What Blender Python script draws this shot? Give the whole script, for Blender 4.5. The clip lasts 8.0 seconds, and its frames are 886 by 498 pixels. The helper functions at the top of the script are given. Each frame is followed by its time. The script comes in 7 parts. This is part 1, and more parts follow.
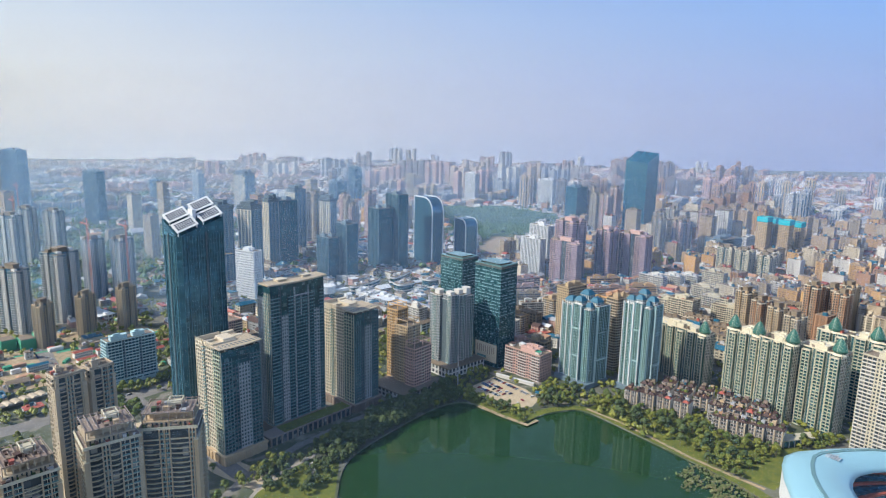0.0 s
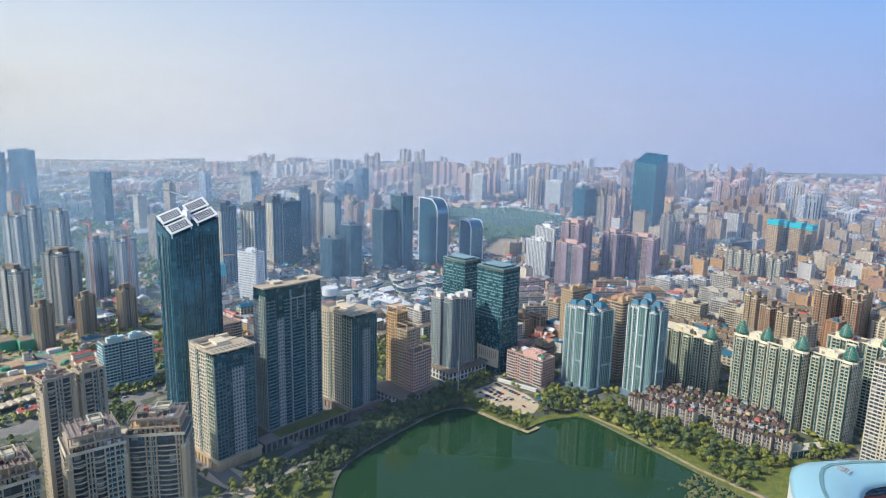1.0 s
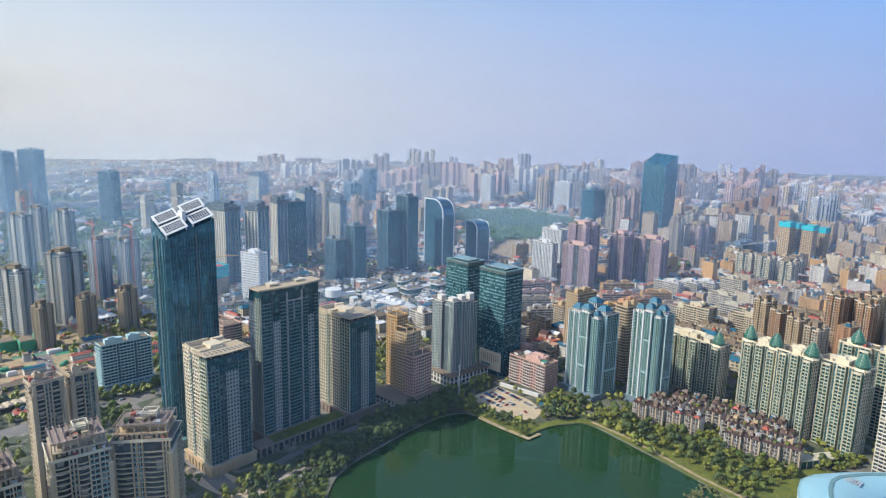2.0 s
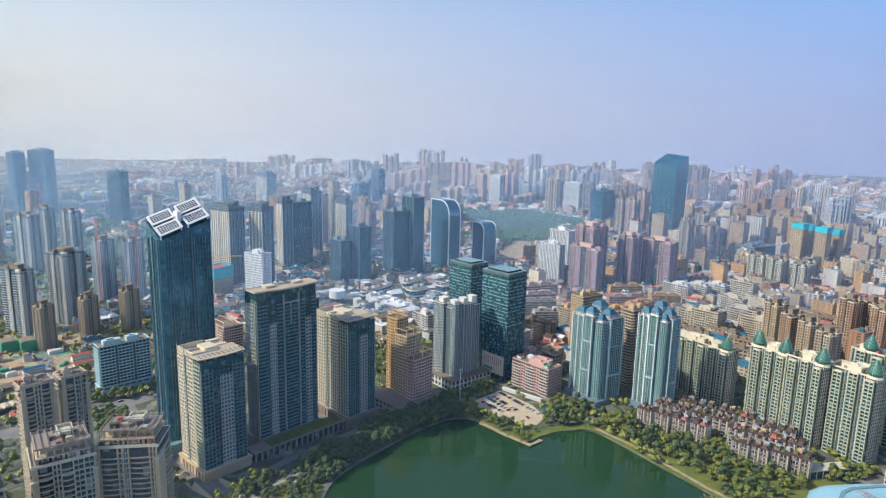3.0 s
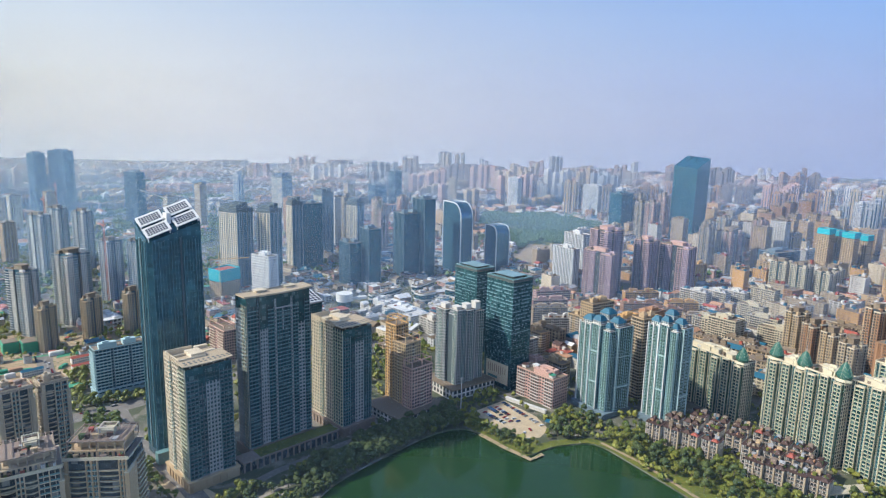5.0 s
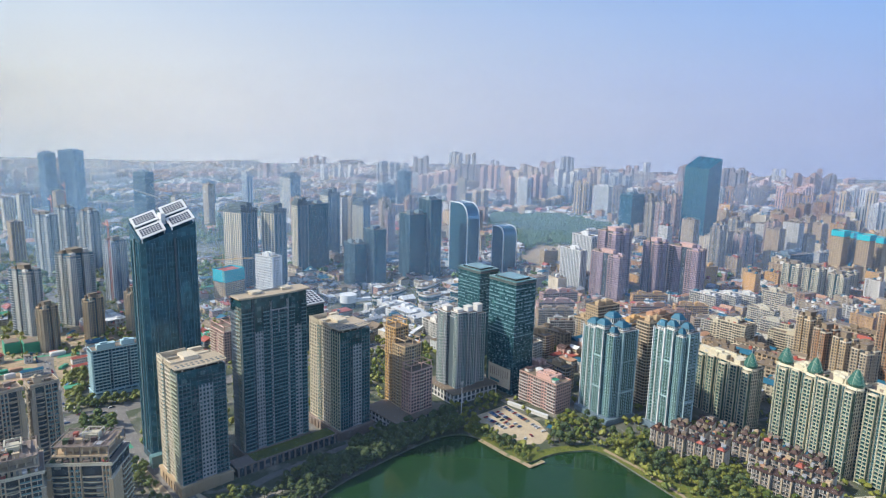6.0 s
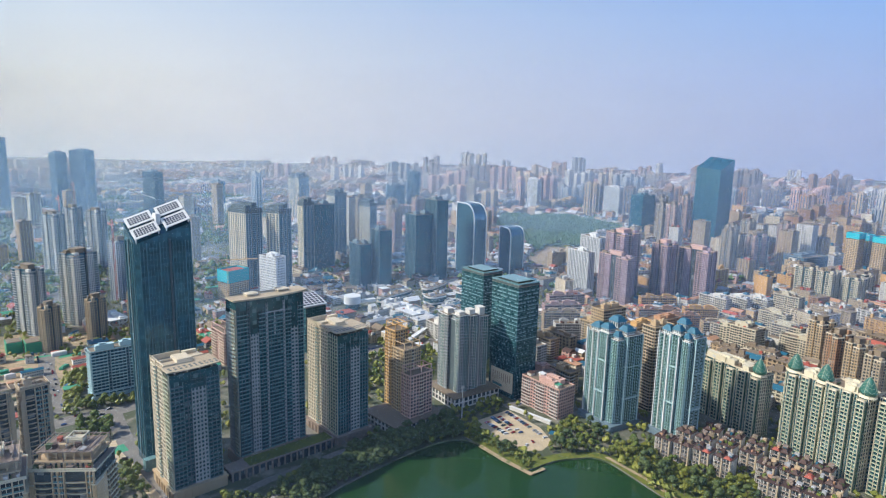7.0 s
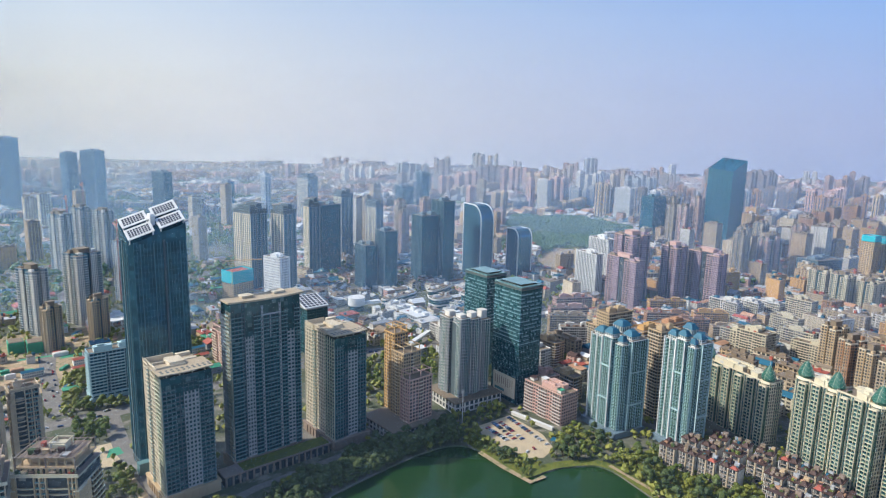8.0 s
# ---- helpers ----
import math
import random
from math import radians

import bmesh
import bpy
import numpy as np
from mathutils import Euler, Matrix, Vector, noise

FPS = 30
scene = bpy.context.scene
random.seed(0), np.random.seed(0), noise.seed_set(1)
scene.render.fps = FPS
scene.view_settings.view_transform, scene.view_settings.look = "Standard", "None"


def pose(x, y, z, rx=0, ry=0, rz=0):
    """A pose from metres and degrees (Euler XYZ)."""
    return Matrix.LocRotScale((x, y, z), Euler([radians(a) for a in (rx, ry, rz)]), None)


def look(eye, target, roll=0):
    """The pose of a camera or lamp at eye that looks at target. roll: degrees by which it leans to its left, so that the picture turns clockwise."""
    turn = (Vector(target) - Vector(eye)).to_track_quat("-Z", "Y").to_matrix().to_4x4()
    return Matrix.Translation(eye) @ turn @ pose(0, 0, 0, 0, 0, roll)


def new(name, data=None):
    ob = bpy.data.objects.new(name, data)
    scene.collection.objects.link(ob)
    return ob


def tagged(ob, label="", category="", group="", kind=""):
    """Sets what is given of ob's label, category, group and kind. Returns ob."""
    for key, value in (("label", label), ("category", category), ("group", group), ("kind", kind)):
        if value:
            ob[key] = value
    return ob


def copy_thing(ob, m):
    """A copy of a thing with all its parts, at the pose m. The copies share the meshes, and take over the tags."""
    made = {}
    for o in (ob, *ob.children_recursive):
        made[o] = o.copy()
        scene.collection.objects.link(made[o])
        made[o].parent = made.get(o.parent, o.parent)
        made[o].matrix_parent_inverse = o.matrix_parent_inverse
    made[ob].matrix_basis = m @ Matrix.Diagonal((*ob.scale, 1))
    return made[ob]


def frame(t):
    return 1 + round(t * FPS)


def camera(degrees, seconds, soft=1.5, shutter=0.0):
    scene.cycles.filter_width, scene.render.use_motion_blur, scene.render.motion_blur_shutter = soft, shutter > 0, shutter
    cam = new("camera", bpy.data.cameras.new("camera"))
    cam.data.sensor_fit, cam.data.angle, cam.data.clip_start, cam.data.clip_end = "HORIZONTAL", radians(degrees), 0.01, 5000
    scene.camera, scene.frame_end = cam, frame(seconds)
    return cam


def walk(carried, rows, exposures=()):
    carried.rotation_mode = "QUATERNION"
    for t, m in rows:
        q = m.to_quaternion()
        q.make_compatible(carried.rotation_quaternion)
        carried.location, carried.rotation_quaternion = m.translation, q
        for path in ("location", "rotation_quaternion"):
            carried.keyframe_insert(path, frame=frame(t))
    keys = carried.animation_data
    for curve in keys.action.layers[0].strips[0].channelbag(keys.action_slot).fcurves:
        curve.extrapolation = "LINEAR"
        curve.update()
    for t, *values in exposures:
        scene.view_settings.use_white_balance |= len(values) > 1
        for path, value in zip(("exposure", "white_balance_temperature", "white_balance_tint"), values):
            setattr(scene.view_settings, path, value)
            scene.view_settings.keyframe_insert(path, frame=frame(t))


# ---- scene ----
cam = camera(69.8, 8.0, soft=1.15)
METRES, EYE, TILT, LEAN, TURN = 113.4, 255.0, 0.0, 0.0, -37.6
ROWS = [
    (0.0, 0.0, 0.0, 0.0, 0.22, -10.83, -1.16),
    (0.5, 0.0379, 0.0482, -0.0023, 0.66, -10.78, -1.2),
    (1.0, 0.0769, 0.0961, -0.0055, 1.12, -10.73, -1.23),
    (1.5, 0.1158, 0.1447, -0.0072, 1.6, -10.71, -1.27),
    (3.0, 0.2363, 0.2876, -0.0155, 3.16, -10.68, -1.3),
    (3.5, 0.2759, 0.3354, -0.0189, 3.67, -10.64, -1.3),
    (4.0, 0.3155, 0.3832, -0.0214, 4.18, -10.59, -1.29),
    (4.5, 0.3551, 0.4312, -0.0242, 4.7, -10.57, -1.32),
    (6.0, 0.4746, 0.5777, -0.0316, 6.33, -10.55, -1.37),
    (6.5, 0.5136, 0.6271, -0.0344, 6.89, -10.56, -1.36),
    (7.0, 0.5524, 0.6767, -0.0374, 7.46, -10.53, -1.39),
    (7.5, 0.5904, 0.7269, -0.0399, 8.03, -10.51, -1.4),
    (8.0, 0.6279, 0.7769, -0.0428, 8.59, -10.49, -1.42),
]
walk(cam, [(t, pose(0, 0, EYE, TILT, LEAN, TURN) @ pose(METRES * x, METRES * y, METRES * z, 90 + pitch, roll, yaw)) for t, x, y, z, yaw, pitch, roll in ROWS],
     exposures=[(0.0, 0.2, 6000, 10), (8.0, 0.2, 6000, 10)])
# ---- world, sun, haze ----
SUN_AZ, SUN_EL = 158.0, 40.0   # degrees: azimuth from +x, height over the horizon
HAZE_AZ = 155.0                # bearing, near the sun, to which the haze tint is painted brightest
world = bpy.data.worlds.new("world")
scene.world = world
world.use_nodes = True
wn = world.node_tree.nodes
sky = wn.new("ShaderNodeTexSky")
sky.sky_type = 'NISHITA'
sky.sun_disc = False
sky.sun_elevation, sky.sun_rotation = radians(SUN_EL), radians(90 - SUN_AZ)
sky.air_density, sky.dust_density, sky.ozone_density = 1.0, 1.2, 3.5
wn["Background"].inputs["Strength"].default_value = 0.15
world.node_tree.links.new(sky.outputs["Color"], wn["Background"].inputs["Color"])

sun_way = Vector((math.cos(radians(SUN_AZ)) * math.cos(radians(SUN_EL)), math.sin(radians(SUN_AZ)) * math.cos(radians(SUN_EL)), math.sin(radians(SUN_EL))))
sun = new("sun", bpy.data.lights.new("sun", 'SUN'))
sun.data.energy, sun.data.angle, sun.data.color = 4.5, radians(0.6), (1.0, 0.89, 0.71)
sun.matrix_world = look(sun_way * 1000, (0, 0, 0))


# ---- materials ----
def nodes_of(name):
    m = bpy.data.materials.new(name)
    m.use_nodes = True
    return m, m.node_tree.nodes, m.node_tree.links, m.node_tree.nodes["Principled BSDF"]


def mixed(n, l, fac, a, b, mode='MIX'):
    """A colour mix node; a and b are colours or sockets, fac a number or a socket."""
    x = n.new("ShaderNodeMix")
    x.data_type, x.blend_type = 'RGBA', mode
    for key, v in ((0, fac), (6, a), (7, b)):
        if isinstance(v, bpy.types.NodeSocket):
            l.new(v, x.inputs[key])
        elif key:
            x.inputs[key].default_value = (*v, 1)
        else:
            x.inputs[key].default_value = v
    return x.outputs[2]


def ramp(n, l, value, lo, hi):
    x = n.new("ShaderNodeMapRange")
    x.inputs[1].default_value, x.inputs[2].default_value = lo, hi
    l.new(value, x.inputs[0])
    return x.outputs[0]


def noise_of(n, l, vec, size, detail=3.0):
    x = n.new("ShaderNodeTexNoise")
    x.inputs["Scale"].default_value, x.inputs["Detail"].default_value = 1.0 / size, detail
    l.new(vec, x.inputs["Vector"])
    return x.outputs["Fac"]


def wall_mat(name, colour, rough=0.75, vary=0.12, stain=0.25, grain=0.6):
    """Painted or tiled wall: each object a little different, large stains, rain streaks, fine grain."""
    m, n, l, b = nodes_of(name)
    tc, info = n.new("ShaderNodeTexCoord"), n.new("ShaderNodeObjectInfo")
    dark = tuple(c * 0.6 for c in colour)
    light = tuple(min(1, c * 1.15) for c in colour)
    c0 = mixed(n, l, ramp(n, l, info.outputs["Random"], 0 - 1 / max(vary, .01) * .3, 1 + 1 / max(vary, .01) * .3), dark, light)
    c1 = mixed(n, l, 0.5, colour, c0)
    big = ramp(n, l, noise_of(n, l, tc.outputs["Object"], 14), 0.35, 0.75)
    mp = n.new("ShaderNodeMapping")
    mp.inputs["Scale"].default_value = (1, 1, 0.08)
    l.new(tc.outputs["Object"], mp.inputs["Vector"])
    streak = ramp(n, l, noise_of(n, l, mp.outputs["Vector"], 1.1, 2), 0.45, 0.8)
    mul = n.new("ShaderNodeMath")
    mul.operation = 'MULTIPLY'
    mul.inputs[1].default_value = stain
    l.new(streak, mul.inputs[0])
    c2 = mixed(n, l, mul.outputs[0], c1, tuple(c * 0.55 for c in colour))
    mul2 = n.new("ShaderNodeMath")
    mul2.operation = 'MULTIPLY'
    mul2.inputs[1].default_value = stain * 0.8
    l.new(big, mul2.inputs[0])
    c3 = mixed(n, l, mul2.outputs[0], c2, tuple(c * 0.75 for c in colour))
    l.new(c3, b.inputs["Base Color"])
    b.inputs["Roughness"].default_value = rough
    bump = n.new("ShaderNodeBump")
    bump.inputs["Strength"].default_value, bump.inputs["Distance"].default_value = 0.3, 0.05
    l.new(noise_of(n, l, tc.outputs["Object"], grain), bump.inputs["Height"])
    l.new(bump.outputs["Normal"], b.inputs["Normal"])
    return m


def glass_mat(name, colour, light, cell=(3.2, 3.2, 3.0), rough=0.12, spread=0.35, metal=0.0):
    """Window glass over dark rooms: every pane its own tone, a few with pale blinds."""
    m, n, l, b = nodes_of(name)
    tc = n.new("ShaderNodeTexCoord")
    snap = n.new("ShaderNodeVectorMath")
    snap.operation = 'SNAP'
    off = n.new("ShaderNodeVectorMath")
    off.operation = 'ADD'
    off.inputs[1].default_value = (0.37, 0.41, 0.05)
    l.new(tc.outputs["Object"], off.inputs[0])
    l.new(off.outputs[0], snap.inputs[0])
    snap.inputs[1].default_value = cell
    wn_ = n.new("ShaderNodeTexWhiteNoise")
    l.new(snap.outputs[0], wn_.inputs["Vector"])
    tone = mixed(n, l, wn_.outputs["Value"], tuple(c * (1 - spread) for c in colour), tuple(c * (1 + spread) for c in colour))
    blind = ramp(n, l, wn_.outputs["Value"], 0.86, 1.0)
    c = mixed(n, l, blind, tone, light)
    l.new(c, b.inputs["Base Color"])
    b.inputs["Metallic"].default_value = metal
    b.inputs["Specular IOR Level"].default_value = 0.6
    sub = n.new("ShaderNodeSeparateColor")
    l.new(wn_.outputs["Color"], sub.inputs[0])
    r = n.new("ShaderNodeMapRange")
    r.inputs[3].default_value, r.inputs[4].default_value = rough * 0.6, rough * 2.0
    l.new(sub.outputs[1], r.inputs[0])
    l.new(r.outputs[0], b.inputs["Roughness"])
    bump = n.new("ShaderNodeBump")
    bump.inputs["Strength"].default_value, bump.inputs["Distance"].default_value = 0.025, 0.05
    l.new(noise_of(n, l, tc.outputs["Object"], 5, 1), bump.inputs["Height"])
    l.new(bump.outputs["Normal"], b.inputs["Normal"])
    return m


def mottled(name, a, b_, size, rough=0.9, size2=None, c_=None, bump_d=0.1, lo=0.35, hi=0.65):
    """A natural or dirty surface: two tones in large patches and a third in small ones."""
    m, n, l, b = nodes_of(name)
    tc = n.new("ShaderNodeTexCoord")
    c = mixed(n, l, ramp(n, l, noise_of(n, l, tc.outputs["Object"], size, 4), lo, hi), a, b_)
    if c_:
        c = mixed(n, l, ramp(n, l, noise_of(n, l, tc.outputs["Object"], size2 or size / 6, 3), 0.52, 0.68), c, c_)
    l.new(c, b.inputs["Base Color"])
    b.inputs["Roughness"].default_value = rough
    bump = n.new("ShaderNodeBump")
    bump.inputs["Strength"].default_value, bump.inputs["Distance"].default_value = 0.5, bump_d
    l.new(noise_of(n, l, tc.outputs["Object"], (size2 or size / 6) / 2), bump.inputs["Height"])
    l.new(bump.outputs["Normal"], b.inputs["Normal"])
    return m


def leaf_mat(name, a, b_):
    m, n, l, b = nodes_of(name)
    info, geo = n.new("ShaderNodeObjectInfo"), n.new("ShaderNodeNewGeometry")
    add = n.new("ShaderNodeMath")
    add.operation = 'ADD'
    l.new(info.outputs["Random"], add.inputs[0])
    l.new(geo.outputs["Random Per Island"], add.inputs[1])
    c = mixed(n, l, ramp(n, l, add.outputs[0], 0.2, 1.8), a, b_)
    l.new(c, b.inputs["Base Color"])
    b.inputs["Roughness"].default_value = 0.65
    return m


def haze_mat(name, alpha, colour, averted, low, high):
    """Stand-in for hazy air: a sheet that lets light pass and thins out with height; the glow towards the sun is put
    into its tint.
    """
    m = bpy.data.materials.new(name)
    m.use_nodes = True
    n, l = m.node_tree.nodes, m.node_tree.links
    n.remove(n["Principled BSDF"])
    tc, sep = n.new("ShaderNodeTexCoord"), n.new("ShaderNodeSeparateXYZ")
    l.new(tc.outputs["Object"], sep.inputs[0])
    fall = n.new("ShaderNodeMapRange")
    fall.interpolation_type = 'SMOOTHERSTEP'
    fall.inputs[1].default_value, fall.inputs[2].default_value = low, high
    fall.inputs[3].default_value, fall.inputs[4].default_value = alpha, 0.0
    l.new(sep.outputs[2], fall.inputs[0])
    flat, way, sunward = n.new("ShaderNodeVectorMath"), n.new("ShaderNodeVectorMath"), n.new("ShaderNodeVectorMath")
    flat.operation, way.operation, sunward.operation = 'MULTIPLY', 'NORMALIZE', 'DOT_PRODUCT'
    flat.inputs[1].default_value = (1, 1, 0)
    sunward.inputs[1].default_value = (math.cos(radians(HAZE_AZ)), math.sin(radians(HAZE_AZ)), 0)
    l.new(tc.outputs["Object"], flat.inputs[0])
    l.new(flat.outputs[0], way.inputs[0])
    l.new(way.outputs[0], sunward.inputs[0])
    # bright sunward and bluer averted haze put into the colour by bearing
    tint = mixed(n, l, ramp(n, l, sunward.outputs["Value"], -0.75, 0.4), averted, colour)
    # farthest sheet: the sky's gradient is painted into its upper part
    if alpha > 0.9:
        high_sky = mixed(n, l, ramp(n, l, sunward.outputs["Value"], -0.75, 0.4), (0.23, 0.43, 0.83), (0.72, 0.8, 0.88))
        tint = mixed(n, l, ramp(n, l, sep.outputs[2], 250, 1500), tint, high_sky)
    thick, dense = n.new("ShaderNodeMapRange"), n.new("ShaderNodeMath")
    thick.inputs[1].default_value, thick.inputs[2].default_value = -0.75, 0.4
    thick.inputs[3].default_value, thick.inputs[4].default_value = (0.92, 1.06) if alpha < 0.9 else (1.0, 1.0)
    l.new(sunward.outputs["Value"], thick.inputs[0])
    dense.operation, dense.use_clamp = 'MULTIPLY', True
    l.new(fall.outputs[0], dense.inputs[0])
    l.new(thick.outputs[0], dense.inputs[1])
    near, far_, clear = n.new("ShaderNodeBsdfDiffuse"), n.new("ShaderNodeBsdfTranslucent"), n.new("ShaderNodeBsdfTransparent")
    # normals all point at the sun, so the sheet is lit evenly
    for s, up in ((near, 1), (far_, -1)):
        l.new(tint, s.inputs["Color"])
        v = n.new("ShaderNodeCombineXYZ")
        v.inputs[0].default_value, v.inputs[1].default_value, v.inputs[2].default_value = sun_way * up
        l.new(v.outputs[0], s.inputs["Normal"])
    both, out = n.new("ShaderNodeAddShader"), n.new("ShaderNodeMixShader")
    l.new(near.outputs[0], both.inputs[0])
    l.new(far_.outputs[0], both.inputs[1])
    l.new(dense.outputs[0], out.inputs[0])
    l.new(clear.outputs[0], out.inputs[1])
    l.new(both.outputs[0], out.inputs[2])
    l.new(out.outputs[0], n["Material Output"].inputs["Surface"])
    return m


CREAM = wall_mat("cream_tile", (0.62, 0.54, 0.4))
PALE = wall_mat("pale_render", (0.62, 0.6, 0.55))
WHITE = wall_mat("white_paint", (0.68, 0.69, 0.68), stain=0.25)
GREY = wall_mat("grey_render", (0.36, 0.37, 0.38))
# pale window grid greyed down, for the shade on south faces
GREYGRID = wall_mat("blue_grey_stone_grid", (0.31, 0.33, 0.33))
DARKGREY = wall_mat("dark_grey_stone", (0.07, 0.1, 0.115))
SAND = wall_mat("sand_render", (0.5, 0.37, 0.22), vary=0.3)
STONE = wall_mat("pale_stone_tile", (0.54, 0.49, 0.36), vary=0.1)
YELLOW = wall_mat("ochre_paint", (0.6, 0.37, 0.15), vary=0.2)
ORANGE = wall_mat("orange_paint", (0.46, 0.26, 0.15), vary=0.3)
PINK = wall_mat("pink_tile", (0.56, 0.36, 0.3), vary=0.3)
MAUVE = wall_mat("mauve_tile", (0.38, 0.28, 0.33), vary=0.2)
BROWN = wall_mat("brown_stone", (0.26, 0.2, 0.16))
TEALRAIL = wall_mat("teal_glass_rail", (0.15, 0.27, 0.28), rough=0.2, stain=0.1)
BLUEWALL = wall_mat("pale_blue_tile", (0.25, 0.42, 0.46), rough=0.5, stain=0.12)
CONCRETE = wall_mat("roof_concrete", (0.23, 0.18, 0.125), stain=0.6)
REDROOF = wall_mat("red_roof", (0.36, 0.09, 0.06), vary=0.3)
BROWNROOF = wall_mat("brown_roof_tile", (0.075, 0.042, 0.034), vary=0.3)
PALEBLUE = wall_mat("pale_teal_slab", (0.42, 0.58, 0.6), rough=0.5, stain=0.12)
BLUEROOF = wall_mat("blue_roof_metal", (0.012, 0.11, 0.18), rough=0.6, stain=0.15)
CYANNET = wall_mat("cyan_scaffold_net", (0.02, 0.42, 0.5), stain=0.15)
GREENNET = wall_mat("green_net", (0.06, 0.3, 0.17))
TEALDOME = wall_mat("teal_dome_tile", (0.01, 0.1, 0.075), rough=0.5, stain=0.1)
SKYBLUE = wall_mat("pale_blue_membrane", (0.26, 0.46, 0.54), rough=0.35, stain=0.08, vary=0.02)
STEEL = wall_mat("painted_steel", (0.5, 0.5, 0.5), rough=0.4)
CRANERED = wall_mat("crane_red", (0.5, 0.12, 0.06), rough=0.5)
GLASS = glass_mat("window_glass", (0.05, 0.065, 0.075), (0.3, 0.29, 0.26))
GLASSSEA = glass_mat("sea_blue_curtain_glass", (0.015, 0.105, 0.165), (0.06, 0.25, 0.32), rough=0.12, metal=0.4)
# blue-grey wall; also stands for shaded south sides of cream towers
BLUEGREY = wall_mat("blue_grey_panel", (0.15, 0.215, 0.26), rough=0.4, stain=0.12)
TEALFRAME = wall_mat("teal_metal_frame", (0.05, 0.14, 0.18), rough=0.35, stain=0.1)
IVORY = wall_mat("ivory_tile", (0.64, 0.58, 0.42), vary=0.1)
TAN = wall_mat("tan_render", (0.44, 0.36, 0.25), vary=0.2)
RUST = wall_mat("rust_brown_tile", (0.4, 0.23, 0.13), vary=0.3)
SAGERAIL = wall_mat("sage_glass_rail", (0.3, 0.37, 0.27), rough=0.25, stain=0.1)
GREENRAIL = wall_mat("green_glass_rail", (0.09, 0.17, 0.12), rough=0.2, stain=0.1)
GLASSTEAL = glass_mat("teal_window_glass", (0.022, 0.075, 0.09), (0.14, 0.22, 0.22), metal=0.15)
GLASSBLUE = glass_mat("blue_curtain_glass", (0.05, 0.145, 0.22), (0.13, 0.27, 0.36), rough=0.12, metal=0.5)
GLASSDARK = glass_mat("dark_curtain_glass", (0.035, 0.115, 0.165), (0.07, 0.19, 0.25), rough=0.1, spread=0.3, metal=0.55)
GLASSGREEN = glass_mat("green_curtain_glass", (0.03, 0.105, 0.125), (0.14, 0.32, 0.32), cell=(2.0, 2.0, 3.6), rough=0.1, spread=0.3, metal=0.45)
LEAF = leaf_mat("leaves", (0.055, 0.105, 0.014), (0.2, 0.2, 0.022))
# darker leaf colour; also stands for trees in the towers' shade
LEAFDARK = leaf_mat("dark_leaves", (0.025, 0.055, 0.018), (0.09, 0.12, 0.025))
LEAFPARK = leaf_mat("park_leaves", (0.022, 0.075, 0.02), (0.09, 0.16, 0.03))
REED = mottled("reeds", (0.17, 0.18, 0.07), (0.09, 0.12, 0.03), 6, size2=1.2, c_=(0.22, 0.14, 0.08))
BARK = mottled("bark", (0.12, 0.09, 0.06), (0.07, 0.05, 0.035), 0.4)
GRASS = mottled("grass", (0.13, 0.15, 0.012), (0.07, 0.1, 0.012), 9, c_=(0.2, 0.17, 0.03), size2=2)
PAVING = mottled("paving", (0.36, 0.33, 0.28), (0.28, 0.26, 0.23), 6, size2=0.8, c_=(0.22, 0.2, 0.18))
ASPHALT = mottled("asphalt", (0.2, 0.185, 0.165), (0.14, 0.135, 0.125), 12, size2=2, c_=(0.25, 0.23, 0.2))
TANLOT = mottled("tan_concrete", (0.52, 0.42, 0.27), (0.44, 0.36, 0.24), 8, size2=1.5, c_=(0.4, 0.33, 0.23))
GROUND = mottled("city_ground", (0.17, 0.16, 0.14), (0.07, 0.085, 0.045), 60, size2=14, c_=(0.22, 0.2, 0.16), lo=0.3, hi=0.52)
EARTH = mottled("bare_earth", (0.42, 0.3, 0.18), (0.3, 0.24, 0.15), 20, size2=5, c_=(0.12, 0.15, 0.05))
SOLAR = glass_mat("solar_cells", (0.03, 0.04, 0.06), (0.06, 0.07, 0.09), cell=(1.7, 1.0, 1.0))
CARS = [wall_mat("car_" + k, c, rough=0.25, stain=0.02) for k, c in (("white", (0.7, 0.7, 0.7)), ("black", (0.02, 0.02, 0.025)), ("silver", (0.35, 0.36, 0.38)), ("red", (0.3, 0.03, 0.03)), ("blue", (0.05, 0.08, 0.2)))]

WATER, n_, l_, b_ = nodes_of("lake_water")
b_.inputs["Base Color"].default_value = (0.014, 0.046, 0.01, 1)
b_.inputs["Roughness"].default_value = 0.04
b_.inputs["IOR"].default_value = 1.33
t_ = n_.new("ShaderNodeTexCoord")
k_ = n_.new("ShaderNodeBump")
k_.inputs["Strength"].default_value, k_.inputs["Distance"].default_value = 0.06, 0.05
l_.new(noise_of(n_, l_, t_.outputs["Object"], 2.2, 3), k_.inputs["Height"])
l_.new(k_.outputs["Normal"], b_.inputs["Normal"])


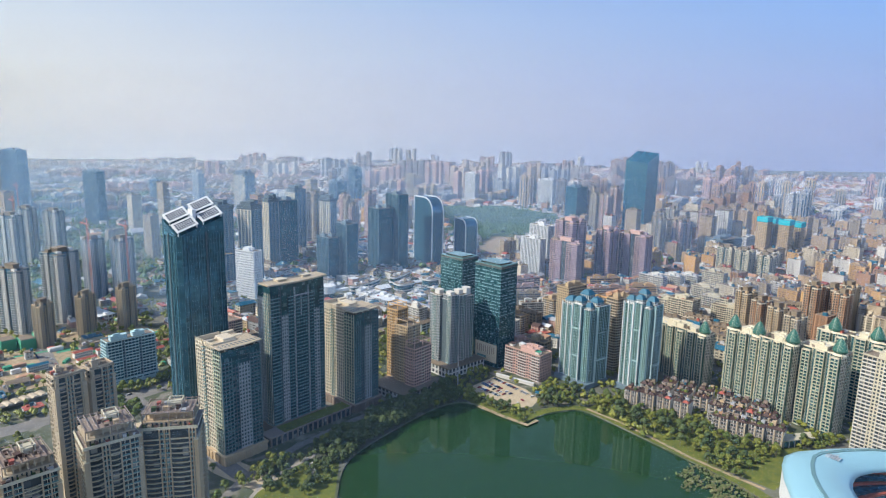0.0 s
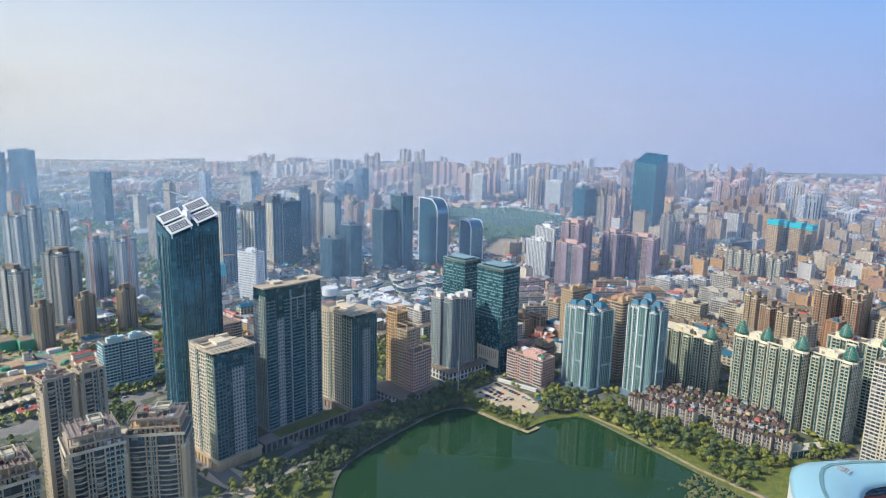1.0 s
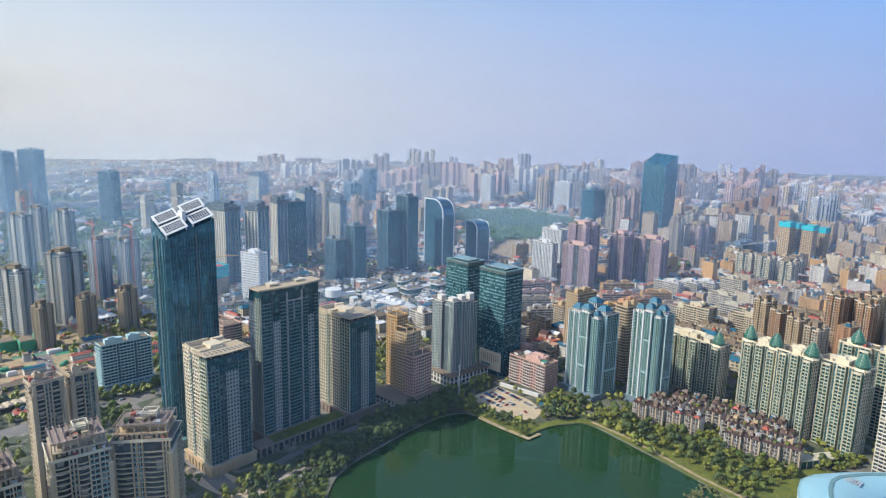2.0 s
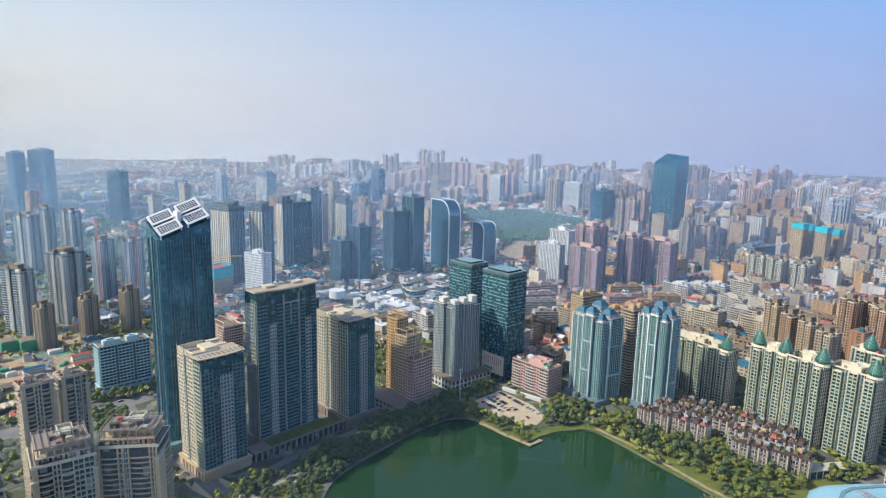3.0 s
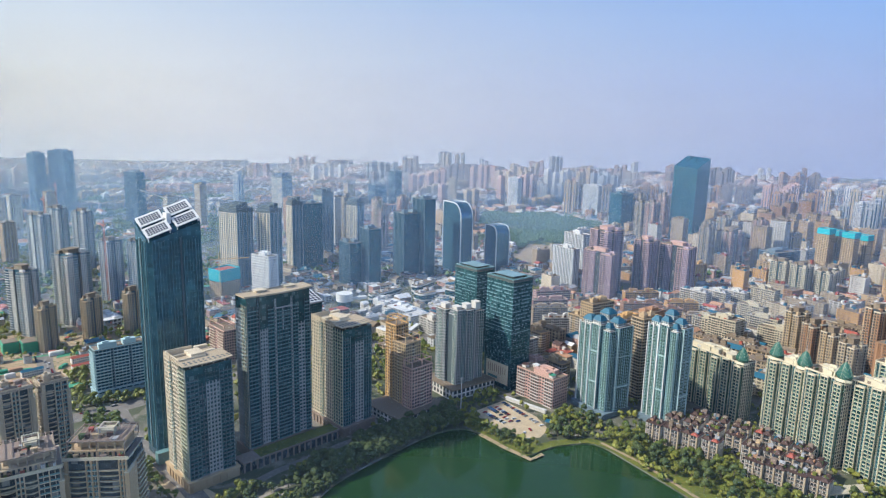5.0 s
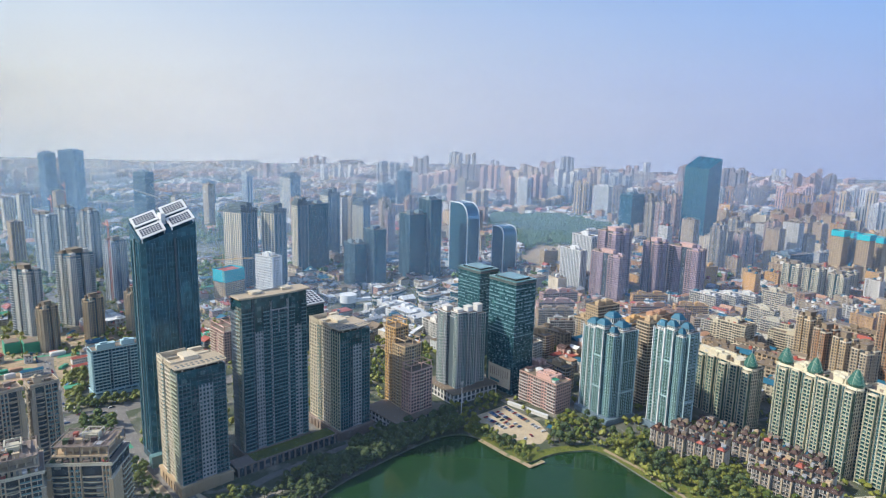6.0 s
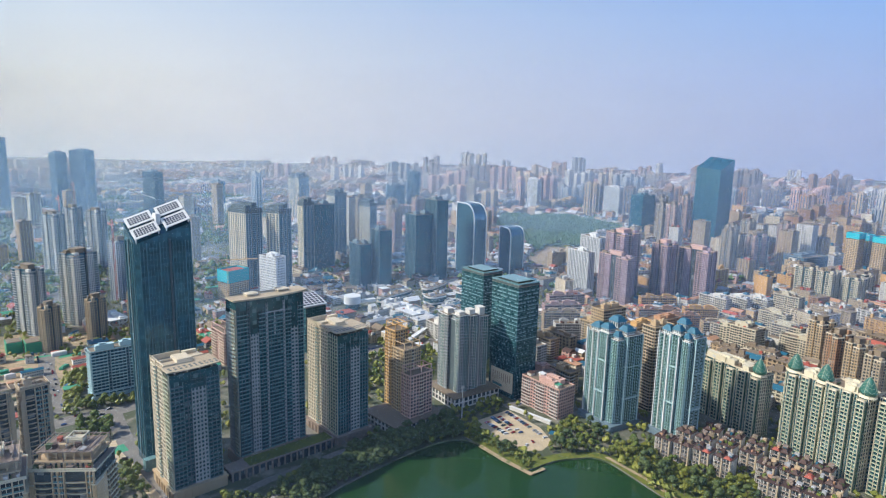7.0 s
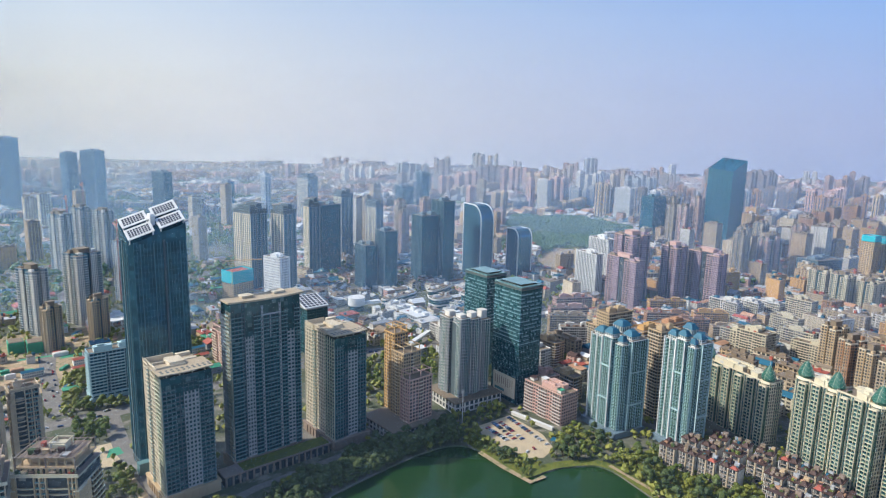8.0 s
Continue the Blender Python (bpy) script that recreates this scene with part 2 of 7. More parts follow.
# ---- mesh building ----
class Boxes:
    """Collects boxes and prisms into one mesh."""

    def __init__(self):
        self.v, self.f, self.m = [], [], []

    def hexa(self, pts, mat=0):
        i = len(self.v)
        self.v += pts
        for q in ((0, 3, 2, 1), (4, 5, 6, 7), (0, 1, 5, 4), (1, 2, 6, 5), (2, 3, 7, 6), (3, 0, 4, 7)):
            self.f.append(tuple(i + k for k in q))
            self.m.append(mat)

    def box(self, x0, x1, y0, y1, z0, z1, mat=0):
        self.hexa([(x0, y0, z0), (x1, y0, z0), (x1, y1, z0), (x0, y1, z0), (x0, y0, z1), (x1, y0, z1), (x1, y1, z1), (x0, y1, z1)], mat)

    def taper(self, x0, x1, y0, y1, z0, z1, t=0.5, mat=0):
        """A box whose top is drawn in: a hipped roof or a lantern."""
        dx, dy = (x1 - x0) * t / 2, (y1 - y0) * t / 2
        self.hexa([(x0, y0, z0), (x1, y0, z0), (x1, y1, z0), (x0, y1, z0), (x0 + dx, y0 + dy, z1), (x1 - dx, y0 + dy, z1), (x1 - dx, y1 - dy, z1), (x0 + dx, y1 - dy, z1)], mat)

    def prism(self, poly, z0, z1, mat=0, top=None):
        i, k = len(self.v), len(poly)
        self.v += [(x, y, z0) for x, y in poly]
        self.v += [(x, y, z1 if top is None else top(x, y)) for x, y in poly]
        self.f.append(tuple(range(i + k - 1, i - 1, -1)))
        self.f.append(tuple(range(i + k, i + 2 * k)))
        self.m += [mat, mat]
        for j in range(k):
            self.f.append((i + j, i + (j + 1) % k, i + k + (j + 1) % k, i + k + j))
            self.m.append(mat)

    def tube(self, x, y, z0, z1, r0, r1, sides=8, mat=0):
        i = len(self.v)
        for z, r in ((z0, r0), (z1, r1)):
            self.v += [(x + r * math.cos(6.2832 * k / sides), y + r * math.sin(6.2832 * k / sides), z) for k in range(sides)]
        for k in range(sides):
            self.f.append((i + k, i + (k + 1) % sides, i + sides + (k + 1) % sides, i + sides + k))
            self.m.append(mat)
        self.f.append(tuple(i + sides + k for k in range(sides)))
        self.m.append(mat)

    def bar(self, p, q, w, mat=0):
        """A square bar from p to q."""
        p, q = Vector(p), Vector(q)
        d = (q - p).normalized()
        s = d.cross(Vector((0, 0, 1)) if abs(d.z) < 0.9 else Vector((1, 0, 0))).normalized() * (w / 2)
        u = d.cross(s).normalized() * (w / 2)
        self.hexa([tuple(e + a * s + b * u) for e in (p, q) for a, b in ((-1, -1), (1, -1), (1, 1), (-1, 1))], mat)

    def mesh(self, name, mats):
        me = bpy.data.meshes.new(name)
        me.from_pydata(self.v, [], self.f)
        for m in mats:
            me.materials.append(m)
        if len(mats) > 1:
            me.polygons.foreach_set("material_index", self.m)
        me.update()
        return me


def part(name, mb, mats, parent, label="", kind=""):
    """Links a mesh as one part under a thing."""
    mats = mats if isinstance(mats, (list, tuple)) else [mats]
    ob = new(name, mb.mesh(name, mats) if isinstance(mb, Boxes) else mb)
    ob.parent = parent
    return tagged(ob, label, kind=kind)


def thing(name, x, y, rot, label, category, group="", z=0.0):
    ob = new(name)
    ob.empty_display_size = 5
    ob.matrix_basis = pose(x, y, z, 0, 0, rot)
    return tagged(ob, label, category, group)


def setting(name, mb, mats, label, category):
    mats = mats if isinstance(mats, (list, tuple)) else [mats]
    return tagged(new(name, mb.mesh(name, mats) if isinstance(mb, Boxes) else mb), label, category, "", "structure")


class Taken:
    """Discs of ground that are taken (x, y, radius), kept by squares of 64 m."""

    def __init__(self):
        self.cells = {}

    def append(self, disc):
        x, y, k = disc
        k += 30
        for i in range(int((x - k) // 64), int((x + k) // 64) + 1):
            for j in range(int((y - k) // 64), int((y + k) // 64) + 1):
                self.cells.setdefault((i, j), []).append(disc)

    def near(self, x, y):
        return self.cells.get((int(x // 64), int(y // 64)), ())


RESERVED = Taken()


def reserve(x, y, rot, a, b, pad=4):
    c, s = math.cos(radians(rot)), math.sin(radians(rot))
    for i in (0.2, 0.5, 0.8):
        for j in (0.2, 0.5, 0.8):
            u, v = b * i, a * j
            RESERVED.append((x + u * c - v * s, y + u * s + v * c, max(a, b) * 0.3 + pad))


def is_free(x, y, r):
    return all((x - p) ** 2 + (y - q) ** 2 > (r + k) ** 2 for p, q, k in RESERVED.near(x, y))


# ---- towers ----
def on_face(mb, face, a, b, u0, u1, v0, v1, z0, z1, mat=0):
    """A box on a face of a block b wide (x) and a deep (y): u along the face, v outwards from it."""
    if face == "s":
        mb.box(u0, u1, -v1, -v0, z0, z1, mat)
    elif face == "n":
        mb.box(u0, u1, a + v0, a + v1, z0, z1, mat)
    elif face == "w":
        mb.box(-v1, -v0, u0, u1, z0, z1, mat)
    else:
        mb.box(b + v0, b + v1, u0, u1, z0, z1, mat)


def segment(parent, face, a, b, u0, u1, z0, z1, kind, mats, floor=3.0, bay=3.0, sill=1.1, pier=0.9, label=""):
    """One upright strip of a facade as a part of its own. Kinds: win, balc, glass, fins, blank."""
    mb = Boxes()
    floors = max(1, round((z1 - z0) / floor))
    fh = (z1 - z0) / floors
    n = max(1, round((u1 - u0) / bay))
    w = (u1 - u0) / n
    if kind == "win":
        for k in range(floors):
            on_face(mb, face, a, b, u0, u1, -0.02, 0.42, z0 + k * fh, z0 + k * fh + sill)
        for k in range(n + 1):
            c = u0 + k * w
            on_face(mb, face, a, b, max(u0, c - pier / 2), min(u1, c + pier / 2), -0.02, 0.5, z0, z1)
        name = "window_bay"
    elif kind == "balc":
        for k in range(floors):
            z = z0 + k * fh
            on_face(mb, face, a, b, u0, u1, -0.02, 1.5, z, z + 0.25)
            on_face(mb, face, a, b, u0, u1, 1.36, 1.5, z + 0.25, z + 1.0, 1)
            for c in (u0, u1 - 0.14):
                on_face(mb, face, a, b, c, c + 0.14, -0.02, 1.36, z + 0.25, z + 1.0, 1)
        for k in range(n + 1):
            c = min(max(u0 + k * w, u0 + 0.15), u1 - 0.15)
            on_face(mb, face, a, b, c - 0.15, c + 0.15, -0.02, 0.5, z0, z1)
        name = "balcony_bay"
    elif kind == "rail":
        for k in range(floors):
            z = z0 + k * fh
            on_face(mb, face, a, b, u0, u1, -0.02, 1.2, z, z + 0.3)
            on_face(mb, face, a, b, u0, u1, 1.04, 1.12, z + 0.3, z + 1.1, 1)
        for k in range(n + 1):
            c = min(max(u0 + k * w, u0 + 0.2), u1 - 0.2)
            on_face(mb, face, a, b, c - 0.12, c + 0.12, -0.02, 0.6, z0, z1)
        name = "balcony_bay"
    elif kind == "glass":
        for k in range(floors + 1):
            z = min(z0 + k * fh, z1 - 0.3)
            on_face(mb, face, a, b, u0, u1, -0.02, 0.1, z, z + 0.3)
        for k in range(n + 1):
            c = min(max(u0 + k * w, u0 + 0.08), u1 - 0.08)
            on_face(mb, face, a, b, c - 0.08, c + 0.08, -0.02, 0.18, z0, z1)
        name = "curtain_wall"
    elif kind == "ribs":
        for k in range(floors):
            on_face(mb, face, a, b, u0, u1, -0.02, 0.06, z0 + k * fh, z0 + k * fh + 0.2, 1)
        for k in range(n + 1):
            c = min(max(u0 + k * w, u0 + 0.1), u1 - 0.1)
            on_face(mb, face, a, b, c - 0.1, c + 0.1, -0.02, 0.12, z0, z1)
        name = "curtain_wall"
    elif kind == "fins":
        for k in range(n + 1):
            c = min(max(u0 + k * w, u0 + pier / 2), u1 - pier / 2)
            on_face(mb, face, a, b, c - pier / 2, c + pier / 2, -0.02, 0.9, z0, z1)
        for k in range(floors):
            on_face(mb, face, a, b, u0, u1, -0.02, 0.3, z0 + k * fh, z0 + k * fh + sill)
        name = "window_bay"
    else:
        on_face(mb, face, a, b, u0, u1, -0.02, 0.5, z0, z1)
        name = "wall_panel"
    return part(name, mb, mats, parent, label, "" if kind == "blank" else "stuff")


def roof_parts(parent, a, b, h, mat, kind="boxes", rng=None):
    rng = rng or random.Random(int(a * 31 + b * 17 + h))
    mb = Boxes()
    mb.box(-0.5, b + 0.5, -0.5, a + 0.5, h, h + 0.3)
    part("roof", mb, CONCRETE, parent)
    mb = Boxes()
    for u0, u1, v0, v1 in ((-0.5, b + 0.5, -0.5, -0.2), (-0.5, b + 0.5, a + 0.2, a + 0.5), (-0.5, -0.2, -0.2, a + 0.2), (b + 0.2, b + 0.5, -0.2, a + 0.2)):
        mb.box(u0, u1, v0, v1, h + 0.3, h + 1.5)
    part("parapet", mb, mat, parent)
    if kind == "boxes":
        for k in range(2 if a * b > 300 else 1):
            mb = Boxes()
            w, d = b * rng.uniform(.2, .38), a * rng.uniform(.25, .45)
            x, y = (b - w) * (0.15 + 0.6 * k + rng.uniform(0, .1)), (a - d) * rng.uniform(.3, .7)
            mb.box(x, x + w, y, y + d, h + 0.3, h + 4.5)
            mb.box(x - 0.3, x + w + 0.3, y - 0.3, y + d + 0.3, h + 4.5, h + 4.8)
            mb.box(x + w * .2, x + w * .6, y + d * .2, y + d * .6, h + 4.8, h + 6.3)
            part("stair_housing", mb, mat, parent)
    elif kind == "crown":
        mb = Boxes()
        mb.box(-.6, b + .6, -.6, a + .6, h - 5, h + 1.6)
        mb.box(b * .1, b * .42, a * .1, a * .9, h + 1.6, h + 7)
        mb.box(b * .58, b * .9, a * .2, a * .8, h + 1.6, h + 9)
        part("dark_crown", mb, DARKGREY, parent)
    elif kind == "frame":
        mb = Boxes()
        for x in (0.3, b / 2, b - 0.9):
            for y in (0.3, a - 0.9):
                mb.box(x, x + .6, y, y + .6, h + 1.5, h + 6)
            mb.box(x, x + .6, 0.3, a - .3, h + 6, h + 6.7)
        for y in (0.3, a - 0.9):
            mb.box(0.3, b - .3, y, y + .6, h + 6.7, h + 7.3)
        part("roof_frame", mb, mat, parent)


def roof_clutter(parent, u0, u1, v0, v1, z, seed, count):
    """Huts, tanks, pots and sheds left about on a roof."""
    rng = random.Random(seed)
    for _ in range(count):
        w, d, h = rng.uniform(.8, 3.4), rng.uniform(.8, 3.4), rng.uniform(.6, 2.6)
        u, v = rng.uniform(u0, max(u0, u1 - w)), rng.uniform(v0, max(v0, v1 - d))
        mb = Boxes()
        mb.box(u, u + w, v, v + d, z, z + h)
        mb.box(u - .2, u + w + .2, v - .2, v + d + .2, z + h, z + h + .15)
        part("roof_clutter", mb, rng.choice((BROWN, CONCRETE, SAND, LEAFDARK, STEEL, REDROOF, BROWNROOF, GREY, CONCRETE)), parent)


def tower(name, label, category, x, y, rot, a, b, h, west, south, glass=None, wall=None, rail=None, floor=3.0, bay=3.0, sill=1.1, pier=0.9, base=0.0, roof="boxes", group=""):
    """A tall building: a glazed core behind strips of facade. west and south: strips as 'kind:share kind:share ...', also used for the far sides."""
    glass, wall, rail = glass or GLASS, wall or CREAM, rail or wall or CREAM
    top = thing(name, x, y, rot, label, category, group)
    mb = Boxes()
    mb.box(0, b, 0, a, 0, h)
    part("glazed_core", mb, glass, top)
    for face, text, length in (("w", west, a), ("s", south, b), ("e", west, a), ("n", south, b)):
        items = [s.split(":") for s in text.split()]
        total = sum(float(s[1]) for s in items)
        u = 0.0
        for s in items:
            w = length * float(s[1]) / total
            k = s[0]
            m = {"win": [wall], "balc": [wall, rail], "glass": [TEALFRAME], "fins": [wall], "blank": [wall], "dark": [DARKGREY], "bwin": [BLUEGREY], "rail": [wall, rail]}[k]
            segment(top, face, a, b, u, u + w, base, h, {"dark": "blank", "bwin": "win"}.get(k, k), m, floor, bay, sill, pier)
            u += w
    if base:
        mb = Boxes()
        mb.box(-1.5, b + 1.5, -1.5, a + 1.5, 0, base * 0.55)
        for k in range(int((a + b) / 6)):
            u = k * 6.0
            if u < b:
                mb.box(u, u + 0.9, -2.1, -1.5, 0, base * .9)
            else:
                mb.box(-2.1, -1.5, u - b, u - b + 0.9, 0, base * .9)
        mb.box(-2.1, b + 1.5, -2.1, a + 1.5, base * .9, base)
        part("podium", mb, wall, top)
    roof_parts(top, a, b, h, wall, roof)
    reserve(x, y, rot, a, b)
    return top


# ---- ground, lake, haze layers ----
LAKE = [(190, 362), (211, 394), (234, 410), (276, 424), (334, 440), (363, 436), (372, 413), (376, 368), (403, 372), (426, 366), (444, 357), (443, 320),
        (442, 284), (440, 240), (438, 200), (425, 160), (395, 110), (330, 50), (230, 0), (120, 40), (110, 180), (150, 300)]


def smooth_loop(loop, times=2):
    """Rounds the corners of a closed line."""
    for _ in range(times):
        out = []
        for i, (x, y) in enumerate(loop):
            u, v = loop[(i + 1) % len(loop)]
            out += [(0.75 * x + 0.25 * u, 0.75 * y + 0.25 * v), (0.25 * x + 0.75 * u, 0.25 * y + 0.75 * v)]
        loop = out
    return loop


def inside(x, y, loop):
    hit = False
    for i, (x0, y0) in enumerate(loop):
        x1, y1 = loop[i - 1]
        if (y0 > y) != (y1 > y) and x < (x1 - x0) * (y - y0) / (y1 - y0) + x0:
            hit = not hit
    return hit


SHORE = smooth_loop(LAKE)
from mathutils.geometry import tessellate_polygon
FAR = 4880.0
rim = [(FAR * math.cos(6.28318 * k / 96), FAR * math.sin(6.28318 * k / 96)) for k in range(96)]
mb = Boxes()
mb.v = [(x, y, 0.0) for x, y in rim] + [(x, y, 0.0) for x, y in SHORE] + [(x, y, -2.2) for x, y in SHORE]
mb.f = [tuple(f) for f in tessellate_polygon([[Vector((x, y, 0)) for x, y in rim], [Vector((x, y, 0)) for x, y in SHORE]])]
k0, k1 = 96, 96 + len(SHORE)
for i in range(len(SHORE)):
    j = (i + 1) % len(SHORE)
    mb.f.append((k0 + i, k0 + j, k1 + j, k1 + i))
mb.m = [0] * len(mb.f)
ground = setting("ground", mb, GROUND, "hazy city ground of concrete, yards and scrub around a lake", "ground")
mb = Boxes()
mb.prism([(x, y) for x, y in SHORE], -2.3, -1.2)
setting("water", mb, WATER, "calm dark green lake water mirroring the towers", "water")


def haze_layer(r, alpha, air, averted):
    """Stand-in for a bank of haze: four upright sheets round the town, corners turned out of view, that thin out with
    height.
    """
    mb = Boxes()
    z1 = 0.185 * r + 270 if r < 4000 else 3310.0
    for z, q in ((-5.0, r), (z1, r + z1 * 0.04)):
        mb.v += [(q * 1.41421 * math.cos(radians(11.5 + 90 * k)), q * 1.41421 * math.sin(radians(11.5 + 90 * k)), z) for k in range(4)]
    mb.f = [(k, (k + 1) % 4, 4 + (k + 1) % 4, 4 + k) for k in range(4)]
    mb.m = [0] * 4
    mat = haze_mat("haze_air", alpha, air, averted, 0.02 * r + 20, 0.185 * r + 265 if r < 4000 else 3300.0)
    return setting("backdrop", mb, mat, "upright sheet standing in for pale blue haze over the city", "haze")


# the first sheet veils all beyond it, added to lift dark tones
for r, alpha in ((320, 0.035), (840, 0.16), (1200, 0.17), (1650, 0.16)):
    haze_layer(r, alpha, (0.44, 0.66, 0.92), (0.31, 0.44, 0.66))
# the last sheet is nearly opaque and painted as far haze and sky
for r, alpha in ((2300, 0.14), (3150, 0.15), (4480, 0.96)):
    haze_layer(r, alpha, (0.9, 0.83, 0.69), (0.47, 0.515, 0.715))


def strip(name, line, width, mat, label, category, z=0.06, close=False):
    """A flat band along a line: a road, a path or a verge."""
    mb = Boxes()
    pts = [Vector((x, y, 0)) for x, y in line]
    n = len(pts)
    side = []
    for i, p in enumerate(pts):
        d = (pts[min(i + 1, n - 1)] - pts[max(i - 1, 0)]).normalized()
        side.append(Vector((-d.y, d.x, 0)) * width / 2)
    if name == "road":
        for i in range(n - 1):
            k = max(1, int((pts[i + 1] - pts[i]).length / 8))
            for j in range(k):
                p = pts[i].lerp(pts[i + 1], j / k)
                RESERVED.append((p.x, p.y, width * .5 - 1))
    for i in range(n - 1):
        a, b, c, d = pts[i] - side[i], pts[i + 1] - side[i + 1], pts[i + 1] + side[i + 1], pts[i] + side[i]
        mb.hexa([(q.x, q.y, -0.3) for q in (a, b, c, d)] + [(q.x, q.y, z) for q in (a, b, c, d)])
    return setting(name, mb, mat, label, category)


def patch(name, poly, mat, label, category, z=0.05):
    mb = Boxes()
    mb.prism(poly, -0.3, z)
    return setting(name, mb, mat, label, category)


# ---- the towers along the west shore ----
def dark_tower():
    """The tallest tower: dark glass with a roof cut at a slope and four white solar frames on it."""
    x, y, rot, a, b = 131, 504, 12, 24, 39
    top = thing("office_tower", x, y, rot, "tallest dark glass office tower with sloping white solar roof", "tower")
    lo, hi = 168, 196

    def height(u, v):
        return lo + 12.0 * v / a + 12.5 * u / b
    mb = Boxes()
    cut = 3.0
    mb.prism([(cut, 0), (b, 0), (b, a), (0, a), (0, cut)], 0, lo, top=height)
    part("glazed_core", mb, GLASSDARK, top)
    for face, length in (("s", b), ("w", a), ("e", a), ("n", b)):
        h = lo + {"s": 0, "w": 0, "e": 13, "n": 12}[face]
        u0 = cut if face in "sw" else 0
        segment(top, face, a, b, u0, length, 6, h, "ribs", [TEALFRAME, TEALFRAME], 4.0, 2.2)
        mb = Boxes()
        for k in range(4):
            u = u0 + (length - u0) * (k + .5) / 4
            on_face(mb, face, a, b, u - .35, u + .35, -.02, .5, 6, h)
        part("pilaster", mb, TEALFRAME, top)
        mb = Boxes()
        on_face(mb, face, a, b, length * .58, length * .58 + 1.5, .02, .6, 6, h + 2)
        part("shadow_joint", mb, DARKGREY, top)
    for i in range(2):
        for j in range(2):
            u0, v0 = (0.3 + i * (b * .54), 0.3 + j * (a * .54))
            u1, v1 = u0 + b * .45, v0 + a * .44
            mb = Boxes()
            z = 2.6

            def slab(p0, p1, q0, q1, t0, t1, mat):
                mb.hexa([(p, q, height(p, q) + t0) for p, q in ((p0, q0), (p1, q0), (p1, q1), (p0, q1))] + [(p, q, height(p, q) + t1) for p, q in ((p0, q0), (p1, q0), (p1, q1), (p0, q1))], mat)
            slab(u0, u1, v0, v1, z, z + .6, 0)
            for r in range(8):
                for c in range(4):
                    p, q = u0 + 1.6 + r * (u1 - u0 - 3) / 8, v0 + 1.6 + c * (v1 - v0 - 3) / 4
                    slab(p, p + (u1 - u0 - 3) / 8 * .72, q, q + (v1 - v0 - 3) / 4 * .72, z + .6, z + .75, 1)
            for p in (u0 + 1, u1 - 1):
                for q in (v0 + 1, v1 - 1):
                    mb.box(p - .3, p + .3, q - .3, q + .3, height(p, q) - 1, height(p, q) + z)
            part("solar_roof_panel", mb, [WHITE, SOLAR], top)
    mb = Boxes()
    mb.box(b * .46, b * .54, a * .4, a * .7, height(b * .5, a * .5) - 4, height(b * .5, a * .5) + 7)
    mb.bar((b * .5, a * .6, hi + 2), (b * .12, a * .9, hi + 8), .8)
    part("roof_crane", mb, WHITE, top, kind="stuff")
    mb = Boxes()
    mb.box(-4, b + 6, -6, -0.3, 0, 9)
    part("podium", mb, TEALRAIL, top)
    reserve(x, y, rot, a, b)


dark_tower()


def curved_plate(parent, b, a, h, over, mat, holes=10):
    """The thin roof plate with a bowed front edge and a row of openings."""
    mb = Boxes()
    n = 12
    front = [(-over + (b + 2 * over) * k / n, -over * 0.4 - over * 1.3 * math.sin(math.pi * k / n)) for k in range(n + 1)]
    mb.prism(front + [(b + over, a * .55), (-over, a * .55)], h + 2.2, h + 3.0)
    part("roof_plate", mb, mat, parent)
    mb = Boxes()
    for k in range(holes):
        u = -over + (b + 2 * over) * (k + .7) / (holes + .4)
        for v in (1.2, 4.6):
            mb.box(u, u + (b / holes) * .5, v, v + 2.2, h + 3.0, h + 3.06)
    part("roof_opening", mb, DARKGREY, parent, kind="stuff")
    mb = Boxes()
    for k in range(4):
        u = b * (k + .5) / 4
        mb.box(u - .4, u + .4, 1.0, 1.8, h, h + 2.2)
    part("roof_post", mb, mat, parent, kind="stuff")


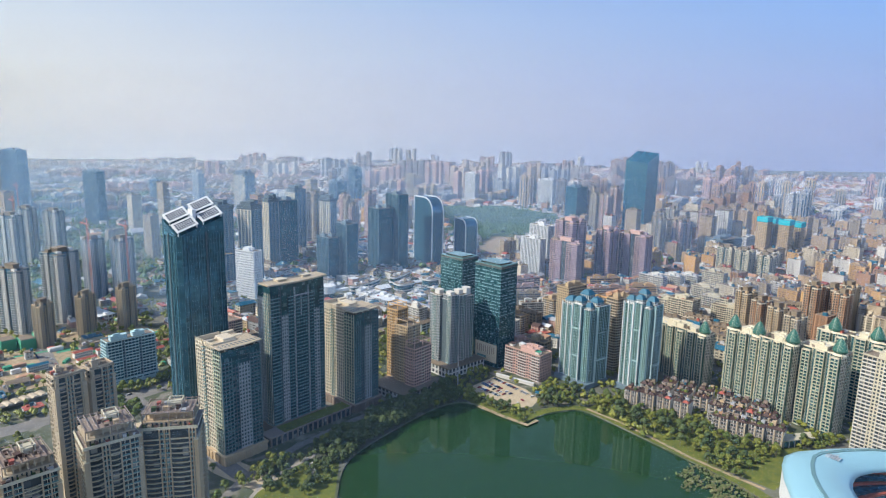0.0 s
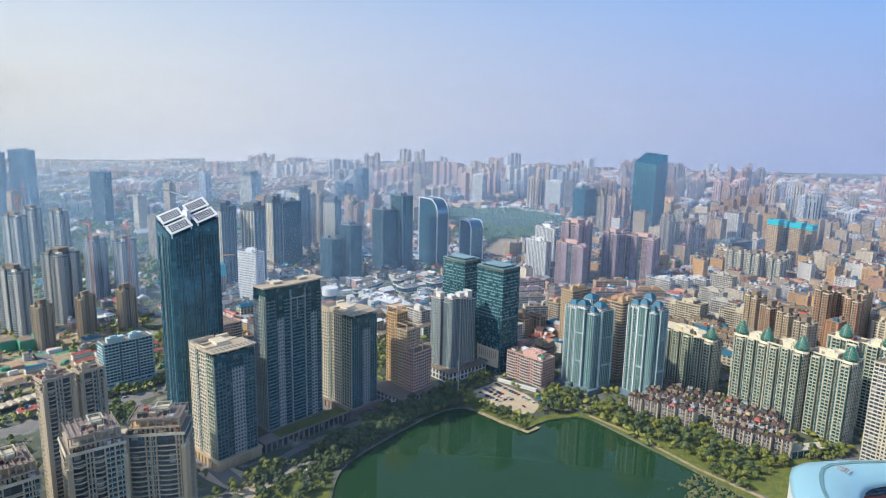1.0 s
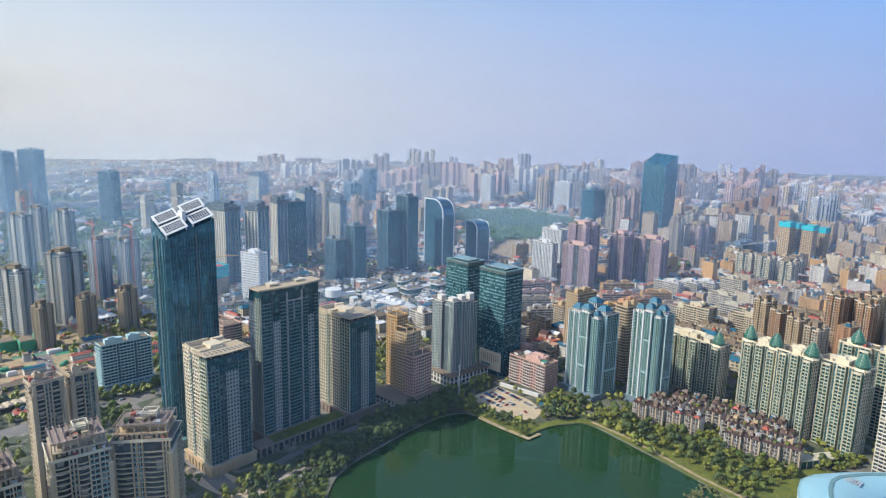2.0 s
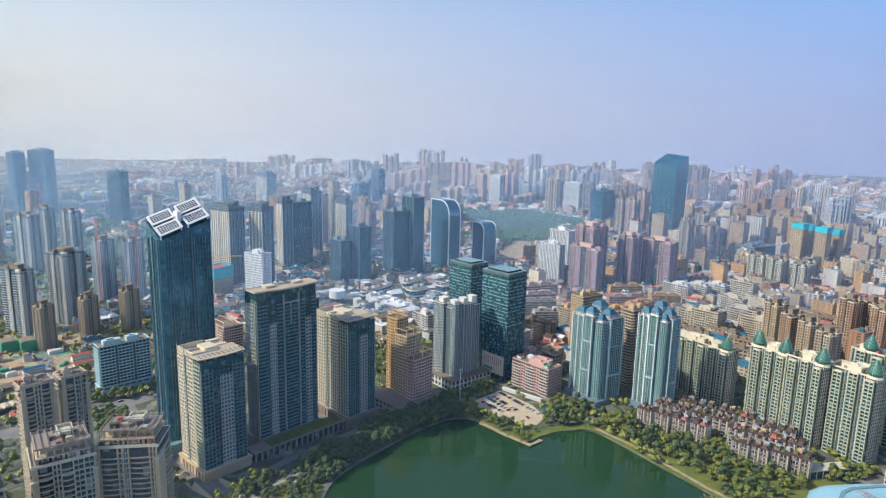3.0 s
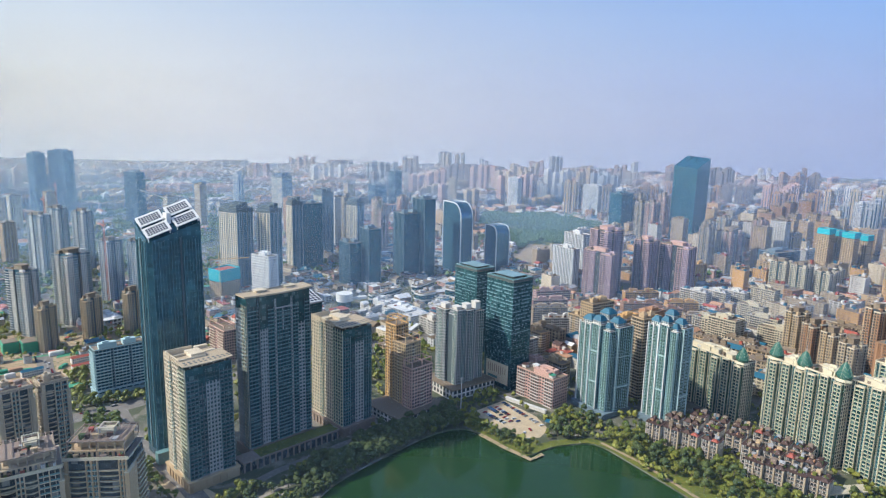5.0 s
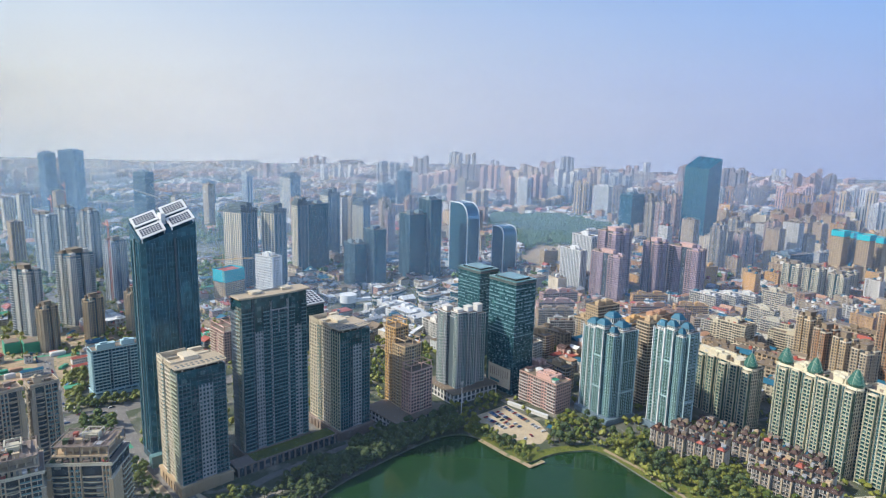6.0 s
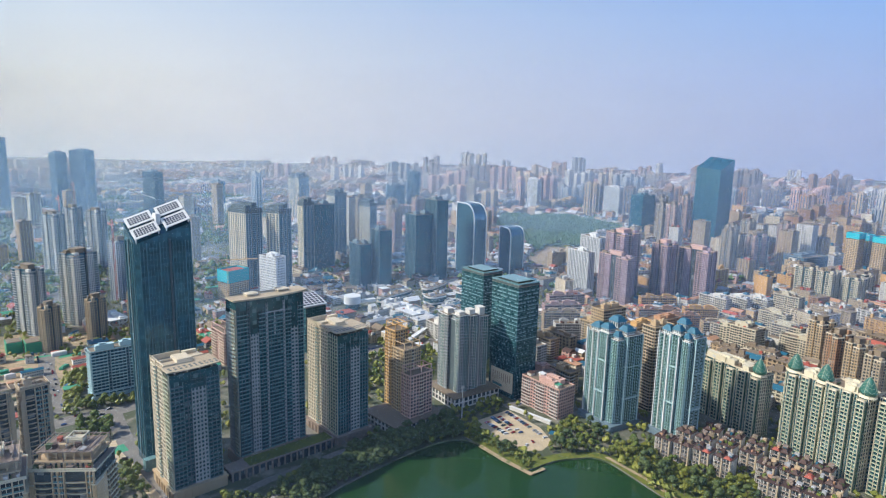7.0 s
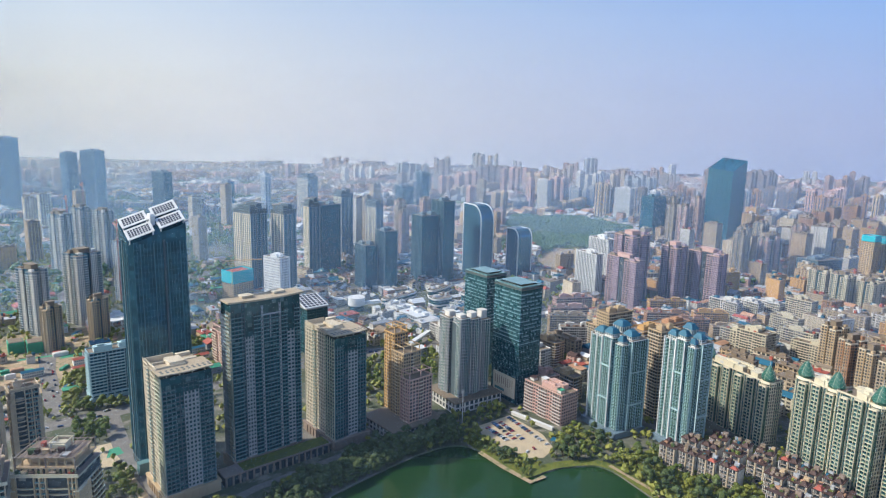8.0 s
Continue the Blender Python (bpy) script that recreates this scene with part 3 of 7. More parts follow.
def shore_tower(x, y, rot, a, b, h, label, crown=12.0):
    """Apartment tower on the west shore: a cream back wing, teal balconies round the corner, coloured light on the
    sunny side and dark on the shaded one, and a bowed roof plate.
    """
    top = thing("apartment_tower", x, y, rot, label, "tower", "towers on the west shore")
    base = 8.0
    d = a * 0.3
    mb = Boxes()
    mb.box(0, b, 0, a, 0, h)
    part("glazed_core", mb, GLASSTEAL, top)
    hc = h - crown
    # slabs and rails coloured light, for the sun caught on this corner
    segment(top, "w", a, b, 0, d, base, h, "rail", [STONE, SAGERAIL], 3.0, 3)
    segment(top, "w", a, b, d, d + a * .3, base, h + 4, "win", [CREAM], 3.0, 2.6, 1.0, .75)
    segment(top, "w", a, b, d + a * .3, d + a * .4, base, h + 2, "balc", [CREAM, TEALRAIL], 3.0, 3)
    segment(top, "w", a, b, d + a * .4, a, base, h + 5, "win", [CREAM], 3.0, 2.6, 1.0, .75)
    # south side: its shade is put into darker slabs, rails and grid
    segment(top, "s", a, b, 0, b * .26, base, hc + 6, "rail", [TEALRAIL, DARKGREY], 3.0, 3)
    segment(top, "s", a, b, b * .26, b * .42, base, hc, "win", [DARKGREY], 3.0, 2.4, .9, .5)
    segment(top, "s", a, b, b * .42, b * .72, base, hc, "win", [GREYGRID], 3.0, 2.7, 1.2, 1.0)
    segment(top, "s", a, b, b * .42, b * .72, hc, h, "glass", [DARKGREY], 3.0, 3)
    segment(top, "s", a, b, b * .72, b, base, h - 4, "rail", [TEALRAIL, DARKGREY], 3.0, 3)
    segment(top, "e", a, b, 0, a, base, h, "win", [GREY], 3.0, 3)
    segment(top, "n", a, b, 0, b, base, h, "win", [CREAM], 3.0, 3)
    mb = Boxes()
    mb.box(0.6, b - .6, d, a, h, h + .4)
    for v0, v1 in ((d, d + .6), (d + a * .3, d + a * .3 + .6), (a - .6, a)):
        mb.box(0.4, b * .6, v0, v1, h + .4, h + 4.2)
    mb.box(0.4, 1.0, d, a, h + .4, h + 4.2)
    mb.box(b * .3, b * .6, d + 2, a * .7, h + .4, h + 5.5)
    part("roof_wing", mb, CREAM, top)
    for k in range(4):
        mb = Boxes()
        v = d + 2 + (a - d - 6) * k / 3
        mb.box(b * .62, b * .92, v, v + 3.2, h + .4, h + 2.2 + (k % 2) * 1.4)
        part("roof_hut", mb, (TAN, CREAM)[k % 2], top)
    curved_plate(top, b, a, h, 1.4, TAN)
    mb = Boxes()
    mb.box(-2, b + 2, -3, a + 2, 0, base - 1.5)
    mb.box(-2.6, b + 2.6, -3.6, a + 2.6, base - 1.5, base)
    for k in range(int(a / 5)):
        mb.box(-2.7, -2, k * 5, k * 5 + 1.2, 0, base - 1.5)
    for k in range(int(b / 5)):
        mb.box(k * 5, k * 5 + 1.2, -3.7, -3, 0, base - 1.5)
    part("podium", mb, BROWN if x > 200 else SAND, top)
    reserve(x, y, rot, a, b)
    return top


shore_tower(142, 449, 12, 35.7, 33, 89, "cream and teal balcony apartment tower on the shore road")


def tall_shore_tower(x, y, rot, a, b, h):
    """The tallest apartment tower of the shore row: dark balconies between window strips greyed for shade, under a long
    bowed plate.
    """
    top = thing("apartment_tower", x, y, rot, "tall dark teal apartment tower with bowed roof plate", "tower", "towers on the west shore")
    mb = Boxes()
    mb.box(0, b, 0, a, 0, h)
    part("glazed_core", mb, GLASSTEAL, top)
    base, hc = 8.0, h - 26
    # dark and greyed colours here stand for shade on the south side
    cuts = [("balc", .0, .15, h - 8, [DARKGREY, TEALRAIL]), ("win", .15, .19, h, [DARKGREY]), ("win", .19, .31, hc, [GREYGRID]), ("balc", .31, .42, h - 9, [DARKGREY, TEALRAIL]), ("win", .42, .45, h - 4, [GREYGRID]),
            ("balc", .45, .68, h - 12, [DARKGREY, TEALRAIL]), ("win", .68, .71, h - 4, [GREYGRID]), ("balc", .71, .8, h - 9, [DARKGREY, TEALRAIL]), ("win", .8, .91, hc, [GREYGRID]), ("balc", .91, 1.0, h - 8, [DARKGREY, TEALRAIL])]
    for k, u0, u1, z, m in cuts:
        segment(top, "s", a, b, u0 * b, u1 * b, base, z, k, m, 3.0, 2.4, 1.3, .9)
        segment(top, "n", a, b, u0 * b, u1 * b, base, z, k, m, 3.0, 2.4, 1.3, .9)
    mb = Boxes()
    on_face(mb, "s", a, b, .42 * b, .71 * b, -.02, .6, h - 12, h - 11)
    on_face(mb, "s", a, b, .55 * b, .56 * b, -.02, .6, h - 30, h - 12)
    part("frame_beam", mb, GREY, top, kind="stuff")
    segment(top, "w", a, b, 0, a * .45, base, h - 6, "balc", [CREAM, TEALRAIL], 3.0, 3)
    segment(top, "w", a, b, a * .45, a, base, h - 10, "win", [GREYGRID], 3.0, 2.5, 1.3, 1.1)
    segment(top, "e", a, b, 0, a, base, h - 6, "win", [GREY], 3.0, 3)
    mb = Boxes()
    mb.box(-2, b + 2, -2, a + 2, 0, base)
    part("podium", mb, BROWN, top)
    mb = Boxes()
    n = 16
    front = [(-2 + (b + 5) * k / n, -1 - 3.2 * math.sin(math.pi * k / n)) for k in range(n + 1)]
    mb.prism(front + [(b + 3, a * .8), (-2, a * .8)], h + .4, h + 1.6)
    part("roof_plate", mb, TAN, top)
    for u in (.2, .66):
        mb = Boxes()
        mb.box(b * u, b * u + 8, a * .25, a * .6, h + 1.6, h + 3)
        mb.box(b * u - .5, b * u + 8.5, a * .2, a * .65, h + 3, h + 3.5)
        part("stair_housing", mb, CREAM, top)
    reserve(x, y, rot, a, b)


tall_shore_tower(191, 474, 12, 17, 54, 127)
shore_tower(267, 473, 12, 45, 29, 91, "cream apartment tower with teal glass corner balconies")

# stepped ochre building
for nm, x, y, a, b, h in (("apartment_tower", 330, 499, 14, 14, 78), ("apartment_tower", 331, 483, 17, 18, 65), ("apartment_tower", 331, 471, 12, 24, 46)):
    tower(nm, "ochre stepped apartment block with pink end walls", "apartments", x, y, 12, a, b, h, "win:1 rail:.4 win:1", "win:1 rail:.5 win:1", GLASS, YELLOW if h > 70 else SAND if h > 50 else PINK, CREAM, 3.0, 2.8, 1.0, .8, 0, "frame", "stepped ochre apartments")
rng = random.Random(8)
for x, y, h in ((469, 570, 100), (446, 478, 110)):
    t = tower("office_tower", "green glass office tower with open roof crown", "tower", x, y, 8, 36, 27, h, "glass:1", "glass:1", GLASSGREEN, DARKGREY, None, 3.6, 2.0, roof="none", group="green glass twin towers")
    for face in "ws":
        mb = Boxes()
        length = 36 if face == "w" else 27
        for k in range(int(h / 3.6)):
            for j in range(int(length / 2.4)):
                if rng.random() < (.75 if k * 3.6 > h * .5 else .18):
                    on_face(mb, face, 36, 27, j * 2.4 + .35, j * 2.4 + 2.1, .02, .07, k * 3.6 + .6, k * 3.6 + 1.7)
        part("spandrel_panel", mb, BLUEWALL, t, kind="stuff")
    for u0, u1, v0, v1 in ((-.4, 27.4, -.4, 2.6), (-.4, 27.4, 33.4, 36.4), (-.4, 2.6, 2.6, 33.4), (24.4, 27.4, 2.6, 33.4)):
        mb = Boxes()
        mb.box(u0, u1, v0, v1, h + 2.2, h + 3.2)
        part("crown_beam", mb, TEALRAIL, t)
    mb = Boxes()
    mb.hexa([(9, 12, h + .3), (18, 12, h + .3), (18, 24, h + .3), (9, 24, h + .3), (3, 4, h + 4.5), (24, 4, h + 4.5), (24, 32, h + 4.5), (3, 32, h + 4.5)])
    part("roof_plant", mb, TEALRAIL, t)
t = thing("billboard", 443.5, 478.5, 8, "large cream wall hoarding with pale printed bars", "sign")
mb = Boxes()
mb.box(0, .6, 0, 30, 6, 26)
part("panel", mb, CREAM, t)
rng = random.Random(2)
for k in range(9):
    mb = Boxes()
    mb.box(-.12, 0, 3 + k * 2.9, 3.8 + k * 2.9, 15 + rng.uniform(-1, 1), 23)
    part("printed_bar", mb, BROWN, t)
mb = Boxes()
mb.box(-.12, 0, 14, 27, 9, 11.5)
part("printed_band", mb, TEALRAIL, t)
tower("apartment_block", "long pink walk-up apartment row beside the car park", "apartments", 456, 426, 8, 45, 20, 27, "balc:1 win:.6 balc:1 win:.6 balc:1", "win:1", GLASS, PINK, PALE)

# pale blue towers
def wing(parent, u0, u1, v0, v1, h, sides, glass, mats, floor=2.95):
    """One wing of a tower: a glazed core and strips on its sides. sides: face -> [(kind, from, to, wall)]."""
    a, b = v1 - v0, u1 - u0
    mb = Boxes()
    mb.box(u0, u1, v0, v1, 0, h)
    part("glazed_core", mb, glass, parent)
    for face, cuts in sides.items():
        length = a if face in "we" else b
        for kind, p, q, m in cuts:
            segment(parent, face, a, b, p * length, q * length, 0, h, kind, [m, mats], floor, 2.3, 1.0, .5).location = (u0, v0, 0)
    mb = Boxes()
    mb.box(u0 - .6, u1 + .6, v0 - .6, v1 + .6, h, h + .5)
    part("cornice", mb, WHITE, parent)
    mb = Boxes()
    mb.box(u0 - .2, u1 + .2, v0 - .2, v1 + .2, h + .5, h + .6)
    part("roof", mb, CONCRETE, parent)


def lantern(parent, u0, u1, v0, v1, z, high):
    """A square roof room with a blue hipped roof."""
    mb = Boxes()
    mb.box(u0, u1, v0, v1, z, z + high)
    for k in range(4):
        u = u0 + (u1 - u0) * (k + .2) / 4
        mb.box(u, u + (u1 - u0) * .14, v0 - .1, v0, z + .8, z + high - .5, 1)
        v = v0 + (v1 - v0) * (k + .2) / 4
        mb.box(u0 - .1, u0, v, v + (v1 - v0) * .14, z + .8, z + high - .5, 1)
    part("roof_room", mb, [WHITE, GLASSTEAL], parent)
    mb = Boxes()
    mb.taper(u0 - .8, u1 + .8, v0 - .8, v1 + .8, z + high, z + high + 4.2, .55)
    part("roof_lantern", mb, BLUEROOF, parent)


def blue_tower(x, y, a, b, h):
    """A tower of four staggered wings round a deep corner recess, white piers between teal bays."""
    t = thing("apartment_tower", x, y, 0, "white and teal-blue apartment tower with blue lantern roofs", "tower", "pale blue towers")
    bay, plain = ("rail", BLUEWALL), ("win", PALEBLUE)
    wing(t, b * .28, b, a * .22, a * .8, h + 2, {"s": [("win", 0, 1, BLUEWALL)], "w": [("win", 0, 1, BLUEWALL)]}, GLASSTEAL, GREENRAIL)
    wing(t, 0, b * .55, a * .3, a * .6, h, {"w": [("win", 0, .22, BLUEWALL), ("rail", .22, .78, PALEBLUE), ("win", .78, 1, BLUEWALL)], "s": [("win", 0, .5, BLUEWALL), ("glass", .5, 1, TEALFRAME)], "n": [("win", 0, 1, BLUEWALL)]}, GLASSTEAL, GREENRAIL)
    wing(t, b * .06, b * .6, a * .62, a, h - 3, {"w": [("win", 0, .2, BLUEWALL), ("rail", .2, .5, PALEBLUE), ("win", .5, .6, BLUEWALL), ("rail", .6, .88, PALEBLUE), ("win", .88, 1, BLUEWALL)], "s": [("win", 0, 1, BLUEWALL)], "n": [("win", 0, .5, BLUEWALL), ("rail", .5, 1, BLUEWALL)]}, GLASSTEAL, GREENRAIL)
    wing(t, b * .34, b, 0, a * .4, h - 1, {"s": [("win", 0, .14, BLUEWALL), ("rail", .14, .42, PALEBLUE), ("win", .42, .56, BLUEWALL), ("rail", .56, .84, PALEBLUE), ("win", .84, 1, BLUEWALL)], "w": [("win", 0, .4, BLUEWALL), ("rail", .4, 1, BLUEWALL)], "e": [("win", 0, 1, BLUEWALL)]}, GLASSTEAL, GREENRAIL)
    wing(t, b * .08, b * .3, a * .06, a * .26, h - 4, {"s": [("win", 0, .3, BLUEWALL), ("rail", .3, 1, PALEBLUE)], "w": [("rail", 0, .7, PALEBLUE), ("win", .7, 1, BLUEWALL)]}, GLASSTEAL, GREENRAIL)
    for u, v0, v1 in ((-.9, a * .3, a * .3 + .7), (-.9, a * .6 - .7, a * .6), (b * .06 - .9, a * .62, a * .62 + .7), (b * .06 - .9, a - .7, a), (b * .06 - .9, a * .8, a * .8 + .7)):
        mb = Boxes()
        mb.box(u - .6, u + .9, v0, v1, 0, h - 1)
        part("wall_pier", mb, WHITE, t)
    for q in (.34, .97):
        mb = Boxes()
        mb.box(q * b, q * b + .5, -1.4, 0, 0, h - 1)
        part("wall_pier", mb, PALEBLUE, t)
    for z in (h * .36, h * .7):
        mb = Boxes()
        mb.box(-1.7, b * .55, a * .3 - .3, a * .6 + .3, z, z + .8)
        mb.box(b * .34 - .5, b + .3, -1.7, a * .4, z - 3, z - 2.2)
        part("ledge", mb, PALEBLUE, t)
    for u0, u1, v0, v1, z, k in ((b * .02, b * .3, a * .33, a * .57, h + .6, 3), (b * .1, b * .42, a * .68, a * .94, h - 2.4, 3), (b * .4, b * .72, a * .05, a * .3, h - .4, 3), (b * .12, b * .28, a * .09, a * .23, h - 3.4, 2.4), (b * .45, b * .8, a * .38, a * .66, h + 2.6, 5)):
        lantern(t, u0, u1, v0, v1, z, k)
    roof_clutter(t, b * .6, b - 2, a * .3, a * .7, h + 2.6, int(x), 6)
    mb = Boxes()
    mb.box(-3, b + 2, -2, a + 2, 0, 5)
    part("podium", mb, BLUEGREY, t)
    reserve(x, y, 0, a, b)


blue_tower(483, 387, 38, 29, 84)
blue_tower(514, 341, 31, 19, 92)


def ribbed_tower(x, y, rot, a, b, h):
    """Grey tower of three slim wings; the recesses between them are coloured dark for shade."""
    t = thing("apartment_tower", x, y, rot, "grey apartment tower with ribbed balcony bays", "apartments")
    # recessed core faced dark grey: the shade between the wings as colour
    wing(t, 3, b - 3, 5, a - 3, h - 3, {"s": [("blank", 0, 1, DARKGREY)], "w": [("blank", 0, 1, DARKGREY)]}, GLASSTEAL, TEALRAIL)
    wing(t, 0, b * .27, a * .5, a, h, {"w": [("win", 0, .3, GREY), ("rail", .3, .7, PALE), ("win", .7, 1, GREY)], "s": [("win", 0, .5, GREY), ("rail", .5, 1, PALE)]}, GLASSTEAL, TEALRAIL)
    wing(t, b * .08, b * .34, 0, a * .4, h + 2, {"w": [("rail", 0, .5, PALE), ("win", .5, 1, GREY)], "s": [("win", 0, .4, GREY), ("rail", .4, 1, GREY)]}, GLASSTEAL, TEALRAIL)
    wing(t, b * .42, b * .68, 1, a * .5, h, {"w": [("rail", 0, 1, PALE)], "s": [("win", 0, .3, GREY), ("rail", .3, .75, PALE), ("win", .75, 1, GREY)]}, GLASSTEAL, TEALRAIL)
    wing(t, b * .76, b, 3, a * .7, h - 3, {"w": [("rail", 0, 1, PALE)], "s": [("win", 0, .4, GREY), ("rail", .4, 1, PALE)], "e": [("win", 0, 1, GREY)]}, GLASSTEAL, TEALRAIL)
    for u, v in ((b * .1, 2), (b * .45, 4), (2, a * .6), (b * .8, 6)):
        mb = Boxes()
        mb.box(u, u + 6, v, v + 7, h - 2.4, h + 5)
        mb.box(u - .5, u + 6.5, v - .5, v + 7.5, h + 5, h + 5.5)
        part("roof_room", mb, PALE, t)
    reserve(x, y, rot, a, b)


ribbed_tower(390, 494, 5, 29, 38, 83)


def cross_tower(name, label, category, x, y, rot, a, b, h, glass, wall, rail, group="", floor=3.0, crown=None):
    """A tall block of four corner wings round a recessed core: balcony stacks and window strips on each wing, deep shade between."""
    t = thing(name, x, y, rot, label, category, group)
    mb = Boxes()
    mb.box(b * .14, b * .86, a * .14, a * .86, 0, h + 1)
    part("glazed_core", mb, glass, t)
    rng = random.Random(int(x * 3 + y * 7))
    for i, (u0, u1, v0, v1, z) in enumerate(((0, .41, 0, .38, h - 2), (.06, .41, .6, 1, h), (.59, 1, .04, .4, h), (.59, .95, .6, .97, h - 3))):
        u0, u1, v0, v1 = u0 * b, u1 * b, v0 * a, v1 * a
        d, w = v1 - v0, u1 - u0
        mb = Boxes()
        mb.box(u0, u1, v0, v1, 0, z)
        part("wing_core", mb, glass, t)
        for face, length in (("w", d), ("s", w), ("e", d), ("n", w)):
            if (face == "e" and i < 2) or (face == "n" and i in (0, 2)):
                continue
            cut = length * (.5 if face in "we" else .55)
            segment(t, face, d, w, 0, cut, 0, z, "win", [wall], floor, 2.6, 1.1, .9).location = (u0, v0, 0)
            segment(t, face, d, w, cut, length, 0, z, "balc", [rail, wall], floor, 5.0).location = (u0, v0, 0)
        mb = Boxes()
        mb.box(u0 - .5, u1 + .5, v0 - .5, v1 + .5, z, z + 1.1)
        part("parapet", mb, rail, t)
        mb = Boxes()
        mb.box(u0 + .2, u1 - .2, v0 + .2, v1 - .2, z + 1.1, z + 1.2)
        part("roof", mb, CONCRETE, t)
        mb = Boxes()
        p, q = u0 + w * rng.uniform(.1, .4), v0 + d * rng.uniform(.1, .4)
        mb.box(p, p + w * .45, q, q + d * .45, z + 1.2, z + rng.uniform(3, 5.5))
        part("roof_room", mb, CONCRETE if i % 2 else wall, t)
    mb = Boxes()
    mb.box(b * .28, b * .72, a * .3, a * .7, h + 1, h + 6)
    mb.box(b * .25, b * .75, a * .27, a * .73, h + 6, h + 6.7)
    part("crown", mb, crown or CONCRETE, t)
    reserve(x, y, rot, a, b)
    return t


# leaf-domed slabs
def leaf_dome(parent, u, v, h):
    """A pointed dome shaped like four leaves, with white ribs and slanting veins."""
    mb = Boxes()
    n, sides = 10, 16

    def at(k, i):
        z = k / n
        r = 6.3 * min(1.0, .74 + z * 1.3) * max(0.0, 1 - max(0, z - .2) / .8) ** .62 if k < n else .05
        return Vector((u + r * math.cos(6.2832 * i / sides) * .8, v + r * math.sin(6.2832 * i / sides), h + 13.5 * z))
    mb.v = [tuple(at(k, i)) for k in range(n + 1) for i in range(sides)]
    for k in range(n):
        for i in range(sides):
            mb.f.append((k * sides + i, k * sides + (i + 1) % sides, (k + 1) * sides + (i + 1) % sides, (k + 1) * sides + i))
            mb.m.append(0)
    for i in range(0, sides, 4):
        for k in range(n):
            mb.bar(at(k, i), at(k + 1, i), .26, 1)
            if k % 2 == 0 and k < n - 2:
                for w in (1, 3):
                    mb.bar(at(k, i + 2), at(k + 1, i + w), .16, 1)
                    mb.bar(at(k + 1, i + w), at(k + 2, i + (w - 1) * 2), .16, 1)
    dome = part("leaf_dome", mb, [TEALDOME, SAGERAIL], parent)
    mb = Boxes()
    mb.tube(u, v, h - 1.2, h + .2, 6.2, 5.2, 16)
    part("drum", mb, IVORY, dome)
    mb = Boxes()
    mb.box(u - .12, u + .12, v - .12, v + .12, h + 13, h + 18)
    part("finial", mb, STEEL, dome)


def leaf_slab(x, y, a, b, h, domes):
    """A long slab whose lake side steps in and out: cream balcony bays with deep green recesses between them."""
    t = thing("apartment_tower", x, y, -5, "cream slab of stacked balconies with teal leaf domes", "apartments", "leaf-domed slabs")
    mb = Boxes()
    mb.box(0, b, 0, a, 0, h)
    part("glazed_core", mb, GLASSTEAL, t)
    n = max(2, round(a / 12))
    w = a / n
    for k in range(n):
        v0, v1, v2 = k * w, k * w + w * .6, (k + 1) * w
        top = h - (0 if k % 2 else 2.5)
        mb = Boxes()
        mb.box(-2.6, 0, v0 + .2, v1, 0, top)
        part("bay_core", mb, GLASSTEAL, t)
        segment(t, "w", a, b, v0 + .2, v1, 0, top, "rail", [IVORY, SAGERAIL], 3.0, 3.6).location.x = -2.6
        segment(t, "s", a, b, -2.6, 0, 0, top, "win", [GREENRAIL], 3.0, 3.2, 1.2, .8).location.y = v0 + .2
        segment(t, "n", a, b, -2.6, 0, 0, top, "win", [IVORY], 3.0, 3.2, 1.2, .8).location.y = v1 - a
        segment(t, "w", a, b, v1, v1 + w * .16, 0, h, "rail", [IVORY, SAGERAIL], 3.0, 2.6)
        segment(t, "w", a, b, v1 + w * .16, v1 + w * .3, 0, h + 1, "win", [TEALRAIL], 3.0, 1.6, .5, .3)
        segment(t, "w", a, b, v1 + w * .3, v2, 0, h, "rail", [IVORY, SAGERAIL], 3.0, 2.6)
        for q in (v0 + .2, v1 - .3):
            mb = Boxes()
            mb.box(-3.9, -2.6, q, q + .3, 0, top + 1.4)
            part("pier", mb, IVORY, t)
        mb = Boxes()
        mb.box(-3.9, .3, v0 + .7, v1 - .5, top, top + .9)
        part("bay_roof", mb, IVORY, t)
        if k % 2:
            mb = Boxes()
            mb.box(1, b * .55, v0 + .5, v1 - .5, h + .3, h + 4.2)
            mb.box(.6, b * .6, v0, v1, h + 4.2, h + 4.7)
            part("roof_room", mb, IVORY, t)
    segment(t, "s", a, b, 0, b * .5, 0, h, "win", [IVORY], 3.0, 2.6, .8, .6)
    segment(t, "s", a, b, b * .5, b, 0, h, "rail", [IVORY, SAGERAIL], 3.0, 2.6)
    segment(t, "e", a, b, 0, a, 0, h, "win", [IVORY], 3.0, 3.0)
    segment(t, "n", a, b, 0, b, 0, h, "win", [IVORY], 3.0, 3.0)
    roof_parts(t, a, b, h, IVORY)
    roof_clutter(t, 1, b - 2, 1, a - 2, h + .3, int(x + y), int(a / 5))
    for d in domes:
        leaf_dome(t, b * .25, a * d, h + 1)
    reserve(x, y, -5, a, b)


for x, y, a, b, h, domes in ((584, 322, 74, 15, 54, (.06, .9)), (577, 266, 33, 15, 70, (.1, .85)), (572, 234, 31, 17, 72, (.1,)), (579, 198, 36, 17, 72, (.1,)), (631, 183, 29, 17, 76, (.3,)), (629, 213, 26, 17, 76, (.5,))):
    leaf_slab(x, y, a, b, h, domes)
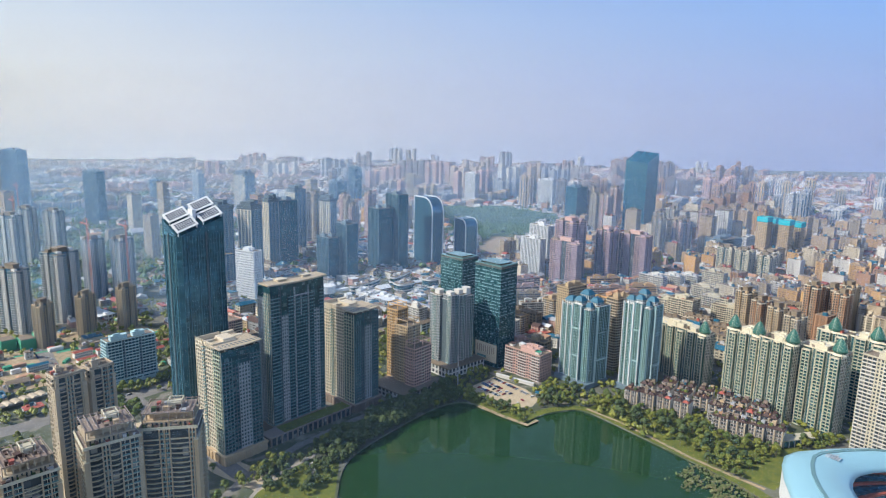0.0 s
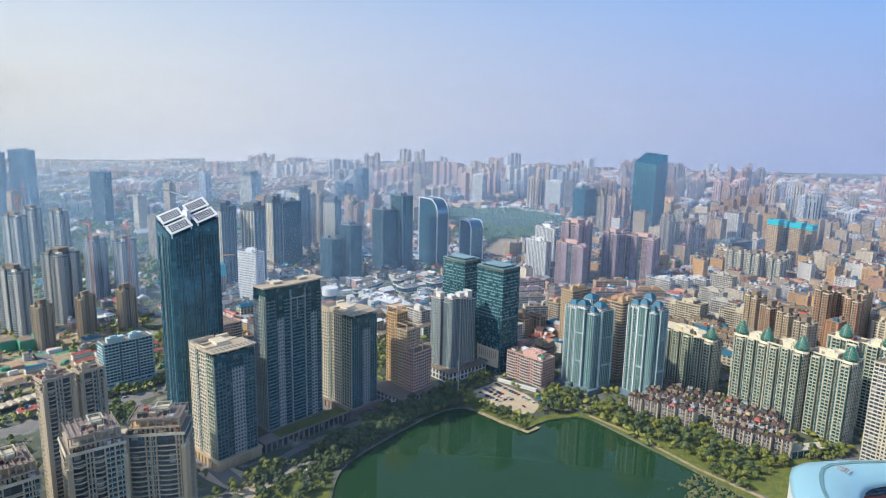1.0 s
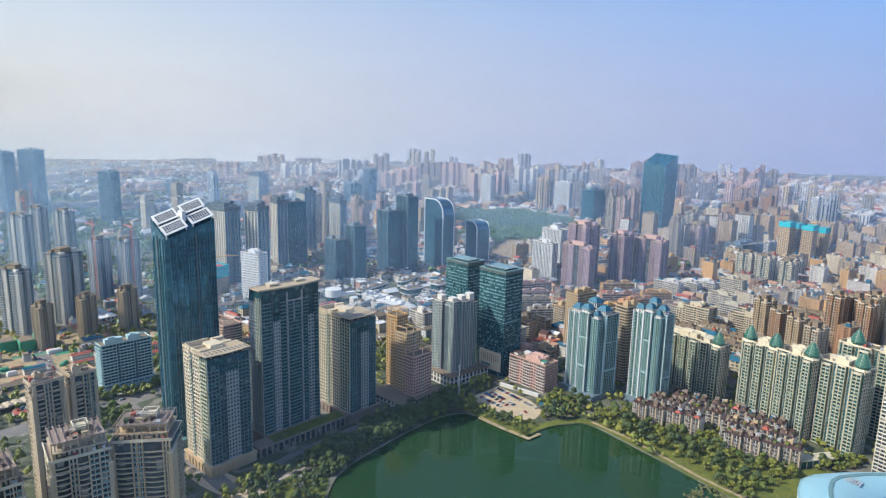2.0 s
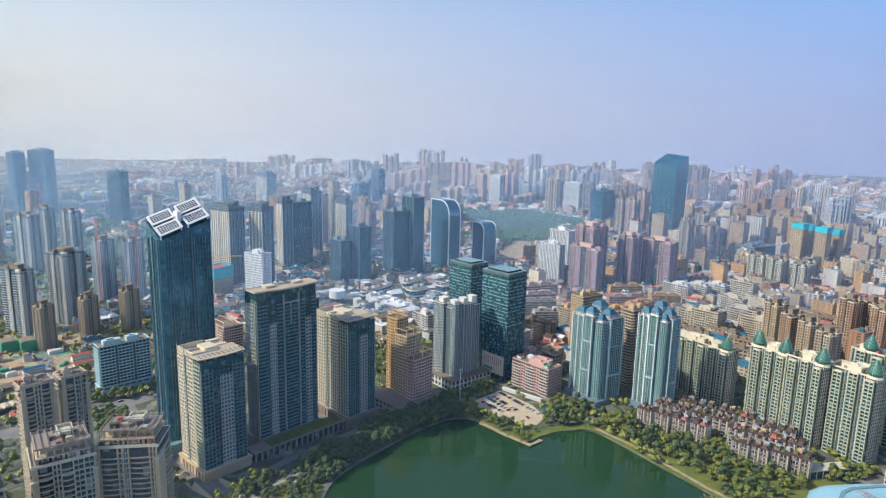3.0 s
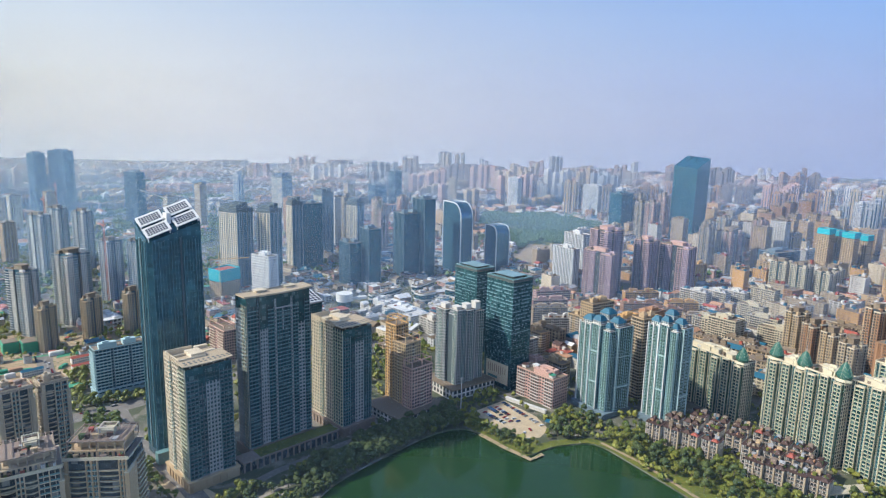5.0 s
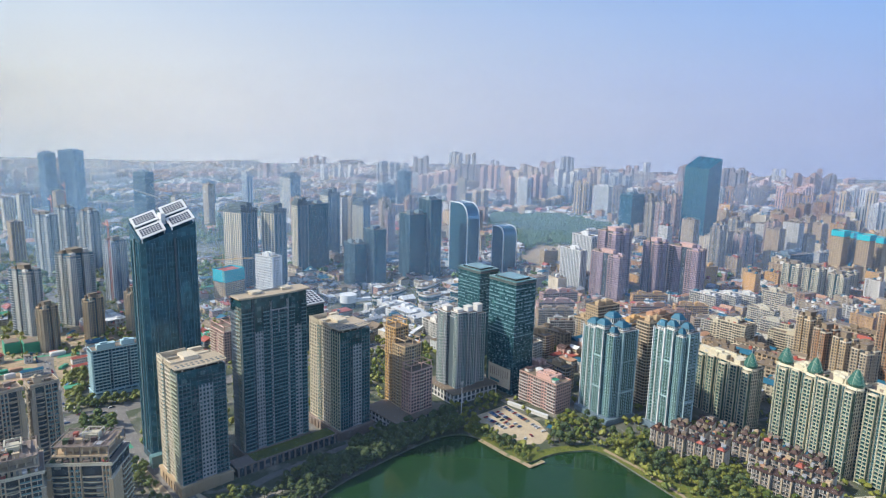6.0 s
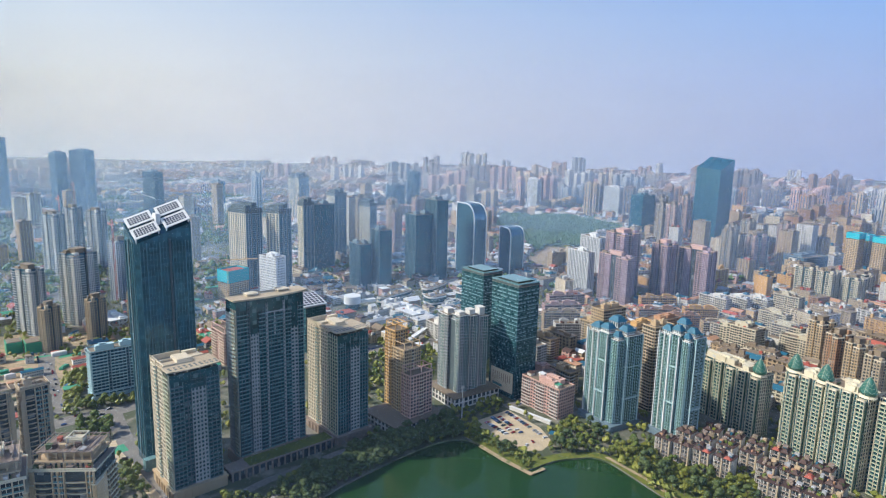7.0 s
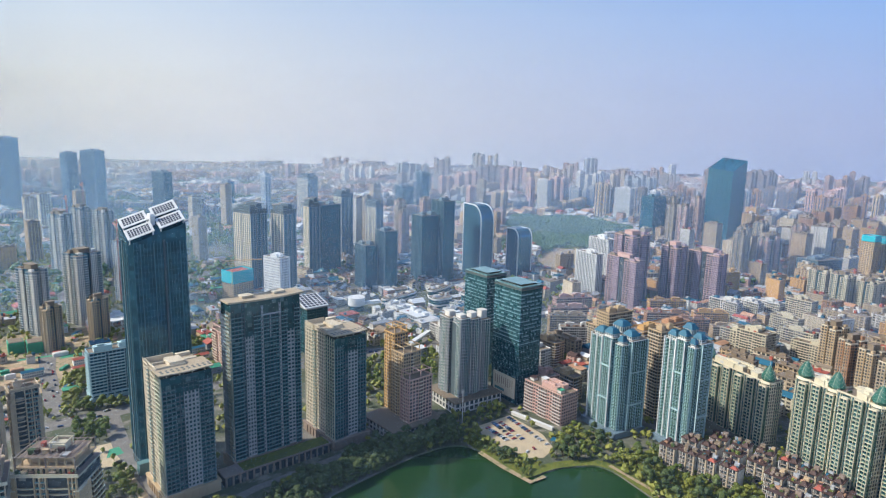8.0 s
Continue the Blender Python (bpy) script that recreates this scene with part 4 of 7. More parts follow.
tower("apartment_tower", "pale apartment slab beside the stadium", "apartments", 556, 150, -5, 26, 16, 85, "rail:1 win:.5 rail:1", "win:1", GLASS, STONE, PALE)

tower("apartment_block", "pale teal balcony slab above a white podium", "apartments", 100, 654, 10, 16, 45, 45, "balc:1", "rail:1 bwin:.2 rail:1 bwin:.2 rail:1", GLASSBLUE, PALEBLUE, PALEBLUE, base=6)
for x, y, rot, a, b, h in ((46, 884, 35, 34, 18, 78), (60, 813, 35, 12, 18, 50), (91, 907, 35, 30, 33, 89), (104, 837, 35, 10, 21, 48), (148, 836, 30, 11, 21, 52), (66, 1220, 35, 34, 20, 100), (93, 1311, 35, 27, 20, 100), (128, 1247, 35, 29, 20, 100), (143, 1009, 35, 18, 26, 86), (177, 990, 35, 18, 28, 86)):
    cross_tower("apartment_tower", "pale apartment tower with white balcony stacks", "apartments", x, y, rot, a, b, h, GLASSBLUE, TAN if h < 60 else PALE, SAND if h < 60 else BLUEGREY, "pale towers in the west", 3.0)

# middle distance, named towers
for x, y, rot, a, b, h in ((315, 975, 25, 40, 30, 128), (359, 956, 25, 28, 24, 128), (520, 1150, 10, 30, 25, 130), (565, 1090, 10, 36, 15, 115), (628, 1709, 20, 46, 34, 120), (430, 1060, 10, 20, 20, 125)):
    # south strips coloured blue-grey for the shaded side, west strips cream
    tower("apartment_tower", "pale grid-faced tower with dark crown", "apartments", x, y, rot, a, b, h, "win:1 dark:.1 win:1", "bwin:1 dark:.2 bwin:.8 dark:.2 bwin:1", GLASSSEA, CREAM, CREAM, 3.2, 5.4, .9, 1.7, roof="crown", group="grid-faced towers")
for x, y, rot, a, b, h in ((447, 1073, 8, 36, 46, 120), (483, 940, 5, 36, 21, 70), (510, 926, 5, 31, 22, 93), (585, 946, 5, 32, 36, 112), (620, 937, 5, 36, 22, 136), (1027, 1806, 0, 43, 24, 122), (957, 1804, 0, 50, 39, 80), (1332, 1132, 0, 37, 38, 96), (274, 1753, 30, 46, 24, 132), (128, 1929, 35, 58, 28, 177), (63, 1958, 35, 25, 30, 170), (488, 2067, 20, 40, 20, 80), (-111, 2172, 30, 49, 61, 202)):
    tower("office_tower", "dark blue glass office tower in the haze", "tower", x, y, rot, a, b, h, "fins:1", "glass:1", GLASSSEA, BLUEGREY, None, 3.6, 4.0, .5, .6, group="dark glass towers")
tower("office_block", "white gridded office block", "office", 335, 888, 25, 36, 17, 70, "win:1", "blank:.2 win:1 blank:.2", GLASS, WHITE, None, 3.6, 2.6, 1.4, 1.0)
for x, y, a, b, h in ((783, 745, 46, 13, 69), (852, 793, 46, 17, 80), (1463, 1352, 60, 16, 101), (1369, 1612, 48, 16, 106)):
    tower("office_block", "white striped office slab with vertical ribs", "office", x, y, 0, a, b, h, "fins:1", "fins:1", GLASS, WHITE, None, 3.4, 3.6, .5, 1.2)
for x, y, a, b, h in ((779, 660, 58, 14, 76), (800, 690, 39, 36, 105), (896, 615, 54, 22, 84), (860, 660, 30, 25, 90)):
    cross_tower("apartment_tower", "mauve tiled apartment tower with pink balcony stacks", "apartments", x, y, 0, a, b, h, GLASS, MAUVE, PINK, "mauve towers", 3.2, PINK)
tower("apartment_tower", "sand apartment tower behind the blue ones", "apartments", 542, 400, 0, 14, 24, 80, "balc:1", "balc:1 win:.5 balc:1", GLASS, SAND, CREAM)
tower("apartment_tower", "cream apartment tower with red roof box", "apartments", 565, 488, 0, 17, 32, 70, "win:1", "balc:1 win:.5 balc:1", GLASS, SAND, CREAM)
for x, y, a, b, h, m in ((788, 385, 18, 20, 55, SAND), (746, 347, 14, 22, 58, RUST), (733, 320, 15, 18, 58, SAND), (712, 291, 16, 18, 58, TAN), (808, 312, 17, 17, 75, RUST), (830, 300, 16, 18, 72, RUST), (850, 290, 15, 18, 74, SAND), (818, 284, 15, 15, 70, RUST)):
    cross_tower("apartment_tower", "tan apartment tower with cream balconies and roof terraces", "apartments", x, y, -12, a, b, h, GLASS, m, CREAM, "tan towers")


# the quarter behind the blue towers
SITE = [(832, 915), (898, 1045), (1010, 1126), (1070, 1060), (960, 940), (880, 880)]
for x, y, k in ((868, 945, 40), (910, 990, 45), (960, 1030, 50), (1010, 1070, 45), (1050, 668, 26), (1075, 668, 16), (1200, 690, 18)):
    RESERVED.append((x, y, k))
for x, y, rot, a, b, h in ((1075, 562, -8, 30, 22, 54), (1069, 528, -8, 27, 20, 55), (1083, 498, -8, 26, 20, 50), (1150, 520, -8, 30, 22, 44)):
    cross_tower("apartment_tower", "pale green and cream balcony tower in the old quarter", "apartments", x, y, rot, a, b, h, GLASSTEAL, STONE, CREAM, "cream balcony towers")
tower("office_block", "wide blue-grey office block behind the old quarter", "office", 1185, 640, -8, 40, 60, 48, "bwin:1", "bwin:1", GLASSBLUE, BLUEGREY, None, 3.6, 3.4, 1.0, .8)
for k, (x, y, a, b, h) in enumerate(((1108, 730, 22, 18, 86), (1151, 712, 22, 38, 76), (1262, 800, 22, 20, 86), (1301, 745, 22, 22, 86), (1196, 790, 20, 20, 82), (1214, 945, 26, 20, 105), (1335, 1085, 24, 20, 104), (1370, 1040, 24, 20, 108), (1240, 1000, 22, 20, 98), (642, 1144, 18, 16, 92), (655, 1190, 18, 18, 100), (738, 1240, 22, 20, 104), (600, 1230, 20, 20, 112), (700, 1290, 22, 20, 96))):
    cross_tower("apartment_tower", "pinkish apartment tower with cream edges in haze" if k % 2 else "sand apartment tower with cream edges in haze", "apartments", x, y, -5, a, b, h, GLASSBLUE, PINK if k % 2 else TAN, CREAM if k % 3 else SAND, "hazy edge-lit towers", 3.2)
tower("office_tower", "dark teal glass tower beside the park", "tower", 1285, 1100, 0, 40, 40, 108, "glass:1", "glass:1", GLASSSEA, TEALFRAME, None, 3.8, 4.0)
for k, (x, y, rot, L, h, m, r) in enumerate(((791, 640, -28, 51, 22, YELLOW, BROWNROOF), (743, 600, -29, 56, 21, ORANGE, BROWNROOF), (807, 577, -32, 44, 20, YELLOW, CONCRETE), (774, 522, -32, 40, 20, SAND, CONCRETE), (756, 566, -29, 46, 20, ORANGE, BROWNROOF), (675, 704, -15, 55, 22, PINK, CONCRETE), (604, 629, -27, 46, 26, SAND, CONCRETE), (632, 662, -22, 50, 24, PINK, CONCRETE), (590, 590, -27, 40, 24, PALE, CONCRETE), (690, 545, -28, 44, 20, SAND, BROWNROOF), (655, 585, -27, 40, 21, ORANGE, CONCRETE))):
    t = tower("apartment_block", ("ochre", "orange", "pink", "sand")[(YELLOW, ORANGE, PINK, SAND, PALE).index(m) % 4] + " walk-up row with long balconies", "apartments", x, y, rot, 12, L, h, "win:1", "balc:1 win:.3 balc:1 win:.3 balc:1 win:.3 balc:1", GLASS, m, CREAM if k % 2 else m, roof="boxes", group="walk-up rows")
    roof_clutter(t, 1, L - 3, 1, 9, h + .3, k + 70, 9)
for k, (x, y) in enumerate(((874, 563), (900, 549), (925, 535))):
    t = tower("apartment_block", "white walk-up block with blue roof sheds", "apartments", x, y, 4, 42, 13, 28, "balc:1 win:.4 balc:1", "win:1", GLASS, PALE, STONE, group="white walk-ups")
    for i in range(4):
        mb = Boxes()
        mb.taper(1, 11, 2 + i * 10, 9 + i * 10, 28.4, 31.5, .4)
        part("roof_shed", mb, BLUEROOF if i % 2 else GREY, t)
for x, y, rot, a, b, h in ((754, 439, 6, 34, 22, 36), (806, 392, 8, 46, 13, 26), (939, 500, 4, 34, 16, 38), (846, 440, 6, 40, 13, 24), (775, 480, 6, 30, 14, 24), (880, 480, 4, 36, 14, 26)):
    t = tower("apartment_block", "cream walk-up block with rows of balconies", "apartments", x, y, rot, a, b, h, "win:.4 balc:1 win:.4 balc:1 win:.4", "win:1 balc:.5", GLASS, STONE, CREAM, group="cream walk-ups")
    roof_clutter(t, 1, b - 3, 1, a - 3, h + .3, int(x), 9)


def wedge_tower():
    """The tall teal glass tower with a slanted crown."""
    top = thing("office_tower", 1263, 878, 0, "tall teal glass tower with slanted crown", "tower")
    a, b = 60, 42
    mb = Boxes()
    mb.prism([(0, 0), (b, 0), (b, a), (0, a)], 0, 180, top=lambda u, v: 184 + 22 * u / b + 4 * v / a)
    part("glazed_core", mb, GLASSSEA, top)
    segment(top, "w", a, b, 0, a, 0, 184, "glass", [TEALFRAME], 4, 4)
    segment(top, "s", a, b, 0, b, 0, 184, "glass", [TEALFRAME], 4, 4)
    for k in range(6):
        mb = Boxes()
        on_face(mb, "w", a, b, k * 11.8, k * 11.8 + .8, -.02, .6, 0, 183)
        part("pilaster", mb, TEALFRAME, top)
    reserve(1263, 878, 0, a, b)


wedge_tower()


def arch_tower(x, y, a, b, h, label):
    """Glass slab whose top is rounded off to the south."""
    top = thing("office_tower", x, y, 0, label, "tower", "round-shouldered towers")
    pts = [(a, 0), (a, h)] + [(a * .45 * (1 - math.sin(k / 8 * math.pi / 2)), h - a * .45 * (1 - math.cos(k / 8 * math.pi / 2))) for k in range(9)] + [(0, 0)]
    mb = Boxes()
    n = len(pts)
    mb.v = [(0, v, z) for v, z in pts] + [(b, v, z) for v, z in pts]
    mb.f = [tuple(range(n)), tuple(range(2 * n - 1, n - 1, -1))] + [(i, n + i, n + (i + 1) % n, (i + 1) % n) for i in range(n)]
    mb.m = [0] * len(mb.f)
    part("glazed_core", mb, GLASSBLUE, top)
    mb = Boxes()
    for i in range(n - 1):
        p, q = pts[i], pts[i + 1]
        for u in (0, b):
            mb.bar((u, p[0], p[1]), (u, q[0], q[1]), 1.6)
    part("edge_frame", mb, WHITE, top)
    segment(top, "w", a, b, 1, a - 1, 0, h - a * .45, "glass", [TEALFRAME], 4, 3)
    segment(top, "s", a, b, 1, b - 1, 0, h - a * .45, "glass", [TEALFRAME], 4, 3)
    reserve(x, y, 0, a, b)


arch_tower(690, 930, 58, 25, 127, "blue glass slab tower with rounded shoulder")
arch_tower(758, 915, 34, 29, 85, "short blue glass tower with rounded shoulder")


# ---- repeated buildings of the wider city ----
def lean_block(name, label, category, a, b, h, wall, glass=None, bands=True, roofmat=None, gable=False):
    """A building for the distance: body, ledges and a roof."""
    top = thing(name, 0, 0, 0, label, category)
    mb = Boxes()
    mb.box(0, b, 0, a, 0, h, 0)
    part("body", mb, glass or GLASS, top)
    mb = Boxes()
    nf = max(2, int(h / 3.2))
    fh = h / nf
    for k in range(nf):
        mb.box(-.4, b + .4, -.4, a + .4, k * fh, k * fh + fh * .34)
    for k in range(int(b / 5) + 1):
        u = min(k * 5.0, b - 1.4)
        mb.box(u, u + 1.4, -.5, a + .5, 0, h)
    for k in range(int(a / 5) + 1):
        u = min(k * 5.0, a - 1.4)
        mb.box(-.5, b + .5, u, u + 1.4, 0, h)
    part("wall", mb, wall, top, kind="stuff")
    mb = Boxes()
    if gable:
        n = len(mb.v)
        mb.hexa([(-1, -1, h), (b + 1, -1, h), (b + 1, a + 1, h), (-1, a + 1, h), (b * .45, 1, h + 3.5), (b * .55, 1, h + 3.5), (b * .55, a - 1, h + 3.5), (b * .45, a - 1, h + 3.5)])
    else:
        mb.box(-.6, b + .6, -.6, a + .6, h, h + .9)
        rng = random.Random(int(a * 7 + b * 3 + h))
        for k in range(3):
            u, v = rng.uniform(.1, .6) * b, (.05 + .3 * k) * a
            mb.box(u, u + b * .3, v, v + a * .2, h + .9, h + rng.uniform(2.5, 5))
    part("roof", mb, roofmat or CONCRETE, top)
    return top


TALL = [lean_block("apartment_tower", "hazy %s apartment tower" % k, "apartments", a, b, h, m) for k, a, b, h, m in (("sand", 26, 20, 90, SAND), ("pale", 30, 18, 96, PALE), ("cream", 22, 22, 84, CREAM), ("tan", 28, 16, 100, TAN), ("ochre", 24, 18, 78, SAND), ("brown", 30, 16, 88, RUST))]
MIDS = [lean_block("apartment_block", "%s mid-rise apartment block" % k, "apartments", a, b, h, m) for k, a, b, h, m in (("sand", 34, 14, 40, SAND), ("ochre", 28, 14, 36, YELLOW), ("pale", 30, 13, 30, PALE), ("cream", 26, 14, 45, CREAM), ("tan", 32, 14, 34, TAN), ("orange", 24, 14, 38, RUST))]
LOWS = [lean_block("apartment_block", "%s walk-up apartment block" % k, "apartments", a, b, h, m, None, True, r, g) for k, a, b, h, m, r, g in (("cream, flat-roofed", 34, 11, 19, CREAM, None, False), ("sand, flat-roofed", 28, 11, 21, SAND, None, False), ("red-roofed", 26, 11, 17, STONE, REDROOF, True), ("blue-roofed", 24, 11, 18, STONE, BLUEROOF, True), ("tan, flat-roofed", 40, 12, 20, TAN, None, False))]
SHEDS = [lean_block("low_building", "%s low building among yards" % k, "building", a, b, h, m, None, True, r, g) for k, a, b, h, m, r, g in (("white-roofed", 40, 24, 9, WHITE, WHITE, False), ("grey flat-roofed", 24, 16, 8, GREY, None, False), ("blue-roofed", 30, 18, 8, PALE, BLUEROOF, True), ("red-roofed", 18, 12, 7, CREAM, REDROOF, True))]
for t in TALL + MIDS + LOWS + SHEDS:
    t.location = (-600 - 60 * len(t.name), -900, 0)

PARK = [(930, 1060), (1055, 1391), (1230, 1600), (1400, 1480), (1390, 1240), (1170, 1040)]
MADE = [0]


def put(kinds, x, y, rot, rng, sz=(.8, 1.2)):
    src = rng.choice(kinds)
    s = rng.uniform(*sz)
    ob = copy_thing(src, pose(x, y, 0, 0, 0, rot))
    ob.scale = (1, 1, s)
    MADE[0] += 1
    return ob


def scatter(r0, r1, a0, a1, step, kinds, seed, rot=0.0, chance=1.0, jitter=.3, sz=(.8, 1.2), foot=14):
    """Fills a sector of the city (radii and bearings from the origin) with a loose grid of buildings."""
    rng = random.Random(seed)
    n = int(r1 / step) + 2
    c, s = math.cos(radians(rot)), math.sin(radians(rot))
    for i in range(-n, n):
        for j in range(-n, n):
            u, v = (i + rng.uniform(-jitter, jitter)) * step, (j + rng.uniform(-jitter, jitter)) * step
            p = rng.random()
            x, y = u * c - v * s, u * s + v * c
            r, b = math.hypot(x, y), math.degrees(math.atan2(y, x))
            if not (r0 < r < r1 and a0 < b < a1) or p > chance:
                continue
            if inside(x, y, PARK) or not is_free(x, y, foot):
                continue
            RESERVED.append((x, y, foot * .8))
            put(kinds, x - 8, y - 10, rot + rng.choice((0, 0, 0, 90)), rng, sz)


# ---- the west side: near apartment towers ----
def bowed_balcony(w, depth=1.7):
    """One balcony with a bowed white rail."""
    mb = Boxes()
    n = 8
    arc = [(w * k / n, -depth * (0.45 + 0.55 * math.sin(math.pi * k / n))) for k in range(n + 1)]
    mb.prism([(0, 0.3)] + arc + [(w, 0.3)], 0, 0.28, 0)
    for i in range(n):
        (p, q), (r, s) = arc[i], arc[i + 1]
        mb.hexa([(p, q, 0.28), (r, s, 0.28), (r, s + .16, 0.28), (p, q + .16, 0.28), (p, q, .6), (r, s, .6), (r, s + .16, .6), (p, q + .16, .6)], 1)
    return mb


def near_tower(x, y, rot, a, b, h, label, stacks, wall, rail, crown=True):
    top = thing("apartment_tower", x, y, rot, label, "apartments", "sand-coloured towers")
    mb = Boxes()
    mb.box(0, b, 0, a, 0, h)
    part("glazed_core", mb, GLASS, top)
    fh = 3.0
    nf = int(h / fh)
    marks = sorted([0.0, b] + [c for s in stacks for c in s])
    for i in range(len(marks) - 1):
        u0, u1 = marks[i], marks[i + 1]
        if u1 - u0 < .3:
            continue
        if (u0, u1) in stacks:
            me = bowed_balcony(u1 - u0).mesh("balcony", [wall, rail])
            for k in range(nf - 1):
                ob = tagged(new("balcony", me), kind="stuff")
                ob.parent, ob.location = top, (u0, 0, k * fh + 2)
        else:
            segment(top, "s", a, b, u0, u1, 0, h, "rail", [rail, TEALRAIL], fh, 2.3)
            for c in (u0, (u0 + u1) / 2 - .3, u1 - .6):
                mb = Boxes()
                on_face(mb, "s", a, b, c, c + .6, -.02, 1.5, 0, h)
                part("pier", mb, wall, top)
    segment(top, "w", a, b, 0, a * .35, 0, h, "balc", [wall, rail], fh, 3)
    segment(top, "w", a, b, a * .35, a, 0, h, "win", [wall], fh, 2.6, .9, .7)
    segment(top, "e", a, b, 0, a * .5, 0, h - 6, "blank", [wall])
    segment(top, "e", a, b, a * .5, a, 0, h - 6, "balc", [wall, rail], fh, 3)
    segment(top, "n", a, b, 0, b, 0, h, "win", [wall], fh, 3)
    for u0, u1 in ((-.9, 1.2), (b - 1.2, b + .9)):
        mb = Boxes()
        mb.box(u0, u1, -1.4, a * .3, 0, h - 7)
        part("corner_wing", mb, wall, top)
        mb = Boxes()
        mb.box(u0 - .3, u1 + .3, -1.7, a * .3, h - 7, h - 6.4)
        part("wing_cap", mb, rail, top)
    mb = Boxes()
    mb.box(-.7, b + .7, -.7, a + .7, h - 6.4, h - 5.9)
    part("string_course", mb, rail, top)
    mb = Boxes()
    mb.box(-1, b + 1, -1, a + 1, h, h + .6)
    part("cornice", mb, rail, top)
    mb = Boxes()
    mb.box(-.6, b + .6, -.6, a + .6, h + .6, h + .66)
    part("roof_terrace", mb, BROWN, top)
    if not crown:
        roof_parts(top, a, b, h + .6, wall)
        roof_clutter(top, 0, b, 0, a, h + .9, int(x), 14)
    else:
        mb = Boxes()
        mb.box(2.2, b - 2.2, 2.2, a - 1.6, h + .6, h + 3.6)
        part("setback_storey", mb, GLASS, top)
        for k in range(11):
            mb = Boxes()
            u = 1.6 + (b - 4.4) * k / 10
            mb.box(u, u + 1.2, 1.6, 2.4, h + .6, h + 3.6)
            part("column", mb, wall, top)
        for k in range(8):
            mb = Boxes()
            v = 1.6 + (a - 4.4) * k / 7
            mb.box(1.4, 2.2, v, v + 1.2, h + .6, h + 3.6)
            part("column", mb, wall, top)
        mb = Boxes()
        mb.box(-.8, b + .8, -.8, -.4, h + .6, h + 1.6)
        mb.box(-.8, -.4, -.4, a + .8, h + .6, h + 1.6)
        part("parapet", mb, rail, top)
        roof_clutter(top, 0, b, -.2, 1.4, h + .66, int(x) + 5, 8)
        roof_clutter(top, 2.6, b - 3, 3, a - 4, h + 8.78, int(x) + 9, 12)
        mb = Boxes()
        mb.box(1, b - 1, 1, a, h + 3.6, h + 4.2)
        part("setback_roof", mb, wall, top)
        mb = Boxes()
        for k in range(7):
            u = 2.5 + (b - 5.8) * k / 6
            mb.box(u, u + .8, 3, 3.8, h + 4.2, h + 8)
            mb.box(u, u + .8, a - 4, a - 3.2, h + 4.2, h + 8)
        mb.box(4, b - 4, 6, a - 5, h + 4.2, h + 8)
        mb.box(1.8, b - 1.8, 2.4, a - 2.4, h + 8, h + 8.7)
        part("roof_pavilion", mb, wall, top)
        mb = Boxes()
        mb.box(2.2, b - 2.2, 2.8, a - 2.8, h + 8.7, h + 8.78)
        part("roof_terrace", mb, BROWN, top)
        for k in range(9):
            mb = Boxes()
            u = 1.2 + (b - 3) * k / 8
            mb.box(u, u + .4, .4, a - .4, h + 9.6, h + 9.95)
            part("pergola_beam", mb, BROWN, top)
        for v in (.8, a - 1.2):
            mb = Boxes()
            mb.box(.8, b - .8, v, v + .4, h + 9.2, h + 9.6)
            part("pergola_rail", mb, BROWN, top)
            for u in (1, b / 2, b - 1.4):
                mb = Boxes()
                mb.box(u, u + .4, v, v + .4, h + 4.2, h + 9.2)
                part("pergola_post", mb, BROWN, top)
        mb = Boxes()
        u0, u1, v0, v1 = b * .45, b * .72, a * .35, a * .7
        mb.box(u0 + 1, u1 - 1, v0 + 1, v1 - 1, h + 8.7, h + 12)
        for u in (u0, u1 - .5):
            for v in (v0, v1 - .5):
                mb.box(u, u + .5, v, v + .5, h + 8.7, h + 13)
        for v in (v0, v1 - .5):
            mb.box(u0, u1, v, v + .5, h + 13, h + 13.6)
        for u in (u0, u1 - .5):
            mb.box(u, u + .5, v0 + .5, v1 - .5, h + 13, h + 13.6)
        part("roof_frame", mb, rail, top)
        rng = random.Random(int(x))
        for k in range(4):
            mb = Boxes()
            u, v = rng.uniform(3, b - 5), rng.uniform(.8, 2)
            mb.box(u, u + 1.6, v, v + 1.2, h + .6, h + 2)
            part("planter", mb, LEAFDARK, top)
    reserve(x, y, rot, a, b)
    return top


near_tower(69, 367, -26, 22, 30, 83, "sand-coloured apartment tower with bowed balconies and roof pavilion", [(1.5, 10), (16, 26)], SAND, STONE)
near_tower(40, 358, 2, 24, 27, 84, "sand-coloured apartment tower with dark bay windows and roof pavilion", [(2, 8), (12, 17)], TAN, STONE)
near_tower(3, 357, 8, 26, 25, 76, "sand-coloured apartment tower with roof pavilion beside a yard", [(9, 17)], TAN, STONE)
near_tower(38, 458, 15, 12, 18, 90, "tall slim apartment tower with brown roof terraces", [(2, 6.5), (11, 15.5)], TAN, TAN, False)
near_tower(60, 468, 15, 12, 15, 88, "tall slim apartment tower with striped side wall", [(2, 7)], TAN, TAN, False)


